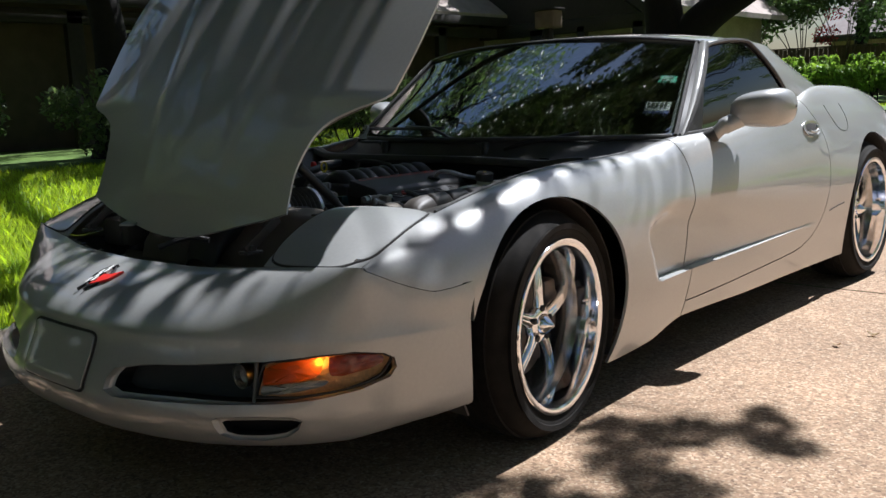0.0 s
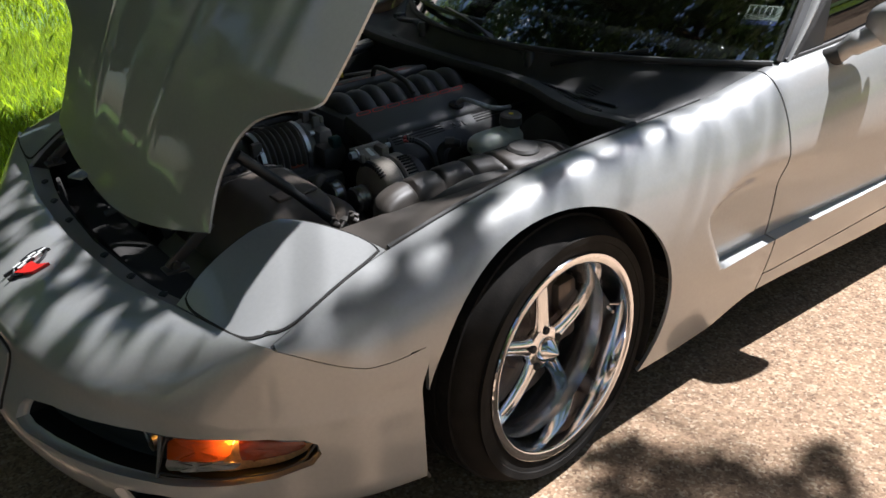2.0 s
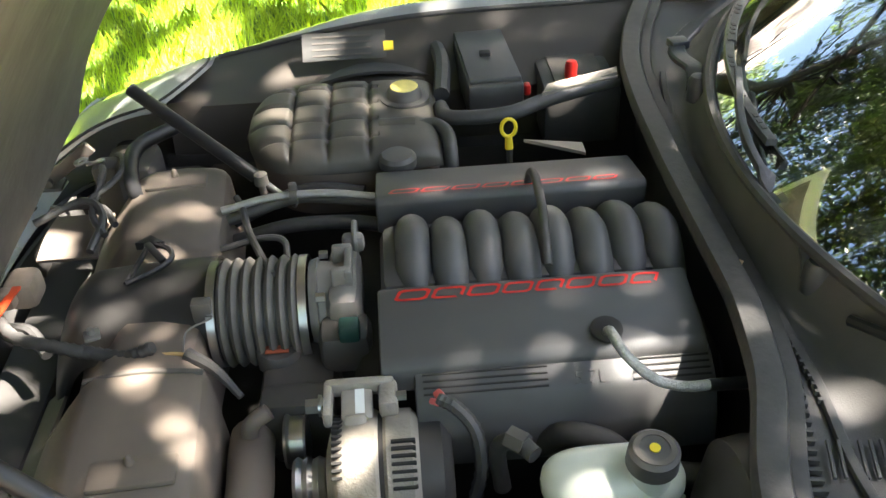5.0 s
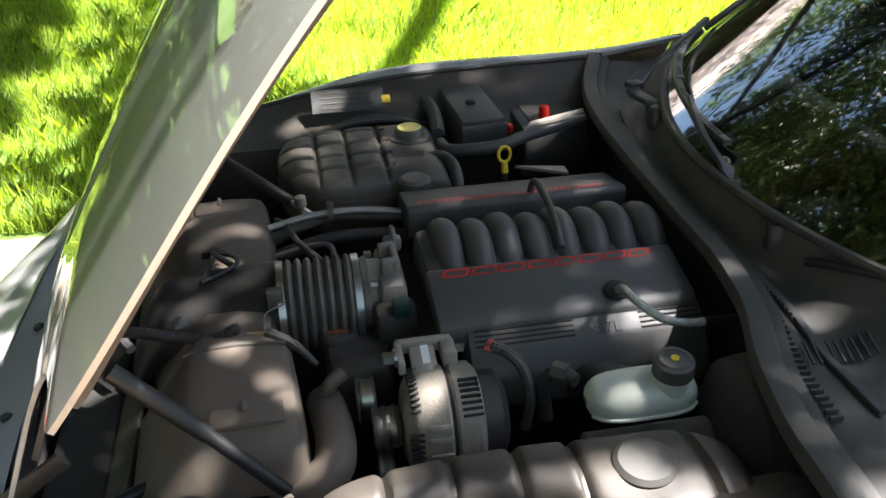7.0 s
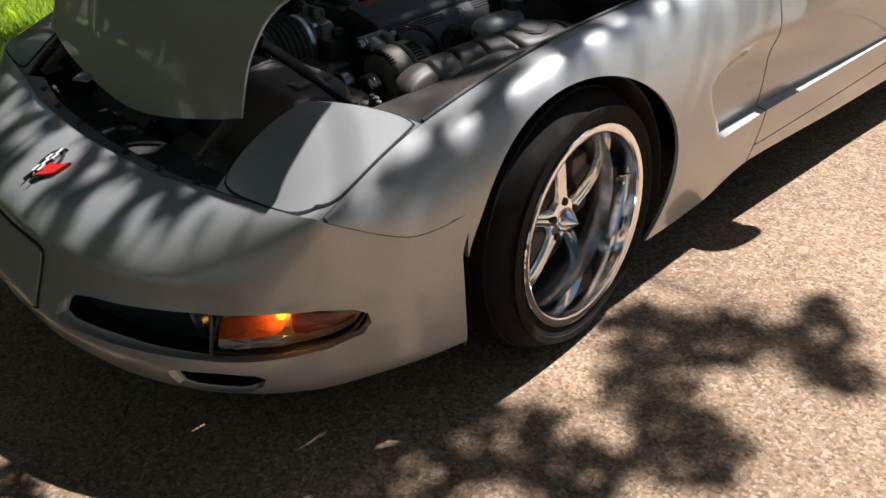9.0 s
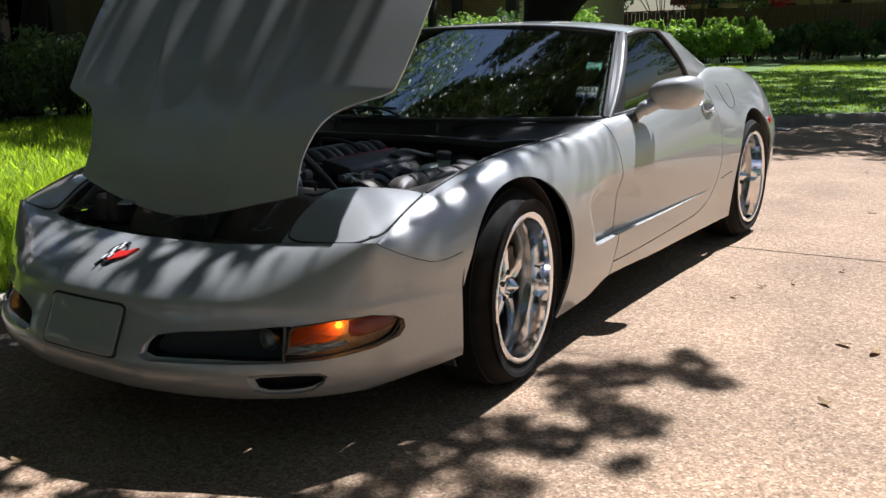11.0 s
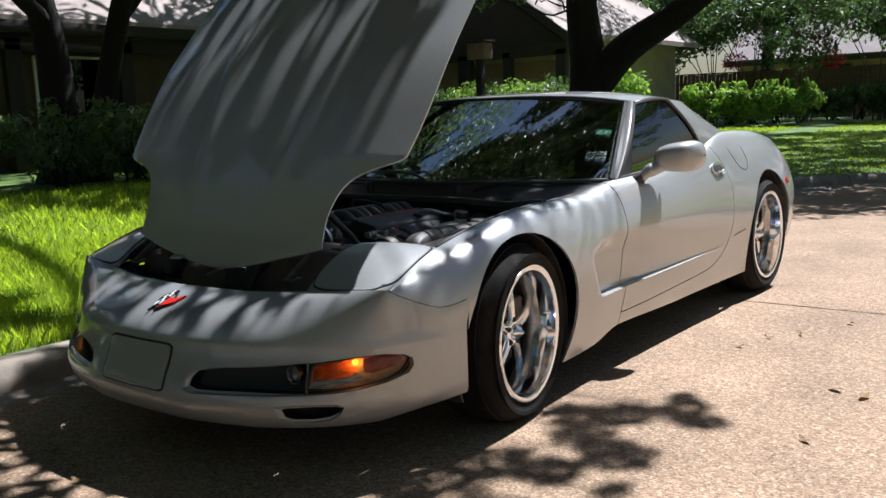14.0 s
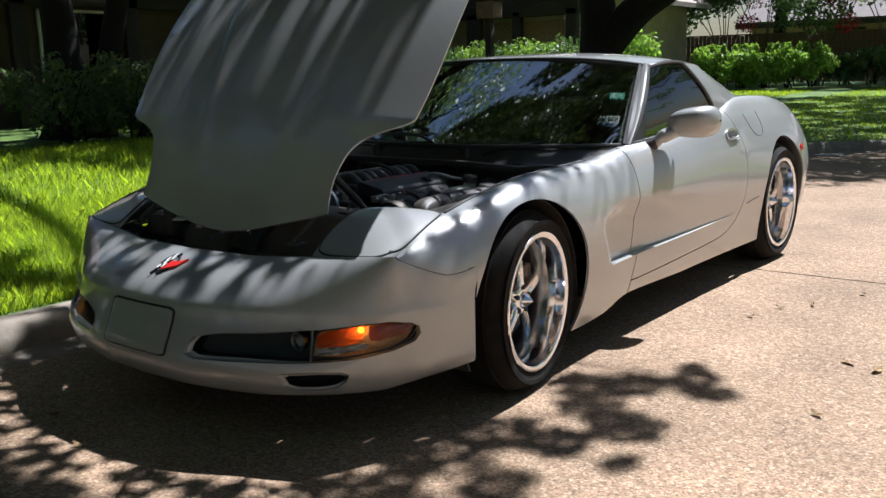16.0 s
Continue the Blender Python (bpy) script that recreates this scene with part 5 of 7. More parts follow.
part("sensor_plug", box((0.02, 0.028, 0.035), (0.062, -0.228, 0.66), 0.004), DUSTY, harness)
part("loom_bracket", joined(box((0.024, 0.022, 0.006), (0.075, -0.385, 0.640), 0.002, pose(0, 0, 0, 0, 0, 20)), lathe([(0, 0.010), (0.005, 0.010), (0.006, 0.0)], 8, Matrix.Translation((0.075, -0.385, 0.642)))), DULL_CAST, harness)
for pts, r in (([(-0.24, -0.56, 0.63), (-0.27, -0.48, 0.65), (-0.23, -0.44, 0.64), (-0.16, -0.45, 0.62)], 0.007), ([(-0.30, -0.55, 0.62), (-0.28, -0.46, 0.63), (-0.22, -0.42, 0.63)], 0.006), ([(-0.05, -0.60, 0.56), (-0.02, -0.52, 0.58), (0.03, -0.48, 0.57)], 0.009), ([(0.02, -0.13, 0.68), (-0.12, -0.18, 0.66), (-0.2, -0.2, 0.655), (-0.26, -0.22, 0.64)], 0.006)):
    part("cable", tube(arc(pts, 6), r, seg=8), SEAL, engine)
for pts, r, m in (([(-0.21, -0.24, 0.625), (-0.23, -0.12, 0.65), (-0.215, -0.05, 0.655), (-0.2, 0.03, 0.65)], 0.010, DUSTY), ([(-0.19, -0.22, 0.60), (-0.18, -0.12, 0.63), (-0.17, -0.02, 0.635), (-0.16, 0.03, 0.63)], 0.012, SEAL), ([(-0.25, -0.23, 0.60), (-0.27, -0.1, 0.64), (-0.25, 0.0, 0.64)], 0.012, SEAL)):
    part("coolant_hose", tube(arc(pts, 6), r, seg=10), m, engine)
part("steel_pipe", tube(arc([(-0.20, -0.235, 0.655), (-0.21, -0.15, 0.668), (-0.205, -0.06, 0.672), (-0.19, 0.02, 0.668)], 6), 0.0065, seg=10), mat("dull_steel", (0.42, 0.40, 0.37), 0.45, 0.6, vary=0.2, scale=60), engine, "pale steel coolant pipe")
part("pipe_clip", joined(lathe([(0.010, -0.006), (0.014, -0.006), (0.014, 0.006), (0.010, 0.006)], 16, pose(-0.209, -0.115, 0.670, 90), closed=True), box((0.012, 0.014, 0.018), (-0.209, -0.115, 0.685), 0.004)), DUSTY, engine)
part("vent_tube", tube(arc([(-0.10, -0.225, 0.648), (-0.105, -0.16, 0.66), (-0.095, -0.125, 0.66), (-0.075, -0.12, 0.64), (-0.06, -0.12, 0.60)], 6), 0.0055, seg=8), SEAL, engine)
for pts, r in (([(-0.46, -0.47, 0.63), (-0.40, -0.44, 0.655), (-0.33, -0.43, 0.66), (-0.27, -0.47, 0.65)], 0.006), ([(-0.44, -0.50, 0.62), (-0.37, -0.47, 0.65), (-0.31, -0.46, 0.655), (-0.24, -0.46, 0.64), (-0.19, -0.43, 0.63)], 0.007)):
    part("ribbed_cable", tube(arc(pts, 8), [r if k % 2 else r * 0.82 for k in range(8 * (len(pts) - 1) + 1)], seg=8), SEAL, engine)
part("earth_tag", joined(lathe([(0.006, 0.0), (0.014, 0.0), (0.014, 0.003), (0.006, 0.003)], 16, pose(-0.40, -0.515, 0.652, 10), closed=True), box((0.012, 0.034, 0.003), (-0.40, -0.49, 0.650), 0.001, pose(0, 0, 0, 10))), STEEL, engine)
part("hose_valve", lathe([(0, 0.03), (0.011, 0.028), (0.012, 0.01), (0.006, 0.008), (0.006, -0.01)], 16, Matrix.Translation((-0.245, -0.17, 0.665))), DUSTY, engine)
part("oil_cap", lathe([(0, 0.018), (0.026, 0.016), (0.032, 0.010), (0.032, -0.004), (0.026, -0.008), (0.024, -0.03)], 20, Matrix.Translation((-0.262, 0.060, 0.688))), PLASTIC, engine, "black oil filler cap")
dip = part("dipstick", tube([(-0.304 + 0.0, 0.254 + 0.0125 * math.cos(t), 0.716 + 0.017 * math.sin(t)) for t in steps(0, 2 * math.pi, 20)[:-1]], 0.0034, closed=True, seg=8), YELLOW, engine, "yellow dipstick ring")
part("dipstick_collar", tube([(-0.304, 0.254, 0.700), (-0.303, 0.255, 0.676)], [0.006, 0.0075], seg=10), YELLOW, dip)
part("dipstick_stem", tube([(-0.303, 0.255, 0.678), (-0.302, 0.256, 0.65), (-0.29, 0.26, 0.55)], [0.006, 0.005, 0.005], seg=8), SEAL, dip)

# alternator on the driver's side
alt = new("alternator")
alt.parent = car
tagged(alt, "cast aluminium alternator with cooling slots")
AX, AZ = 0.298, 0.554
AM = Matrix.Translation((AX, -0.052, AZ)) @ pose(0, 0, 0, -90)
part("alternator_body", lathe([(0.0, 0.0), (0.045, 0.0), (0.060, 0.004), (0.078, 0.014), (0.086, 0.024), (0.087, 0.063), (0.084, 0.067)], 48, AM), ALU, alt)
part("alternator_band", lathe([(0.082, 0.065), (0.082, 0.075), (0.0, 0.075)], 48, AM), DARK, alt)
part("alternator_body", lathe([(0.082, 0.073), (0.086, 0.077), (0.086, 0.108), (0.076, 0.117), (0.0, 0.117)], 48, AM), ALU, alt)
part("alternator_rear", lathe([(0.070, 0.115), (0.070, 0.145), (0.05, 0.158), (0.0, 0.158)], 32, AM), PLASTIC, alt)
for lo, hi, y, ln in ((62, 140, 0.018, 0.030), (12, 52, 0.098, 0.030), (92, 132, 0.100, 0.022), (-30, 40, 0.018, 0.016)):
    for i in range(int((hi - lo) / 6.2) + 1):
        a = radians(lo + 6.2 * i)
        r = 0.0795 if y < 0.05 else 0.0845
        p = AM @ Vector((r * math.sin(a), -r * math.cos(a), y))
        part("cooling_slot", box((0.012, ln, 0.0042), p, 0.001, pose(0, 0, 0, 0, -math.degrees(math.atan2(p.z - AZ, p.x - AX)), 0)), DARK, alt, smooth=False)
for a in (58, 70, 86):
    p = AM @ Vector((0.087 * math.sin(radians(a)), -0.087 * math.cos(radians(a)), 0.048))
    part("casting_rib", box((0.005, 0.034, 0.010 if a < 80 else 0.006), p, 0.002, pose(0, 0, 0, 0, -math.degrees(math.atan2(p.z - AZ, p.x - AX)), 0)), ALU, alt)
part("alternator_bracket", joined(box((0.062, 0.011, 0.024), (0.252, -0.046, 0.647), 0.004), box((0.013, 0.088, 0.024), (0.226, -0.006, 0.648), 0.004), box((0.045, 0.024, 0.030), (0.246, 0.030, 0.642), 0.006)), ALU, alt, "cast bracket frame over the alternator")
part("alternator_lug", joined(box((0.042, 0.040, 0.012), (0.252, -0.010, 0.640), 0.004, pose(0, 0, 0, 0, 18)), box((0.03, 0.03, 0.016), (0.280, -0.012, 0.632), 0.006, pose(0, 0, 0, 0, 34))), ALU, alt)
part("alternator_label", box((0.034, 0.012, 0.001), (0.251, -0.006, 0.6468), 0, pose(0, 0, 0, 0, 18)), WHITE, alt)
for i in range(5):
    part("label_bar", box((0.003, 0.008, 0.0006), (0.2385 + 0.006 * i, -0.006, 0.6508 - 0.00195 * i), 0, pose(0, 0, 0, 0, 18)), TRIM, alt, smooth=False)
part("bracket_bolt", tube([(0.262, -0.072, 0.655), (0.262, -0.050, 0.655)], [0.0105, 0.0105], seg=6), STEEL, alt)
part("bolt_washer", tube([(0.262, -0.056, 0.655), (0.262, -0.052, 0.655)], 0.014, seg=14), STEEL, alt)
part("bracket_bolt", tube([(0.252, 0.040, 0.652), (0.252, 0.053, 0.652)], 0.007, seg=6), STEEL, alt)
part("pulley", lathe([(0.0, -0.045), (0.03, -0.045), (0.034, -0.04), (0.030, -0.033), (0.034, -0.026), (0.030, -0.02), (0.034, -0.012), (0.03, -0.004), (0.0, 0.0)], 32, AM), STEEL, alt)
part("alternator_loom", tube(arc([(0.272, 0.092, 0.662), (0.285, 0.115, 0.655), (0.305, 0.135, 0.635), (0.33, 0.14, 0.60), (0.34, 0.13, 0.55)], 7), [0.0095 if i % 2 else 0.008 for i in range(29)], seg=8), SEAL, alt)
part("red_terminal", joined(box((0.014, 0.012, 0.008), (0.268, 0.094, 0.664), 0.003, pose(0, 0, 0, 20, 0, 30)), box((0.008, 0.014, 0.006), (0.276, 0.088, 0.660), 0.002, pose(0, 0, 0, 0, 30, -30))), mat("faded_red", (0.52, 0.10, 0.09), 0.5, vary=0.15), alt)
part("drive_pulley", lathe([(0.0, 0), (0.05, 0.0), (0.055, 0.006), (0.048, 0.012), (0.055, 0.02), (0.048, 0.026), (0.055, 0.03), (0.0, 0.032)], 36, Matrix.Translation((0.29, -0.10, 0.46)) @ pose(0, 0, 0, -90)), STEEL, car)
part("idler_pulley", lathe([(0.0, 0), (0.036, 0.0), (0.038, 0.004), (0.034, 0.008), (0.034, 0.026), (0.038, 0.03), (0.0, 0.032)], 36, Matrix.Translation((0.215, -0.115, 0.545)) @ pose(0, 0, 0, -90)), STEEL, car)
pump = part("steering_pump", joined(box((0.11, 0.11, 0.16), (0.10, -0.10, 0.50), 0.02), box((0.05, 0.10, 0.10), (0.17, -0.10, 0.54), 0.012)), PLASTIC, car, "black power steering reservoir")
cap = part("pump_cap", lathe([(0, 0.02), (0.03, 0.018), (0.034, 0.012), (0.034, -0.01)], 12, Matrix.Translation((0.075, -0.13, 0.575))), PLASTIC, pump)
for k in range(4):
    part("printed_bar", box((0.006, 0.034, 0.002), (0.06 + 0.010 * k, -0.13, 0.5965), 0), mat("rust_print", (0.40, 0.10, 0.05), 0.6), cap, smooth=False)
part("coolant_pipe", tube(arc([(0.375, -0.24, 0.52), (0.39, -0.20, 0.54), (0.37, -0.165, 0.55), (0.31, -0.155, 0.55), (0.24, -0.16, 0.545), (0.19, -0.165, 0.53)], 8), 0.031, seg=14), CARD, car, "fat dusty coolant hose")
part("pipe_elbow", tube(arc([(0.22, -0.16, 0.55), (0.225, -0.155, 0.59), (0.215, -0.13, 0.605)], 6), 0.012, seg=10), CARD, car)

# brake fluid reservoir
res = new("brake_reservoir")
res.parent = car
tagged(res, "milky brake fluid reservoir with black cap")


def pod(u, a):
    e = max(0.0, 1 - abs(2 * u - 1) ** 3.4) ** 0.4
    c, s = math.cos(a), math.sin(a)
    sq = (abs(c) ** 2.6 + abs(s) ** 2.6) ** (-1 / 2.6)
    return Vector((0.400 + 0.041 * e * c * sq, 0.200 + 0.166 * u, 0.640 + 0.032 * e * s * sq))


part("reservoir_tank", sheet(pod, [0.002] + steps(0.03, 0.97, 20) + [0.998], steps(0, 2 * math.pi, 30)), MILKY, res)
part("reservoir_seam", tube([pod(u, 0) - Vector((0.0, 0, 0.012)) for u in steps(0.03, 0.97, 14)], 0.003, seg=6), MILKY, res)
CAPM = Matrix.Translation((0.418, 0.320, 0.695)) @ pose(0, 0, 0, 0, 6)
rc = part("reservoir_cap", lathe([(0, 0.016), (0.024, 0.016), (0.0285, 0.012), (0.0295, -0.010), (0.024, -0.014)], 24, CAPM), PLASTIC, res)
part("cap_ring", lathe([(0.017, 0.0165), (0.023, 0.0165), (0.023, 0.0172), (0.017, 0.0172)], 28, CAPM, closed=True), DUSTY, rc)
part("cap_symbol", lathe([(0, 0.0175), (0.006, 0.0175), (0.006, 0.016)], 16, CAPM), YELLOW, rc)
part("reservoir_neck", lathe([(0.025, 0), (0.025, -0.04), (0.0, -0.04)], 20, CAPM), MILKY, res)
part("master_cylinder", tube([(0.42, 0.20, 0.565), (0.42, 0.45, 0.565)], 0.026, seg=14), ALU, res)
part("brake_servo", lathe([(0.0, 0.0), (0.06, 0.0), (0.11, 0.03), (0.115, 0.06), (0.11, 0.1), (0.0, 0.1)], 40, Matrix.Translation((0.445, 0.385, 0.578)) @ pose(0, 0, 0, -90)), PLASTIC, car, "black brake servo drum")
part("fuel_hose", tube(arc([(0.197, 0.318, 0.684), (0.225, 0.316, 0.706), (0.268, 0.325, 0.706), (0.298, 0.354, 0.692), (0.306, 0.39, 0.684), (0.300, 0.425, 0.678)], 8), 0.0068, seg=10), BRAID, engine, "braided steel fuel hose")
part("hose_fitting", tube([(0.301, 0.420, 0.678), (0.296, 0.475, 0.672)], 0.0085, seg=10), TRIM, engine)
part("hose_grommet", lathe([(0.0, 0.003), (0.017, 0.003), (0.021, 0.0), (0.021, -0.004)], 20, Matrix.Translation((0.195, 0.318, 0.687)) @ pose(0, 0, 0, 0, 12)), DARK, engine)
part("vent_hose", tube(arc([(0.335, 0.165, 0.56), (0.325, 0.16, 0.62), (0.335, 0.18, 0.645), (0.36, 0.20, 0.645)], 6), 0.011, seg=10), SEAL, car)
part("hose_nut", lathe([(0.015, -0.012), (0.015, 0.012)], 6, Matrix.Translation((0.338, 0.182, 0.648)) @ pose(0, 0, 0, 90, 0, -40)), DUSTY, car)
part("heater_hose", tube(arc([(0.27, 0.22, 0.56), (0.29, 0.25, 0.60), (0.31, 0.30, 0.60), (0.34, 0.34, 0.58), (0.36, 0.42, 0.58)], 6), 0.016, seg=10), SEAL, car)
part("thin_cable", tube(arc([(0.16, 0.33, 0.66), (0.20, 0.34, 0.60), (0.26, 0.36, 0.58), (0.30, 0.37, 0.57)], 6), 0.004, seg=6), DARK, car)

# inner wing on the driver's side: quilted washer tank and its round cap
PAD_IN = spline([-0.21, -0.18, -0.10, 0.05, 0.15, 0.25, 0.36], [0.57, 0.53, 0.512, 0.502, 0.50, 0.50, 0.53])
PAD_OUT = spline([-0.21, -0.19, -0.09, 0.0, 0.09, 0.16, 0.24, 0.33, 0.36], [0.59, 0.612, 0.60, 0.588, 0.60, 0.645, 0.668, 0.668, 0.65])


def washer_tank(y, v):
    """A long quilted tank with a groove between its cells."""
    xi, xo = PAD_IN(y), PAD_OUT(y)
    end = max(0.0, 1 - abs((y - 0.075) / 0.287) ** 9)
    g = sum(math.exp(-((y - q) / 0.0055) ** 2) for q in (-0.105, -0.022, 0.062, 0.135, 0.29))
    ridge = math.exp(-((v - 0.52) / 0.05) ** 2)
    a = math.pi * (1 - v)
    x = (xi + xo) / 2 + (xo - xi) / 2 * math.copysign(abs(math.cos(a)) ** 0.6, math.cos(a))
    return Vector((x, y, 0.612 + (0.074 * math.sin(a) ** 0.5 + 0.004 * ridge - 0.011 * min(1, g)) * end ** 0.5))


washer = part("washer_tank", sheet(washer_tank, steps(-0.21, 0.36, 120), steps(0, 1, 30), 0.005), WING_LINER, car, "dusty black quilted washer tank")
wm = Matrix.Translation((0.585, 0.213, 0.683)) @ pose(0, 0, 0, 0, 6)
part("washer_cap", lathe([(0, 0.016), (0.034, 0.014), (0.040, 0.008), (0.041, -0.002), (0.052, -0.006), (0.056, -0.010)], 32, wm), PLASTIC, washer)
for k, (x, y, z) in enumerate(((0.50, -0.22, 0.61), (0.53, -0.235, 0.615), (0.485, -0.255, 0.60))):
    part("lamp_linkage", joined(box((0.024, 0.012, 0.038), (x, y, z), 0.004, pose(0, 0, 0, 20 * k, 15, 30)), tube([(x, y, z - 0.05), (x + 0.004, y - 0.006, z + 0.024)], 0.005, seg=8)), WING_LINER, car, "small metal lamp linkage")
part("gas_strut", tube([(0.433, -0.227, 0.58), (0.413, -0.335, 0.70)], 0.010, seg=10), TRIM, car, "bonnet gas strut")
part("gas_strut_tube", tube([(0.416, -0.32, 0.684), (0.398, -0.425, 0.79)], 0.0125, seg=12), TRIM, car)
part("gas_strut", tube([(-0.255, -0.12, 0.62), (-0.30, -0.195, 0.664)], 0.006, seg=10), STEEL, car)
part("gas_strut_tube", tube([(-0.295, -0.187, 0.659), (-0.42, -0.40, 0.78)], 0.012, seg=12), TRIM, car)
part("bonnet_hinge_bar", tube(arc([(-0.50, -0.36, 0.66), (-0.42, -0.42, 0.66), (-0.30, -0.40, 0.645), (-0.24, -0.34, 0.63)], 5), 0.014, seg=10), TRIM, car)
part("bonnet_hinge_bar", tube(arc([(0.50, -0.52, 0.60), (0.42, -0.50, 0.56), (0.36, -0.46, 0.54), (0.33, -0.38, 0.55)], 5), 0.011, seg=10), TRIM, car)
for s, x in ((1, 0.40), (-1, -0.44)):
    part("bonnet_hinge", joined(box((0.010, 0.13, 0.026), (x, -0.56, 0.625), 0.003, pose(0, 0, 0, 35)), box((0.04, 0.05, 0.008), (x, -0.60, 0.585), 0.003), tube([(x - 0.014, -0.60, 0.595), (x + 0.014, -0.60, 0.595)], 0.009, seg=10)), WING_LINER, car, "dark pressed steel bonnet hinge")
# hidden boxes added under the lids to stop sun leaking through the body
for s in (1, -1):
    part("leak_block", box((0.20, 0.22, 0.14), (0.64 * s, -0.45, 0.45), 0.02), DARK, car, "hidden dark block added under the lid against a light leak")
knob = part("lamp_motor", joined(box((0.09, 0.08, 0.07), (0.47, -0.40, 0.515), 0.02), lathe([(0, 0.05), (0.030, 0.05), (0.034, 0.044), (0.034, -0.02), (0.0, -0.02)], 20, pose(0.515, -0.345, 0.565, 12, 20))), WING_LINER, car, "dusty headlamp motor with adjuster knob")
part("adjuster_knob", lathe([(0, 0.060), (0.012, 0.060), (0.017, 0.056), (0.018, 0.048), (0.024, 0.046)], 18, pose(0.515, -0.345, 0.565, 12, 20)), DUSTY, knob)
for turn in (0, 90):
    part("knob_cross", box((0.022, 0.004, 0.003), (0, 0, 0), 0, pose(0.515, -0.345, 0.565, 12, 20) @ pose(0, 0, 0.061, 0, 0, turn)), DUSTY, knob, smooth=False)
part("red_stud", lathe([(0, 0.012), (0.005, 0.010), (0.006, 0.0)], 12, Matrix.Translation((0.556, -0.338, 0.612))), RED, knob)
part("motor_arm", joined(tube(arc([(0.515, -0.30, 0.56), (0.50, -0.26, 0.585), (0.487, -0.232, 0.60)], 5), 0.009, seg=8), box((0.03, 0.022, 0.012), (0.483, -0.224, 0.603), 0.004, pose(0, 0, 0, 0, 12, 30))), DULL_CAST, knob)
part("lamp_motor", joined(box((0.12, 0.10, 0.09), (-0.50, -0.46, 0.56), 0.02), box((0.05, 0.05, 0.12), (-0.42, -0.48, 0.58), 0.012)), DUSTY, car)
part("latch_plate", box((0.05, 0.04, 0.006), (-0.20, -0.60, 0.62), 0.002, pose(0, 0, 0, 10, 0, 25)), PAINT, car)

# passenger side: ribbed coolant tank, fuse box, battery
tank = new("coolant_tank")
tank.parent = car
tagged(tank, "dusty black ribbed coolant tank with yellow cap")


def tank_at(u, v, low=0.0):
    """Oval quilted tank, narrowing to its nose; low: the belly band under its seam."""
    y = -0.212 + 0.352 * v
    k = min(1.0, v / 0.34)
    half = (0.150 + 0.004 * low) * math.sqrt(max(0.0, 1 - (1 - k) ** 2.2)) * (1 - 0.35 * max(0, v - 0.82) ** 1.5)
    return Vector((-0.434 + half * u, y, 0.0))


def tank_top(u, v):
    p = tank_at(u, v)
    e = max(0, 1 - abs(u) ** 6) * max(0, 1 - abs(2 * v - 1) ** 9)
    groove = sum(math.exp(-((p.y - q) / 0.0045) ** 2) for q in (-0.127, -0.061, 0.012)) + (p.y < 0.03) * sum(math.exp(-((p.x - q) / 0.0045) ** 2) for q in (-0.525, -0.46, -0.395, -0.337))
    puff = 0.004 * abs(math.sin((p.y + 0.127) * math.pi / 0.07)) * (p.y < 0.02)
    p.z = 0.660 + 0.046 * e ** 0.4 + (puff - 0.012 * min(1, groove)) * e
    return p


def tank_band(v, k):
    """The belly: a step out under the seam, then down."""
    a = math.pi * (2 * v - 0.5)
    c, s = math.cos(a), math.sin(a)
    p = tank_at(math.copysign(abs(c) ** 0.55, c), 0.5 + 0.5 * math.copysign(abs(s) ** 0.8, s) * 0.995, 1)
    mid = Vector((-0.434, -0.036, 0))
    return mid + (p - mid) * (1.03 - 0.06 * k) + Vector((0, 0, 0.664 - 0.085 * k))


part("tank_shell", sheet(tank_top, steps(-1, 1, 120), [0.004] + steps(0.012, 0.996, 120), 0.004), TANK, tank)
part("tank_belly", sheet(tank_band, steps(0, 1, 48), [0, 0.06, 0.2, 0.5, 1]), CARD, tank)
part("tank_neck", tube([(-0.375, 0.03, 0.690), (-0.375, 0.095, 0.690)], 0.021, seg=14), TANK, tank)
tc = part("tank_cap", lathe([(0, 0.022), (0.026, 0.022), (0.032, 0.016), (0.034, 0.004), (0.046, 0.002), (0.048, -0.02)], 16, Matrix.Translation((-0.465, 0.080, 0.707))), PLASTIC, tank)
part("cap_disc", lathe([(0, 0.0235), (0.025, 0.0235), (0.026, 0.022)], 24, Matrix.Translation((-0.465, 0.080, 0.707))), mat("pale_yellow", (0.72, 0.60, 0.16), 0.5, vary=0.15, scale=60), tc)
part("tank_pipe", tube(arc([(-0.376, 0.090, 0.690), (-0.378, 0.130, 0.692), (-0.345, 0.150, 0.690), (-0.30, 0.153, 0.675), (-0.27, 0.152, 0.62)], 6), 0.013, seg=10), SEAL, tank)
fuse = part("fuse_box", box((0.25, 0.108, 0.07), (-0.61, 0.248, 0.675), 0.008, pose(0, 0, 0, 0, 0, 3)), PLASTIC, car, "black fuse box with clipped lid")
part("fuse_lid", box((0.235, 0.10, 0.012), (-0.61, 0.248, 0.714), 0.004, pose(0, 0, 0, 0, 0, 3)), COVER, fuse)
part("lid_catch", box((0.018, 0.022, 0.012), (-0.60, 0.245, 0.722), 0.003), DARK, fuse)
batt = part("battery", box((0.20, 0.15, 0.12), (-0.60, 0.425, 0.62), 0.01), PLASTIC, car, "black battery with red terminal boots")
part("battery_label", box((0.14, 0.10, 0.003), (-0.60, 0.425, 0.682), 0), DUSTY, batt)
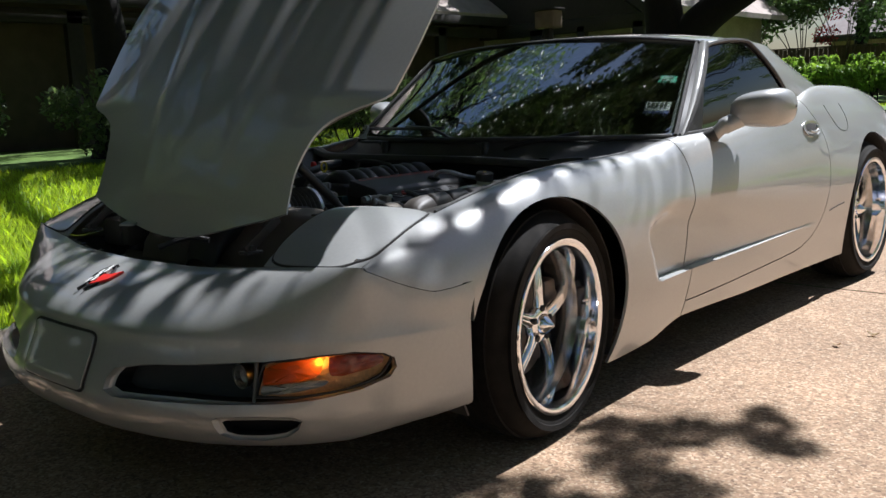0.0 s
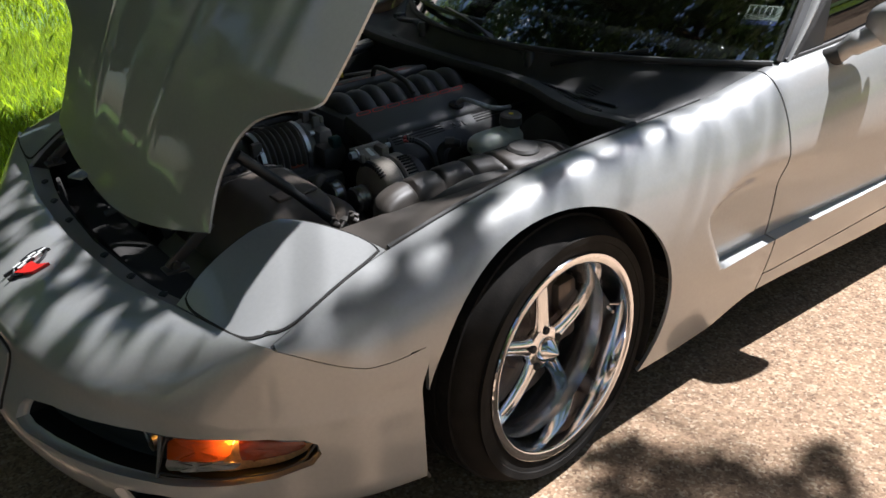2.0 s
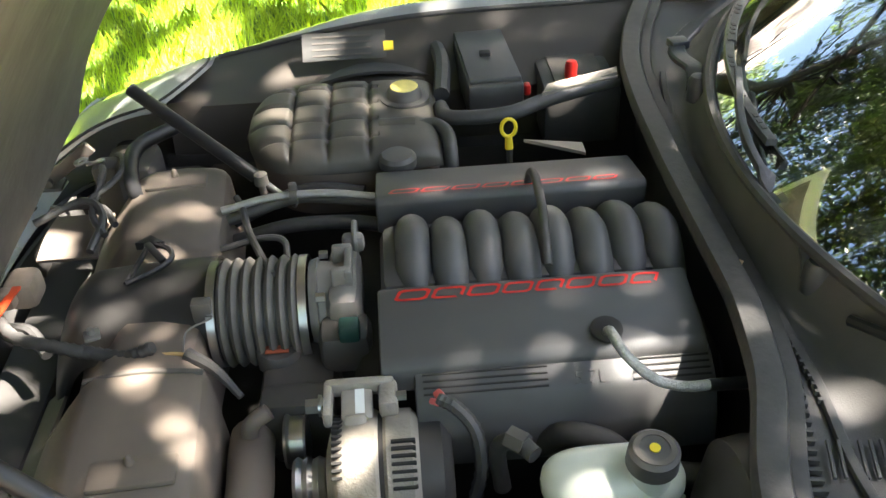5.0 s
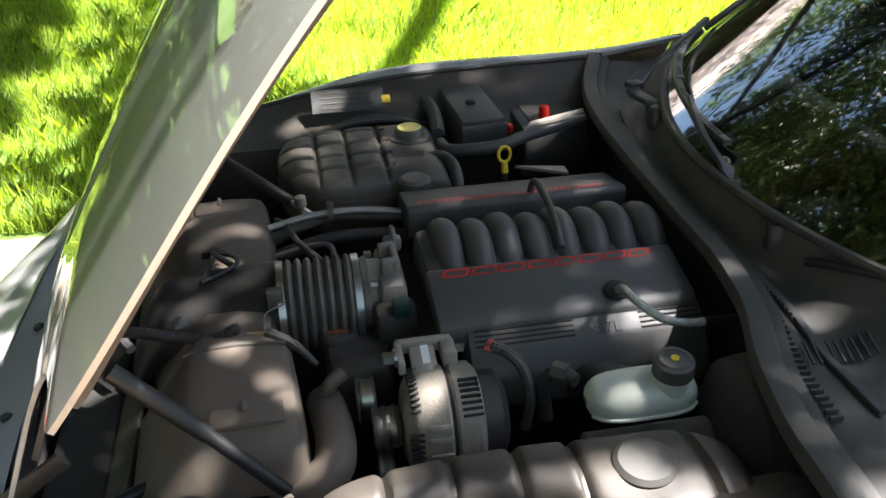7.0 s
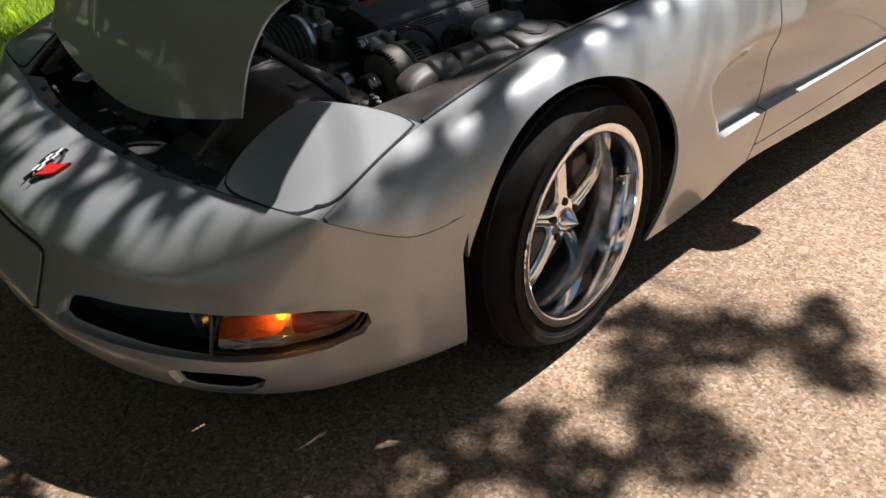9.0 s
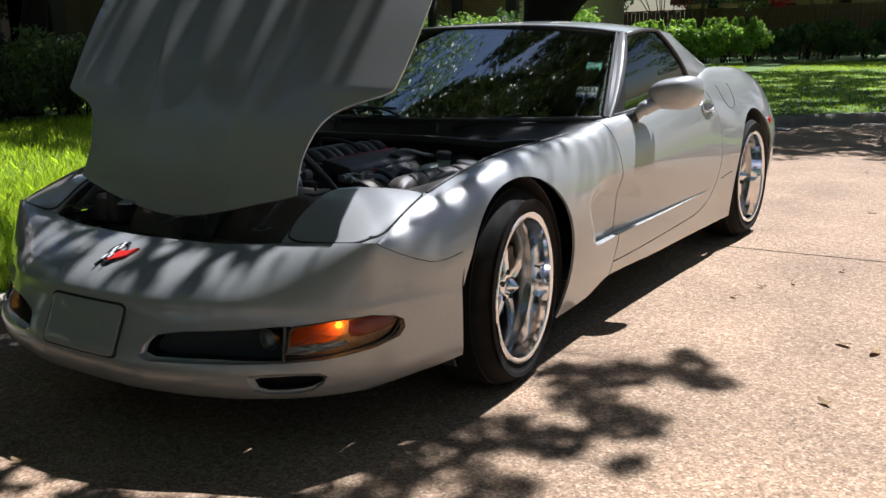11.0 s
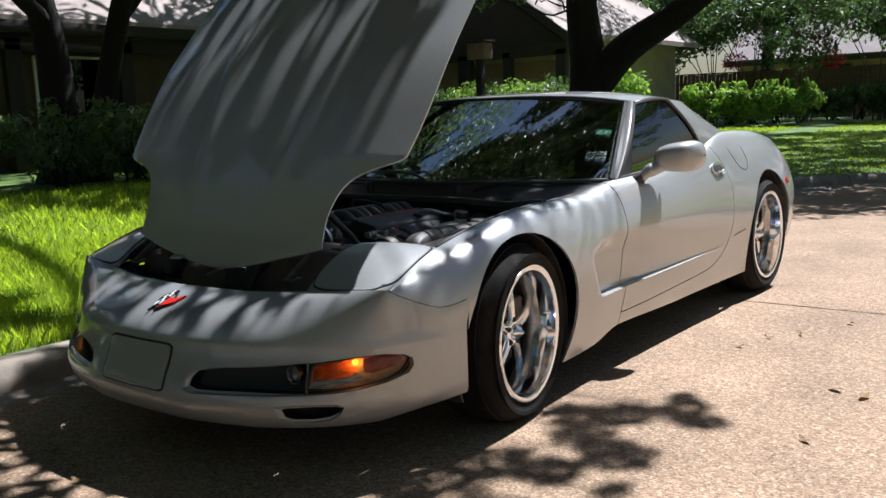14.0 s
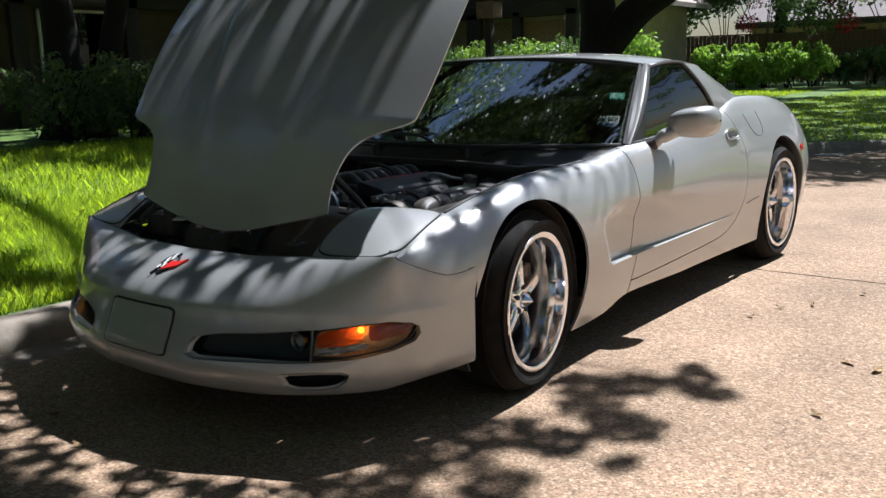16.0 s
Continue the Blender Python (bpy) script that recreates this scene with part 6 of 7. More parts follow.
part("terminal_boot", lathe([(0, 0.03), (0.009, 0.028), (0.012, 0.02), (0.012, -0.01)], 14, Matrix.Translation((-0.551, 0.409, 0.69))), RED, batt)
part("terminal_boot", box((0.02, 0.012, 0.022), (-0.50, 0.315, 0.69), 0.004), RED, batt)
part("bay_brace", tube(arc([(-0.45, 0.145, 0.69), (-0.396, 0.160, 0.695), (-0.385, 0.26, 0.70), (-0.42, 0.34, 0.705), (-0.47, 0.48, 0.712)], 6), 0.014, seg=10), SEAL, car, "black rubber seal along the battery tray")
part("brace_plate", prism([(-0.412, 0.330), (-0.458, 0.478), (-0.500, 0.486), (-0.446, 0.345)], 2, 0.716, 0.724), ALU, car, "pale flat bracket over the tray", smooth=False)
part("brace_bracket", prism([(-0.335, 0.285), (-0.275, 0.385), (-0.31, 0.385)], 2, 0.668, 0.674), mat("pale_card", (0.30, 0.25, 0.20), 0.7, vary=0.2), car, smooth=False)
part("tray_divider", tube(arc([(-0.76, 0.15, 0.69), (-0.62, 0.16, 0.70), (-0.50, 0.15, 0.69)], 4), 0.016, seg=8), SEAL, car)
part("warning_label", sheet(lambda x, y: Vector((x, y, 0.745 + (x + 0.70) * -0.9)), steps(-0.70, -0.655, 2), steps(-0.12, 0.05, 4), 0.001), mat("label_film", (0.05, 0.05, 0.048), 0.4, vary=0.2), car, "grey service label with bars")
part("label_bar", box((0.02, 0.02, 0.002), (-0.672, 0.055, 0.722), 0, pose(0, 0, 0, 0, 42)), YELLOW, car, smooth=False)
for k in range(4):
    part("label_bar", box((0.004, 0.12, 0.002), (-0.692 + 0.01 * k, -0.04, 0.7395 - 0.009 * k), 0, pose(0, 0, 0, 0, 42)), DUSTY, car, smooth=False)

# ---- ground ----
def pebbled(name):
    """Exposed-aggregate paving: pebbles of many tans in a darker matrix, with worn patches."""
    m = bpy.data.materials.new(name)
    m.use_nodes = True
    n, l = m.node_tree.nodes, m.node_tree.links
    b = n["Principled BSDF"]
    b.inputs["Roughness"].default_value = 0.9
    co = n.new("ShaderNodeTexCoord")
    cell, edge = n.new("ShaderNodeTexVoronoi"), n.new("ShaderNodeTexVoronoi")
    edge.feature = "DISTANCE_TO_EDGE"
    for t in (cell, edge):
        t.inputs["Scale"].default_value = 135
        l.new(co.outputs["Object"], t.inputs["Vector"])
    pick, ramp = n.new("ShaderNodeSeparateColor"), n.new("ShaderNodeValToRGB")
    l.new(cell.outputs["Color"], pick.inputs[0]), l.new(pick.outputs[0], ramp.inputs[0])
    tones = ((0.0, (0.22, 0.142, 0.09)), (0.14, (0.315, 0.21, 0.133)), (0.4, (0.40, 0.275, 0.17)), (0.62, (0.46, 0.315, 0.21)), (0.82, (0.53, 0.385, 0.25)), (0.97, (0.62, 0.50, 0.36)))
    for i, (p, c) in enumerate(tones):
        e = ramp.color_ramp.elements[i] if i < 2 else ramp.color_ramp.elements.new(p)
        e.position, e.color = p, (c[0] * 0.87, c[1] * 0.83, c[2] * 0.79, 1)
    worn, fine, add, rng_ = n.new("ShaderNodeTexNoise"), n.new("ShaderNodeTexNoise"), n.new("ShaderNodeMath"), n.new("ShaderNodeMapRange")
    worn.inputs["Scale"].default_value, fine.inputs["Scale"].default_value = 1.7, 34
    for t in (worn, fine):
        t.inputs["Detail"].default_value = 6
        l.new(co.outputs["Object"], t.inputs["Vector"])
    l.new(worn.outputs[0], add.inputs[0]), l.new(fine.outputs[0], add.inputs[1])
    rng_.inputs[1].default_value, rng_.inputs[2].default_value, rng_.inputs[3].default_value, rng_.inputs[4].default_value = 0.7, 1.3, 0.52, 1.02
    l.new(add.outputs[0], rng_.inputs[0])
    gap = n.new("ShaderNodeMapRange")
    gap.inputs[2].default_value, gap.inputs[3].default_value = 0.16, 0.85
    l.new(edge.outputs["Distance"], gap.inputs[0])
    both, hs = n.new("ShaderNodeMath"), n.new("ShaderNodeHueSaturation")
    both.operation = "MULTIPLY"
    l.new(rng_.outputs[0], both.inputs[0]), l.new(gap.outputs[0], both.inputs[1])
    l.new(ramp.outputs[0], hs.inputs["Color"]), l.new(both.outputs[0], hs.inputs["Value"]), l.new(hs.outputs[0], b.inputs["Base Color"])
    bp = n.new("ShaderNodeBump")
    bp.inputs["Strength"].default_value, bp.inputs["Distance"].default_value = 0.6, 0.003
    l.new(gap.outputs[0], bp.inputs["Height"]), l.new(bp.outputs[0], b.inputs["Normal"])
    return m


ASPHALT = pebbled("pebbled_road")
CONCRETE = mat("kerb_concrete", (0.22, 0.185, 0.145), 0.9, vary=0.35, scale=12, bump=0.5, bump_scale=90)
GRASS = mat("lawn_soil", (0.08, 0.14, 0.018), 0.9, vary=0.5, scale=8, bump=0.5)
LAWN_X, BEND_Y, BEND_R = -1.33, 10.6, 3.0


def lawn_z(d):
    return 0.12 + 0.33 * min(1, max(0, d) / 26)


def kerb_line(s):
    """The lawn's edge: along the street, then round the bend."""
    if s < BEND_Y - BEND_R:
        return Vector((LAWN_X, s, 0))
    a = (s - (BEND_Y - BEND_R)) / BEND_R
    if a < math.pi / 2:
        return Vector((LAWN_X + BEND_R * (1 - math.cos(a)), BEND_Y - BEND_R + BEND_R * math.sin(a), 0))
    return Vector((LAWN_X + BEND_R + (a - math.pi / 2) * BEND_R, BEND_Y, 0))


def kerb_out(s):
    d = (kerb_line(s + 0.01) - kerb_line(s - 0.01)).normalized()
    return Vector((d.y, -d.x, 0))


def inland(x, y):
    """How far a spot lies behind the kerb; below 0 on the road."""
    cx, cy = LAWN_X + BEND_R, BEND_Y - BEND_R
    if y < cy:
        return LAWN_X - x
    if x > cx:
        return y - BEND_Y
    return math.hypot(x - cx, y - cy) - BEND_R


ks = steps(-30, 7.6, 60) + steps(7.7, 12.3, 24) + steps(12.6, 60, 40)
bm = sheet(lambda s, v: kerb_line(s) - kerb_out(s) * (v ** 2 * 300) + Vector((0, 0, lawn_z(v ** 2 * 300))), ks, [0, 0.03, 0.06, 0.1, 0.15, 0.2, 0.3, 0.5, 1])
tagged(part("lawn", bm, GRASS), "bright green mown lawn, its edge overgrown at the kerb", "lawn", kind="structure")
prof = [(0.0, 0.10), (0.0, 0.12), (0.05, 0.13), (0.13, 0.125), (0.165, 0.10), (0.19, 0.05), (0.205, 0.012), (0.24, 0.006), (0.5, -0.006)]
kerb = new("kerb")
tagged(kerb, "worn stained concrete kerb between lawn and road", "kerb", kind="structure")
s0 = -14.0
while s0 < 26:
    part("kerb_stone", sheet(lambda s, v: kerb_line(s) + kerb_out(s) * prof[int(v)][0] + Vector((0, 0, prof[int(v)][1])), steps(s0, s0 + 2.985, 16), list(range(len(prof)))), CONCRETE, kerb)
    s0 += 3.0
bm = sheet(lambda x, y: Vector((x, y, 0.0)), [-1.35, 0, 2, 4, 8, 40, 300], [-300, -40, -8, -3, 0, 2.342])
tagged(part("road", bm, ASPHALT), "tan pebble-finish road in sun and leaf shade", "road", kind="structure")
bm = sheet(lambda x, y: Vector((x, y, 0.0)), [-1.35, 0, 2, 4, 8, 40, 300], [2.358, 5, 8, 10.9])
tagged(part("road", bm, ASPHALT), "tan pebble-finish road beyond a tarred joint", "road", kind="structure")
tagged(part("road_joint", box((40, 0.016, 0.02), (18, 2.35, -0.013), 0), DARK), "dark tar-filled joint across the road", "joint", kind="structure")
bm = sheet(lambda x, y: Vector((x, y, -0.03)), [-900, -40, 40, 900], [-900, -40, 40, 900])
tagged(part("ground", bm, GRASS), "grassy ground running off to the horizon", "ground", kind="structure")
# storm drain in the kerb of the bend
drain = thing("storm_drain", "pale slotted storm drain grate in the gutter", "drain", at=(0, 0, 0))
dc = kerb_line(9.3) + kerb_out(9.3) * 0.42
for i in range(5):
    part("grate_bar", box((0.03, 0.22, 0.015), dc + Vector((-0.12 + 0.06 * i, 0, 0.0)), 0.004), mat("pale_iron", (0.3, 0.3, 0.3), 0.6, vary=0.2) if i == 0 else bpy.data.materials["pale_iron"], drain)
part("grate_pit", box((0.36, 0.28, 0.012), dc + Vector((0, 0, -0.004)), 0), DARK, drain)


# ---- leaves and blades ----
def scatter(name, corners, material, label, category, kind="", parent=None):
    """Joins many small flat pieces, given as corner arrays (n, k, 3), into one mesh."""
    n, k = corners.shape[:2]
    me = bpy.data.meshes.new(name)
    me.vertices.add(n * k)
    me.vertices.foreach_set("co", corners.reshape(-1).astype(np.float32))
    me.loops.add(n * k)
    me.loops.foreach_set("vertex_index", np.arange(n * k, dtype=np.int32))
    me.polygons.add(n)
    me.polygons.foreach_set("loop_start", np.arange(0, n * k, k, dtype=np.int32))
    me.materials.append(material)
    me.update()
    me.validate()
    ob = new(name, me)
    if parent:
        ob.parent = parent
        if label:
            tagged(ob, label, kind=kind)
    else:
        tagged(ob, label, category, kind=kind)
    return ob


def leaf_mat(name, color, color2, through=0.35):
    """Leaf: sun shines partly through it."""
    m = mat(name, color, 0.55, color2=color2, scale=3, island=0.35)
    n, l = m.node_tree.nodes, m.node_tree.links
    b, out = n["Principled BSDF"], n["Material Output"]
    tr, mx = n.new("ShaderNodeBsdfTranslucent"), n.new("ShaderNodeMixShader")
    src = b.inputs["Base Color"].links[0].from_socket
    gain = n.new("ShaderNodeHueSaturation")
    gain.inputs["Value"].default_value, gain.inputs["Saturation"].default_value = 1.6, 1.15
    l.new(src, gain.inputs["Color"]), l.new(gain.outputs[0], tr.inputs[0])
    mx.inputs[0].default_value = through
    l.new(b.outputs[0], mx.inputs[1]), l.new(tr.outputs[0], mx.inputs[2]), l.new(mx.outputs[0], out.inputs[0])
    return m


BLADE = leaf_mat("grass_blade", (0.42, 0.51, 0.075), (0.25, 0.34, 0.05), 0.5)
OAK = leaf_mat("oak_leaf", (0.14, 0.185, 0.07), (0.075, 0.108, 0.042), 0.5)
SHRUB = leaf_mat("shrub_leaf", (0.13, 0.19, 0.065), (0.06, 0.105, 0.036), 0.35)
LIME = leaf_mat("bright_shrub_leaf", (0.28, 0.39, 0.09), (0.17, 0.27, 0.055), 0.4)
# darker copies of the oak leaf: the crowns' shade is put into the colour
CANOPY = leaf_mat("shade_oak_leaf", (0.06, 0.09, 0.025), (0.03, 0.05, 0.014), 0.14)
DIMLEAF = leaf_mat("dimmed_oak_leaf", (0.10, 0.145, 0.05), (0.05, 0.08, 0.03), 0.4)
BLOOM = leaf_mat("red_bloom", (0.55, 0.05, 0.06), (0.35, 0.03, 0.04), 0.3)
# bark taken near black: the shade on the trunks is put into the colour
BARK = mat("shaded_oak_bark", (0.016, 0.013, 0.0105), 0.95, color2=(0.006, 0.005, 0.004), scale=14, bump=1.0, bump_scale=22)
rng = np.random.default_rng(7)


def blades(n, x0, x1, y0, y1, h, w):
    """Bent blades of grass over a stretch of lawn."""
    xy = np.stack([rng.uniform(x0, x1, n), rng.uniform(y0, y1, n)], 1)
    d = np.array([inland(x, y) for x, y in xy])
    keep = d > 0.02
    xy, d = xy[keep], d[keep]
    n = len(xy)
    z = 0.12 + 0.33 * np.minimum(1, d / 26)
    a = rng.uniform(0, 2 * math.pi, n)
    hh = h * rng.uniform(0.45, 1.25, n)
    ww = w * rng.uniform(0.6, 1.3, n)
    lean = rng.uniform(0.1, 0.75, n) * hh
    t = rng.uniform(0, 2 * math.pi, n)
    base = np.stack([xy[:, 0], xy[:, 1], z - 0.01], 1)
    side_v = np.stack([np.cos(a), np.sin(a), 0 * a], 1) * ww[:, None]
    ln = np.stack([np.cos(t), np.sin(t), 0 * t], 1)
    mid = base + ln * (lean * 0.35)[:, None] + np.stack([0 * a, 0 * a, hh * 0.6], 1)
    tip = base + ln * lean[:, None] + np.stack([0 * a, 0 * a, hh], 1)
    return np.stack([base - side_v, base + side_v, mid + side_v * 0.8, tip, mid - side_v * 0.8], 1)


scatter("grass", np.concatenate([blades(120000, -4.2, -1.3, -2.2, 6.5, 0.088, 0.0021), blades(60000, -9, -4.0, -2, 12, 0.10, 0.005), blades(12000, -1.42, -1.32, -2.5, 9, 0.09, 0.003)]), BLADE, "dense long blades of sunlit lawn grass", "grass", "stuff")
scatter("grass", np.concatenate([blades(40000, -14, -5, 6, 24, 0.07, 0.008), blades(75000, -4, 14, 9, 27, 0.05, 0.007)]), BLADE, "mown lawn grass beyond the bend", "grass", "stuff")


def leaf_cloud(centres, radii, n, size, flat=0.8, hollow=0.35):
    """Leaves of about that size scattered through a set of clumps."""
    centres, radii = np.array(centres, float), np.array(radii, float)
    k = rng.choice(len(centres), n, p=radii ** 2 / (radii ** 2).sum())
    v = rng.normal(size=(n, 3))
    v /= np.linalg.norm(v, axis=1)[:, None]
    p = centres[k] + v * (radii[k] * rng.uniform(hollow, 1, n) ** 0.6)[:, None] * np.array([1, 1, flat])
    return leaves_at(p, size)


def leaves_at(p, size):
    n = len(p)
    a = rng.normal(size=(n, 3))
    a /= np.linalg.norm(a, axis=1)[:, None]
    b = np.cross(a, rng.normal(size=(n, 3)))
    b /= np.linalg.norm(b, axis=1)[:, None]
    s = size * rng.uniform(0.6, 1.4, n)[:, None]
    return np.stack([p - a * s, p + b * s * 0.42 + a * s * 0.1, p + a * s, p - b * s * 0.42 + a * s * 0.1], 1)


def limb(start, end, r0, r1, wobble=0.25, n=9):
    s, e = Vector(start), Vector(end)
    pts = [s.lerp(e, i / n) + Vector(rng.normal(size=3)) * wobble * (e - s).length * 0.12 * (1 if 0 < i < n else 0) for i in range(n + 1)]
    return pts, [r0 + (r1 - r0) * (i / n) ** 0.8 for i in range(n + 1)]


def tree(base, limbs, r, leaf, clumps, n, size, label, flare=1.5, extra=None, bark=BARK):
    """A tree: a tapered trunk, limbs that fork from it, twigs, and a ragged crown."""
    t = thing("tree", label, "tree", at=(0, 0, 0))
    bm = bmesh.new()
    b = Vector(base)
    for i, (path, r0, r1) in enumerate(limbs):
        pts = arc([Vector(p) for p in path], 6)
        tube(pts, [(r0 + (r1 - r0) * k / (len(pts) - 1)) * (1 + (flare - 1) * max(0, 1 - k / 3) * (i == 0)) for k in range(len(pts))], bm, seg=12)
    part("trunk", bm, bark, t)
    bm = bmesh.new()
    for c, rad in clumps:
        path = min((q for l in limbs for q in l[0][1:]), key=lambda q: (Vector(q) - Vector(c)).length)
        pts, rs = limb(path, c, 0.10 * min(0.9, rad * 0.6) + 0.004, 0.006)
        tube(pts, rs, bm, seg=6)
        for _ in range(4):
            e = Vector(c) + Vector(rng.normal(size=3)).normalized() * rad * 0.8
            pts, rs = limb(c, e, 0.004 + 0.012 * min(1, rad), 0.003, n=4)
            tube(pts, rs, bm, seg=4)
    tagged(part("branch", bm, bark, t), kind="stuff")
    crown = leaf_cloud([c for c, _ in clumps], [q for _, q in clumps], n, size)
    if extra is not None:
        crown = np.concatenate([crown, extra])
    scatter("crown", crown, leaf, "", "", "stuff", parent=t)
    return t

# ---- trees ----
def clumps_in(centre, spread, count, r0, r1, seed):
    g = np.random.default_rng(seed)
    out = []
    for _ in range(count):
        v = g.normal(size=3)
        v /= np.linalg.norm(v)
        p = np.array(centre) + v * np.array(spread) * g.uniform(0.45, 1.0)
        out.append((tuple(p), g.uniform(r0, r1)))
    return out


# the twin oak on the lawn beside the car; one long limb hangs over the street
over = []
g = np.random.default_rng(21)
way = SUN_WAY / SUN_WAY.z


def shade(x, y, z, r):
    """A clump whose shade falls about (x, y) on the road."""
    return ((x + way.x * z, y + way.y * z, z), r)


def roofing(x0, x1, y0, y1, cover, gaps, z0, size=0.05, ragged=0.3, seed=1, r0=0.045, r1=0.115, spots=()):
    """A leafy layer added over a stretch of the street to shade it, with small gaps that let the sun through."""
    g = np.random.default_rng(seed)
    n = int((x1 - x0) * (y1 - y0) * cover / (0.45 * size * size))
    xy = np.stack([g.uniform(x0, x1, n), g.uniform(y0, y1, n)], 1)
    pitch = 1 / math.sqrt(gaps)
    grid = np.array([(x0 + pitch * (i + 0.5 * (j % 2)), y0 + pitch * (j + 0.5)) for i in range(int((x1 - x0) / pitch) + 1) for j in range(int((y1 - y0) / pitch) + 1)])
    holes = grid + g.uniform(-0.3, 0.3, grid.shape) * pitch
    rad = g.uniform(r0, r1, len(holes))
    if spots:
        holes, rad = np.concatenate([holes, np.array(spots)[:, :2]]), np.concatenate([rad, np.array(spots)[:, 2]])
    edge = np.minimum(np.minimum(xy[:, 0] - x0, x1 - xy[:, 0]), np.minimum(xy[:, 1] - y0, y1 - xy[:, 1]))
    keep = edge > ragged * (0.5 + 0.5 * np.sin(xy[:, 0] * 9 + 2 * np.sin(xy[:, 1] * 7)) * np.sin(xy[:, 1] * 8 + seed))
    for h, r in zip(holes, rad):
        keep &= ((xy - h) ** 2).sum(1) > r * r
    xy = xy[keep]
    z = z0 + 0.6 * np.sin(xy[:, 0] * 1.3 + seed) + 0.6 * np.sin(xy[:, 1] * 1.7) + g.uniform(-0.35, 0.35, len(xy))
    return leaves_at(np.stack([xy[:, 0] + way.x * z, xy[:, 1] + way.y * z, z], 1), size)


for _ in range(40):
    over.append(shade(g.uniform(-5.5, 0.4), g.uniform(-6, -1.7), g.uniform(7.2, 8.8), g.uniform(0.2, 0.4)))
for x, y, r in ((1.27, 0.56, 0.07), (1.31, 0.42, 0.11), (1.43, 0.34, 0.08), (1.14, 0.28, 0.12), (1.0, 0.18, 0.12), (1.31, -0.08, 0.13), (1.12, 0.0, 0.12), (1.2, -0.3, 0.11), (1.0, -0.35, 0.15), (0.95, -0.6, 0.16), (1.2, -0.65, 0.12), (1.42, -0.35, 0.06), (1.0, -0.95, 0.17), (1.35, -1.0, 0.12), (1.52, -0.72, 0.09), (0.9, -1.4, 0.2), (1.25, -1.45, 0.14), (1.6, -1.3, 0.12)):
    over.append(shade(x, y, g.uniform(5.0, 5.8), r))
# gaps and spots are set so that sun pools fall on chosen parts
DAPPLED = roofing(-1.2, 0.80, -0.80, -0.46, 4.2, 58, 5.0, 0.04, 0.02, seed=3, r0=0.012, r1=0.034, spots=[(0.19, -0.65, 0.024), (0.24, -0.60, 0.02), (0.0, -0.69, 0.026), (-0.28, -0.67, 0.026), (-0.75, -0.5, 0.05)])
NOSE = np.concatenate([roofing(-1.15, 0.46, -1.36, -0.99, 4.4, 90, 4.4, 0.032, 0.02, seed=41, r0=0.030, r1=0.060, spots=[(-0.05, -1.12, 0.075), (-0.13, -1.09, 0.06)]), roofing(-1.15, 0.46, -1.0, -0.78, 4.4, 42, 4.8, 0.034, 0.02, seed=44, r0=0.03, r1=0.072)])
BAY = roofing(-1.2, 0.50, -0.50, 0.42, 4.6, 55, 5.8, 0.04, 0.02, seed=23, r0=0.008, r1=0.032, spots=[(0.24, -0.38, 0.016), (-0.53, -0.43, 0.035), (-0.55, -0.06, 0.04)])
# layers further up and across the street are unseen, added to block sky light
LEAVES = np.concatenate([roofing(-6.0, 0.95, -7.5, -1.25, 5.5, 2, 7.2, 0.075, seed=1), roofing(-12.0, -5.6, -9.0, -1.4, 3.0, 3, 7.6, 0.09, seed=7), roofing(-6.0, 1.5, -12.0, -7.2, 3.0, 3, 8.0, 0.09, seed=8), roofing(0.8, 8.0, -9.0, -2.3, 3.2, 2, 8.0, 0.08, 0.6, seed=4), BAY, NOSE, roofing(-1.3, 0.95, -1.75, -1.33, 4.8, 10, 6.4, 0.05, 0.1, seed=27, r0=0.035, r1=0.075), roofing(-4.5, -1.12, -1.36, -0.74, 4.0, 27, 5.4, 0.045, seed=2, r0=0.04, r1=0.085), roofing(-2.7, -1.1, -0.85, -0.1, 3.4, 7, 6.0, 0.05, seed=6), DAPPLED[DAPPLED[:, 0, 0] - way.x * DAPPLED[:, 0, 2] < 0.40], roofing(0.49, 0.80, -0.60, -0.02, 5.0, 105, 5.0, 0.032, 0.02, seed=12, r0=0.024, r1=0.050), roofing(0.48, 0.63, -0.05, 0.42, 5.0, 30, 5.6, 0.04, 0.02, seed=13, r0=0.01, r1=0.03), roofing(0.725, 0.95, -1.02, -0.55, 4.4, 85, 5.0, 0.034, 0.02, seed=33, r0=0.026, r1=0.052), roofing(0.45, 0.86, -1.36, -1.03, 4.4, 85, 4.6, 0.034, 0.02, seed=35, r0=0.026, r1=0.052), roofing(-9.5, -4.5, 2.3, 6.5, 3.6, 5, 6.2, 0.09, 0.4, seed=51, r0=0.06, r1=0.17)])
high = [shade(g.uniform(-17, -8.6), g.uniform(-6, 22), g.uniform(8, 13.5), g.uniform(0.8, 1.4)) for _ in range(120)] + [((g.uniform(-12.5, -8.3), g.uniform(-6, 6), g.uniform(4.2, 8)), g.uniform(0.5, 0.9)) for _ in range(50)] + [shade(g.uniform(-10, -6.9), g.uniform(0.0, 6.5), g.uniform(5.5, 8.5), g.uniform(0.5, 0.9)) for _ in range(26)] + [shade(g.uniform(-12.5, -8.4), g.uniform(-0.5, 10), g.uniform(6, 9), g.uniform(0.6, 0.95)) for _ in range(44)]
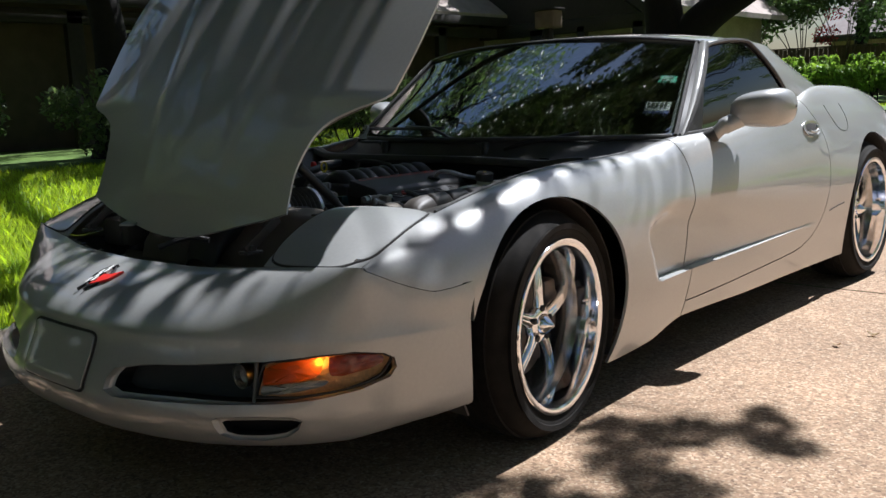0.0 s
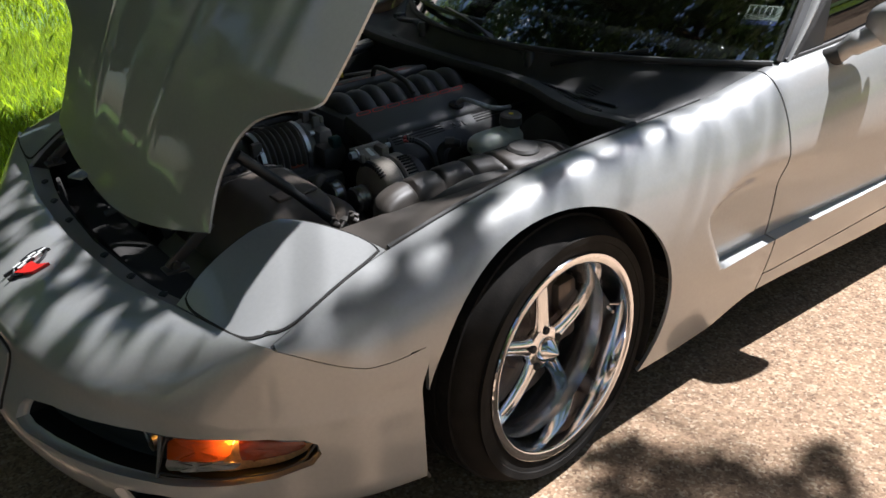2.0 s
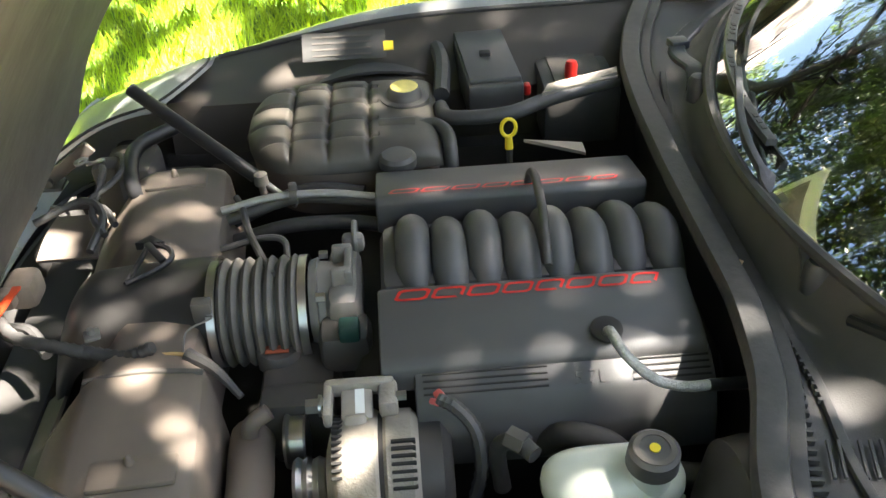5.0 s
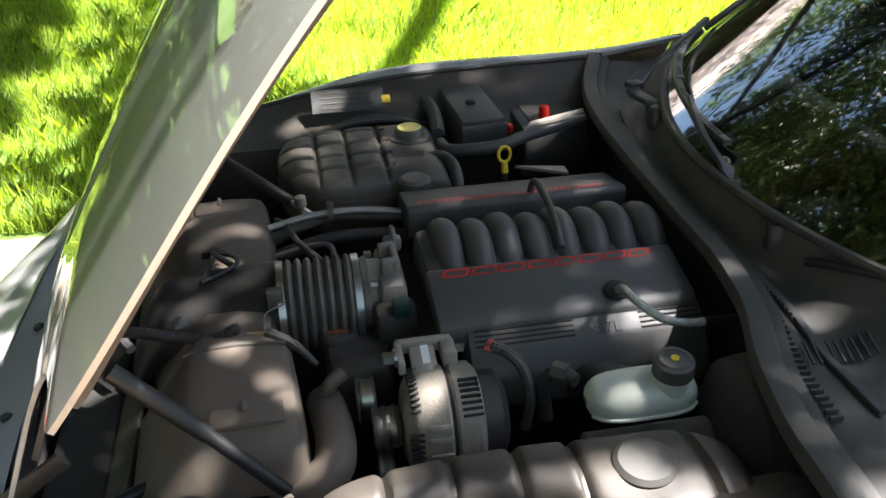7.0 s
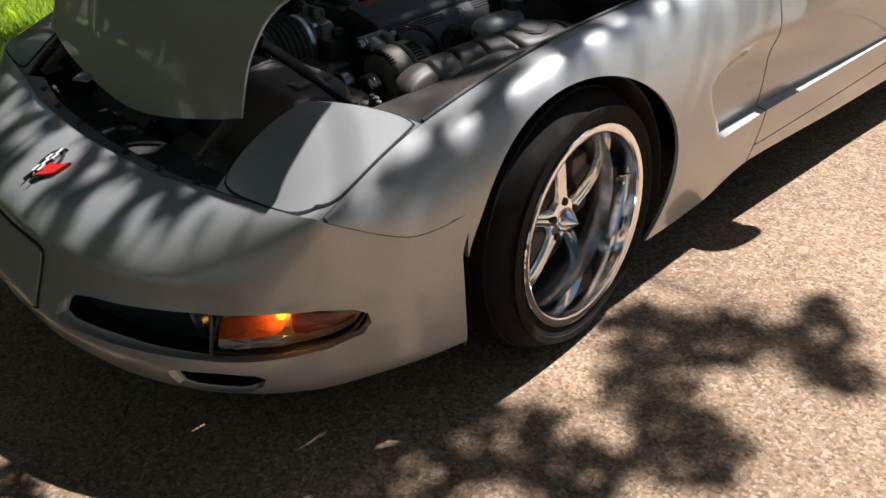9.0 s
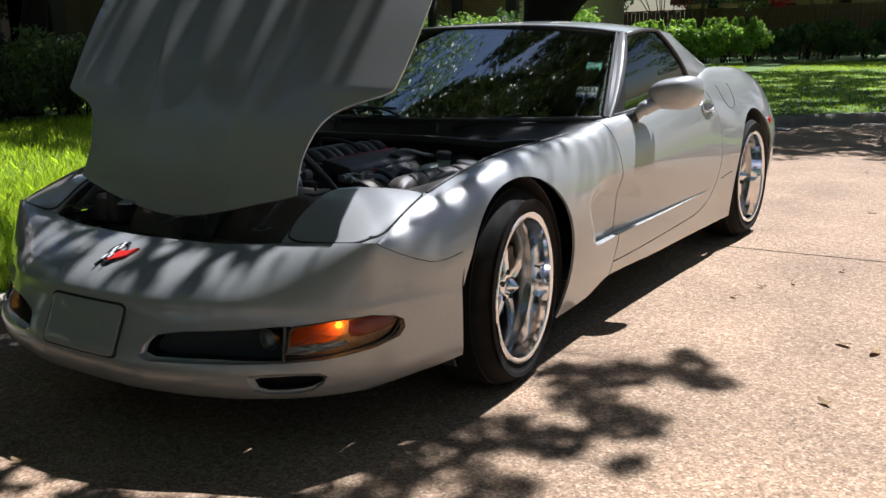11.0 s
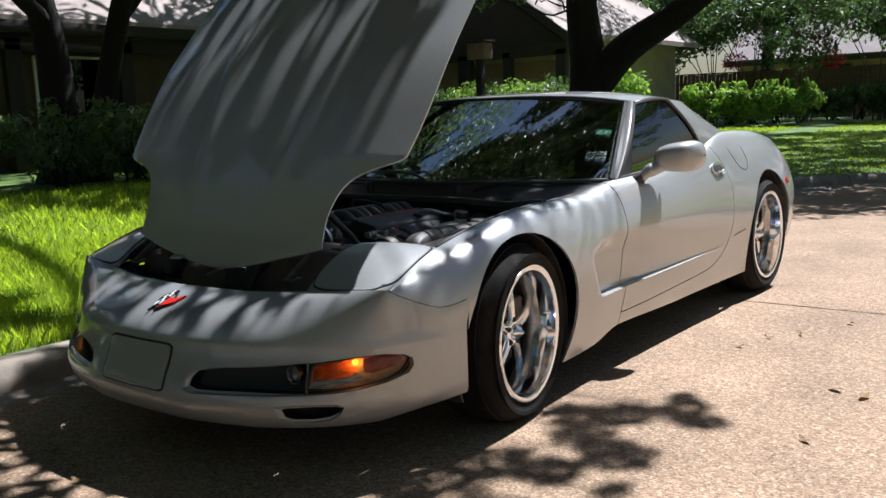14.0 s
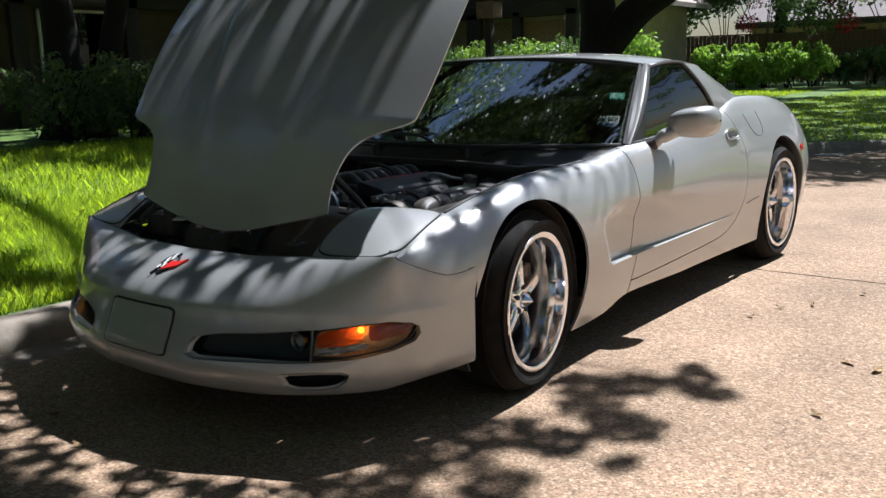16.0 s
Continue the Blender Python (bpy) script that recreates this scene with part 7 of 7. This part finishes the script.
oak_limbs = [([(-10.65, 5.0, 0.1), (-10.6, 5.0, 1.2), (-10.55, 4.9, 2.4), (-10.3, 4.4, 4.0), (-9.6, 3.2, 6.0)], 0.34, 0.13), ([(-10.4, 5.4, 0.1), (-10.25, 5.5, 1.2), (-9.8, 5.6, 2.6), (-7.6, 5.0, 4.6), (-5.0, 4.6, 5.6), (-2.5, 4.4, 6.4), (-0.4, 3.8, 6.8)], 0.22, 0.04), ([(-7.6, 5.0, 4.6), (-5.6, 3.0, 5.9), (-4.0, 1.6, 6.6), (-1.6, 0.8, 7.0), (0.2, 0.6, 6.8)], 0.12, 0.03), ([(-10.5, 4.9, 2.6), (-8.6, 1.6, 4.4), (-7.0, -1.2, 5.4)], 0.13, 0.04), ([(-9.9, 5.6, 2.6), (-8.6, 7.0, 4.8), (-7.4, 8.6, 5.8)], 0.13, 0.04)]
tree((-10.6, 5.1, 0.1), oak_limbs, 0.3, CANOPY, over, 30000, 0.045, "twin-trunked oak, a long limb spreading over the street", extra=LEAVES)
tree((-9.5, 0.0, 0.1), [([(-9.6, -0.3, 0.1), (-9.6, -0.2, 1.5), (-9.4, -0.2, 3.0), (-9.0, -0.5, 5.0), (-9.2, 2.0, 8.0), (-10.5, 6.0, 10.5), (-12, 14, 11.5)], 0.24, 0.06)], 0.3, DIMLEAF, high, 32000, 0.12, "dark oak in deep shade on the lawn")
# dense unseen oaks added along the lawn up the street, to darken the bonnet's reflection
for i, (x, y) in enumerate(((-13.5, -3.2), (-13.0, -7.6), (-13.8, -12.0), (-12.0, -16.5))):
    tree((x, y, 0.1), [([(x, y, 0.1), (x, y + 0.1, 1.6), (x + 0.2, y, 3.4), (x + 0.4, y + 0.2, 5.6)], 0.26, 0.07), ([(x, y + 0.1, 1.6), (x + 1.0, y + 0.9, 3.0), (x + 1.6, y + 1.5, 4.0)], 0.13, 0.04)], 0.26, OAK, clumps_in((x, y, 3.4), (2.6, 2.4, 2.9), 44, 0.7, 1.1, 50 + i), 14000, 0.12, "dense dark oak added out of view along the lawn")
# unseen oaks added further up the street: they keep sky light off the car's nose
for x, y, seed in ((-7.5, -14.5, 31), (1.0, -17.0, 32), (8.5, -14.0, 33)):
    tree((x, y, 0.0), [([(x, y, 0.0), (x + 0.1, y, 2.0), (x, y + 0.3, 4.2), (x + 0.3, y + 0.4, 7.0)], 0.34, 0.08), ([(x + 0.1, y, 2.0), (x + 1.5, y + 1.0, 4.0), (x + 2.6, y + 1.6, 5.6)], 0.18, 0.05), ([(x + 0.1, y, 2.2), (x - 1.6, y + 0.6, 4.0), (x - 2.8, y + 1.0, 5.6)], 0.18, 0.05)], 0.34, OAK, clumps_in((x, y + 0.6, 5.6), (4.4, 3.2, 2.8), 46, 0.8, 1.3, seed), 15000, 0.14, "unseen leafy oak added up the road to block sky light")
# the forked oak behind the car
far_shade = [shade(g.uniform(-1.5, 8), g.uniform(6.8, 10.2), g.uniform(5, 7), g.uniform(0.4, 0.8)) for _ in range(44)] + [shade(g.uniform(-4, 8), g.uniform(11, 21), g.uniform(5.5, 8), g.uniform(0.4, 0.7)) for _ in range(64)]
fork = [([(-4.95, 11.4, 0.1), (-4.95, 11.4, 0.9), (-4.95, 11.42, 1.7), (-5.0, 11.3, 2.6), (-5.1, 11.2, 4.2), (-5.6, 10.8, 6.2)], 0.46, 0.15), ([(-4.85, 11.45, 1.5), (-4.3, 11.55, 2.05), (-3.5, 11.6, 2.5), (-2.5, 11.3, 3.0), (-1.0, 10.8, 3.6), (1.5, 10.2, 4.6)], 0.32, 0.07), ([(-3.5, 11.6, 2.5), (-2.9, 12.4, 3.6), (-2.0, 13.2, 5.4)], 0.15, 0.05), ([(-5.05, 11.25, 3.2), (-6.2, 11.8, 4.6), (-7.4, 12.4, 6.0)], 0.18, 0.06)]
tree((-4.95, 11.4, 0.1), fork, 0.5, OAK, clumps_in((-3.6, 12.0, 6.2), (4.6, 3.6, 2.0), 46, 0.7, 1.25, 5) + clumps_in((0.5, 11.0, 4.7), (2.2, 1.6, 0.9), 16, 0.45, 0.8, 6) + far_shade + [((-6.1 + 0.2 * k, 9.9 + 0.1 * (k % 3), 2.95 + 0.3 * ((k * 7) % 4)), 0.3) for k in range(8)], 60000, 0.075, "large dark forked oak on the far lawn", extra=roofing(-6.0, 3.5, 10.4, 21.6, 2.2, 0.7, 7.4, 0.14, 1.0, seed=15, r0=0.2, r1=0.45))


PALE_BARK = mat("myrtle_bark", (0.13, 0.10, 0.08), 0.9, vary=0.4, scale=9, bump=0.4)


# slender many-stemmed myrtles with red bloom
def myrtle(x, y, h, seed, bloom=0):
    g = np.random.default_rng(seed)
    stems, tops = [], []
    for _ in range(7):
        a = g.uniform(0, 2 * math.pi)
        top = (x + math.cos(a) * h * 0.3, y + math.sin(a) * h * 0.3, h * g.uniform(0.75, 1.0))
        stems.append(([(x + 0.12 * math.cos(a), y + 0.12 * math.sin(a), 0.3), (x + 0.3 * math.cos(a), y + 0.3 * math.sin(a), h * 0.4), top], 0.026, 0.01))
        tops.append(top)
    cl = [(tuple(np.array(t) + g.normal(size=3) * 0.5 + (0, 0, 0.4)), g.uniform(0.5, 0.9)) for t in tops for _ in range(3)]
    t = tree((x, y, 0.3), stems, 0.06, SHRUB, cl, 5200, 0.085, "slender many-stemmed myrtle with a few red blooms", flare=1.0, bark=PALE_BARK)
    if bloom:
        scatter("blossom", leaf_cloud([(x + bloom, y - 0.6, h * 0.55), (x + bloom * 0.6, y - 0.4, h * 0.7)], [0.42, 0.3], 420, 0.05), BLOOM, "red blossom", "", "stuff", parent=t)


myrtle(-9.2, 28.3, 4.3, 1)
myrtle(-7.9, 28.4, 4.4, 2, -0.4)
myrtle(-6.1, 28.4, 4.2, 3, 0.9)
myrtle(-4.0, 28.5, 4.4, 4)
myrtle(-1.8, 28.5, 4.2, 5)
myrtle(-11.0, 28.0, 4.4, 6)


def shrub(x, y, z, rx, ry, h, leaf, n, size, label, seed, spikes=False, name="shrub"):
    """A rounded bush of leaves on short stems."""
    g = np.random.default_rng(seed)
    s = thing(name, label, "shrub")
    bm = bmesh.new()
    for _ in range(9):
        e = Vector((x + g.uniform(-rx, rx) * 0.7, y + g.uniform(-ry, ry) * 0.7, z + h * g.uniform(0.5, 0.85)))
        pts, rs = limb((x + g.uniform(-rx, rx) * 0.3, y + g.uniform(-ry, ry) * 0.3, z - 0.03), e, 0.018, 0.006, n=4)
        tube(pts, rs, bm, seg=5)
    part("stem", bm, BARK, s)
    cl = [((x + g.uniform(-rx, rx), y + g.uniform(-ry, ry), z + h * g.uniform(0.25, 0.85)), g.uniform(0.16, 0.3) * min(1.4, h)) for _ in range(int(14 * max(1, rx)))]
    p = leaf_cloud([c for c, _ in cl], [r for _, r in cl], n, size, 1.0, 0.2)
    if spikes:
        k = int(16 * rx)
        tips = [((x + g.uniform(-rx, rx), y + g.uniform(-ry, ry) * 0.6, z + h * 0.9), 0.11) for _ in range(k)]
        cc = [(c[0], c[1], c[2] + 0.1 * j) for c, _ in tips for j in range(3)]
        p = np.concatenate([p, leaf_cloud(cc, [0.10 - 0.02 * (i % 3) for i in range(len(cc))], n // 2, size * 0.8, 1.3, 0.1)])
    scatter("foliage", p, leaf, "", "", "stuff", parent=s)


for i, x in enumerate((-7.95, -7.3, -6.65, -6.0, -5.45)):
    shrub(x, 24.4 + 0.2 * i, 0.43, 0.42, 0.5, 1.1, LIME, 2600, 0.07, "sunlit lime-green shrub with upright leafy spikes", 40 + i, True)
for i, x in enumerate((-5.0, -4.2, -3.4, -2.6, -1.7, -0.8, 0.2, 1.2)):
    shrub(x, 27.2 + 0.1 * i, 0.45, 0.6, 0.5, 0.95 + 0.1 * (i % 3), SHRUB, 2000, 0.07, "dark green shaded border shrub", 60 + i)
shrub(-9.6, 25.6, 0.45, 0.5, 0.4, 0.5, LIME, 900, 0.05, "low yellow-green border plant", 80)
shrub(-8.9, 23.9, 0.42, 0.6, 0.4, 0.4, BLOOM, 900, 0.045, "low red-leaved border plant", 81)
for i in range(7):
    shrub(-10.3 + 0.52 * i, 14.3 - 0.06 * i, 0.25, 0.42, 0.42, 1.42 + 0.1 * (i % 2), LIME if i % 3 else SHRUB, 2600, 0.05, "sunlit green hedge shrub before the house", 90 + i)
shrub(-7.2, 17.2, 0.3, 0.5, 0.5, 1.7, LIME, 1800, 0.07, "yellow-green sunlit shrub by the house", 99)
for i, (x, y) in enumerate(((-9.6, 4.4), (-9.2, 5.4), (-9.9, 6.4), (-10.4, 2.6), (-10.6, 0.8), (-10.8, -0.6), (-10.2, 7.6), (-9.8, 9.0), (-9.9, 10.4), (-10.9, -2.2))):
    shrub(x, y, 0.22, 0.75, 0.7, 1.25, OAK, 2400, 0.055, "dark shaded shrub under the oaks", 110 + i)
# woods beyond; the trees up and across the street are unseen, added to block sky light
for i, (x, y, h) in enumerate(((-13, 30, 8), (-9, 33, 9), (-4.5, 34, 8.5), (0, 33, 9), (5, 32, 9), (10, 30, 9), (-17, 24, 9), (-20, 12, 10), (-20, 4, 10), (-18, -4, 10), (15, 24, 9), (-14, -14, 11), (-8, -17, 11), (-2, -19, 12), (4, -20, 12), (10, -19, 11), (16, -15, 11), (-19, -9, 11), (15, -8, 11), (14, -1, 11), (15, 6, 12), (14, 13, 11), (16, 19, 11), (-23, 21, 13), (-19, 29, 13), (-12, -10, 11), (-7, -10.5, 12), (-2.5, -11, 12), (2, -11, 12), (6.5, -11, 12), (11, -10, 12))):
    tree((x, y, 0.3), [([(x, y, 0.3), (x + 0.1, y, h * 0.3), (x + 0.3, y + 0.2, h * 0.7)], 0.28, 0.12)], 0.3, OAK, clumps_in((x, y, h * 0.68), (3.2, 3.0, h * 0.34), 26, 0.9, 1.5, 200 + i), 8000, 0.13, "tall dark tree of the woods; unseen ones are added to block sky")

# ---- houses ----
BRICK = mat("tan_brick", (0.36, 0.24, 0.16), 0.9, vary=0.25, scale=9, bump=0.3)
MORTAR = mat("mortar", (0.42, 0.36, 0.28), 0.95, vary=0.2, scale=20)
FASCIA = mat("dark_timber", (0.030, 0.024, 0.02), 0.8, vary=0.3, scale=12)
SHINGLE = mat("pale_shingle", (0.34, 0.28, 0.25), 0.9, vary=0.2, scale=5, bump=0.4)
WOOD = mat("fence_wood", (0.20, 0.14, 0.10), 0.85, vary=0.3, scale=6, bump=0.3)
house = thing("house", "low dark timber and brick house with pale gabled roof", "house")
part("house_wall", box((0.2, 18.8, 2.75), (-14.4, 8.8, 1.6), 0), mat("brown_panelling", (0.085, 0.062, 0.045), 0.8, vary=0.3, scale=4, bump=0.3), house, "dark brown timber panelling")
part("house_roof", prism([(-13.3, 2.95), (-13.3, 3.07), (-18.2, 6.6), (-23.0, 3.07), (-23.0, 2.95), (-18.2, 6.46)], 1, -0.8, 18.0), SHINGLE, house, "pale shingle roof", smooth=False)
part("fascia", box((0.05, 18.8, 0.22), (-13.27, 8.6, 2.88), 0.01), FASCIA, house)
part("porch_beam", box((0.16, 18.4, 0.25), (-13.6, 8.6, 2.60), 0.01), FASCIA, house)
for y in (3.2, 5.9, 8.2, 10.6, 13.2, 15.6):
    part("porch_post", box((0.16, 0.30, 2.45), (-13.6, y, 1.48), 0.012), FASCIA, house)
for y in (7.5, 12.0):
    win = part("house_window", box((0.08, 1.6, 1.3), (-14.28, y, 1.75), 0.01), DARK, house, "dark window with pale frame")
    for a, b, c in ((1.7, 0.07, 1.1), (1.7, 0.07, 2.42)):
        part("window_frame", box((0.06, a, b), (-14.25, y, c), 0.006), WHITE, win)
    for dy in (-0.83, 0, 0.83):
        part("window_frame", box((0.06, 0.06, 1.35), (-14.25, y + dy, 1.76), 0.006), WHITE, win)
    part("window_pane", box((0.012, 1.6, 1.28), (-14.225, y, 1.76), 0), TINT, win)
# the wing: its gable looks down the street, its slope and eave run away from it
wall = part("wing_wall", box((6.4, 0.2, 2.9), (-13.0, 18.62, 1.6), 0), MORTAR, house, "tan brick wall under the gable")
part("wing_wall", box((0.2, 7.6, 2.9), (-9.85, 22.5, 1.6), 0), MORTAR, house)
part("gable_face", prism([(-17.6, 2.8), (-9.25, 2.8), (-13.4, 5.86)], 1, 18.0, 18.3), FASCIA, house, "dark timber gable face")
part("wing_roof", prism([(-9.0, 2.86), (-9.0, 3.0), (-13.4, 6.2), (-17.8, 3.0), (-17.8, 2.86), (-13.4, 6.04)], 1, 17.85, 26.5), SHINGLE, house, "pale sunlit shingle slope", smooth=False)
part("barge_board", prism([(-8.97, 2.72), (-8.97, 2.98), (-13.4, 6.16), (-13.4, 5.9)], 1, 17.78, 17.85), FASCIA, house, smooth=False)
part("barge_board", prism([(-17.8, 2.72), (-17.8, 2.98), (-13.4, 6.16), (-13.4, 5.9)], 1, 17.78, 17.85), FASCIA, house, smooth=False)
part("porch_beam", box((8.4, 0.2, 0.34), (-13.3, 18.1, 2.62), 0.012), FASCIA, house)
for x, w in ((-12.35, 0.42), (-10.95, 0.24), (-9.3, 0.3)):
    part("porch_post", box((w, 0.2, 2.4), (x, 18.1, 1.4), 0.012), FASCIA, house)
lamp_post = thing("yard_post", "dark timber yard post with a small box on top", "post")
part("post", box((0.11, 0.11, 1.75), (-5.97, 9.64, 1.05), 0.012), FASCIA, lamp_post)
part("post_box", box((0.34, 0.26, 0.26), (-5.97, 9.64, 2.05), 0.02), WOOD, lamp_post)
part("post_cap", box((0.40, 0.32, 0.04), (-5.97, 9.64, 2.20), 0.01), FASCIA, lamp_post)
utility = thing("utility_box", "low grey-green utility cabinet among the hedge", "cabinet")
part("cabinet_body", box((0.55, 0.5, 0.62), (-6.85, 10.3, 0.5), 0.03), mat("grey_green_paint", (0.16, 0.19, 0.16), 0.6, vary=0.15), utility)
part("cabinet_lid", box((0.6, 0.55, 0.06), (-6.85, 10.3, 0.83), 0.015), bpy.data.materials["grey_green_paint"], utility)
# board fence, and the neighbour's roof beyond it
fence = thing("fence", "weathered brown board fence behind the border", "fence")
bm0 = box((0.138, 0.022, 1.62), (0, 0, 0), 0.004, seg=1)
board_me = bpy.data.meshes.new("fence_board")
bm0.to_mesh(board_me), bm0.free()
board_me.materials.append(WOOD)
for i in range(150):
    ob = new("fence_board", board_me)
    ob.parent = fence
    ob.location = (-12 + 0.145 * i, 29.0 + 0.012 * i * 0.9, 1.27 + 0.012 * math.sin(i * 2.3))
part("fence_rail", box((22, 0.05, 0.09), (-1.2, 29.9, 1.75), 0.01, pose(0, 0, 0, 0, 0, 4.3)), WOOD, fence)
part("fence_cap", box((22, 0.14, 0.04), (-1.2, 29.82, 2.1), 0.01, pose(0, 0, 0, 0, 0, 4.3)), WOOD, fence)
far_house = thing("neighbour_house", "neighbour's brick house with a pale roof, beyond the fence", "house")
part("far_wall", box((22, 0.3, 2.6), (-1, 39.0, 1.5), 0), BRICK, far_house)
part("far_roof", sheet(lambda x, k: Vector((x, 38.2 + 4.2 * k, 2.78 + 1.9 * k)), steps(-12.5, 11, 3), [0, 0.5, 1], 0.12), mat("grey_shingle", (0.20, 0.17, 0.16), 0.9, vary=0.2, scale=5, bump=0.4), far_house)
part("far_fascia", box((23.5, 0.06, 0.2), (-0.75, 38.15, 2.72), 0.01), FASCIA, far_house)
for x in (-8.0, -3.0, 3.5):
    part("far_window", box((1.5, 0.1, 0.5), (x, 38.8, 2.25), 0.01), DARK, far_house)

# ---- dry leaves on the road ----
DRY = mat("dry_leaf", (0.42, 0.30, 0.13), 0.7, color2=(0.28, 0.17, 0.07), scale=30, island=0.3)
g = np.random.default_rng(5)
spots = [(1.769, 0.336), (1.253, 1.589), (1.36, 1.72), (1.5, 2.05), (2.1, 1.1), (1.62, 2.6), (2.3, 2.2)] + [(g.uniform(1.0, 4.5), g.uniform(-1.5, 6)) for _ in range(38)] + [(g.uniform(-1.0, 0.4), g.uniform(-1.9, -1.05)) for _ in range(8)]
for x, y in spots:
    a, s = g.uniform(0, 6.28), g.uniform(0.02, 0.038)
    bm = bmesh.new()
    r1, r2 = [], []
    for k in steps(0, 1, 6):
        w = s * 0.45 * math.sin(min(1, k * 0.92 + 0.06) * math.pi)
        c = Vector((math.cos(a), math.sin(a), 0)) * s * (2 * k - 1)
        n = Vector((-math.sin(a), math.cos(a), 0)) * w
        lift = Vector((0, 0, 0.004 + 0.010 * (2 * k - 1) ** 2))
        r1.append(bm.verts.new(Vector((x, y, 0.002)) + c + n + lift + Vector((0, 0, 0.004))))
        r2.append(bm.verts.new(Vector((x, y, 0.002)) + c - n + lift))
    for i in range(6):
        bm.faces.new((r1[i], r1[i + 1], r2[i + 1], r2[i]))
    bmesh.ops.solidify(bm, geom=list(bm.faces), thickness=0.001)
    tagged(part("fallen_leaf", bm, DRY), "small curled dry leaf lying on the road", "leaf", "fallen leaves")

# ---- bricks of the porch wall ----
bm0 = box((0.195, 0.05, 0.062), (0, 0, 0), 0.004, seg=1)
brick_me = bpy.data.meshes.new("brick")
bm0.to_mesh(brick_me), bm0.free()
brick_me.materials.append(BRICK)
row = 0
while row < 20:
    for i in range(15):
        ob = new("brick", brick_me)
        ob.parent = wall
        ob.location = (-12.35 + 0.208 * i + (0.104 if row % 2 else 0), 18.5, 0.9 + 0.075 * row)
    row += 1
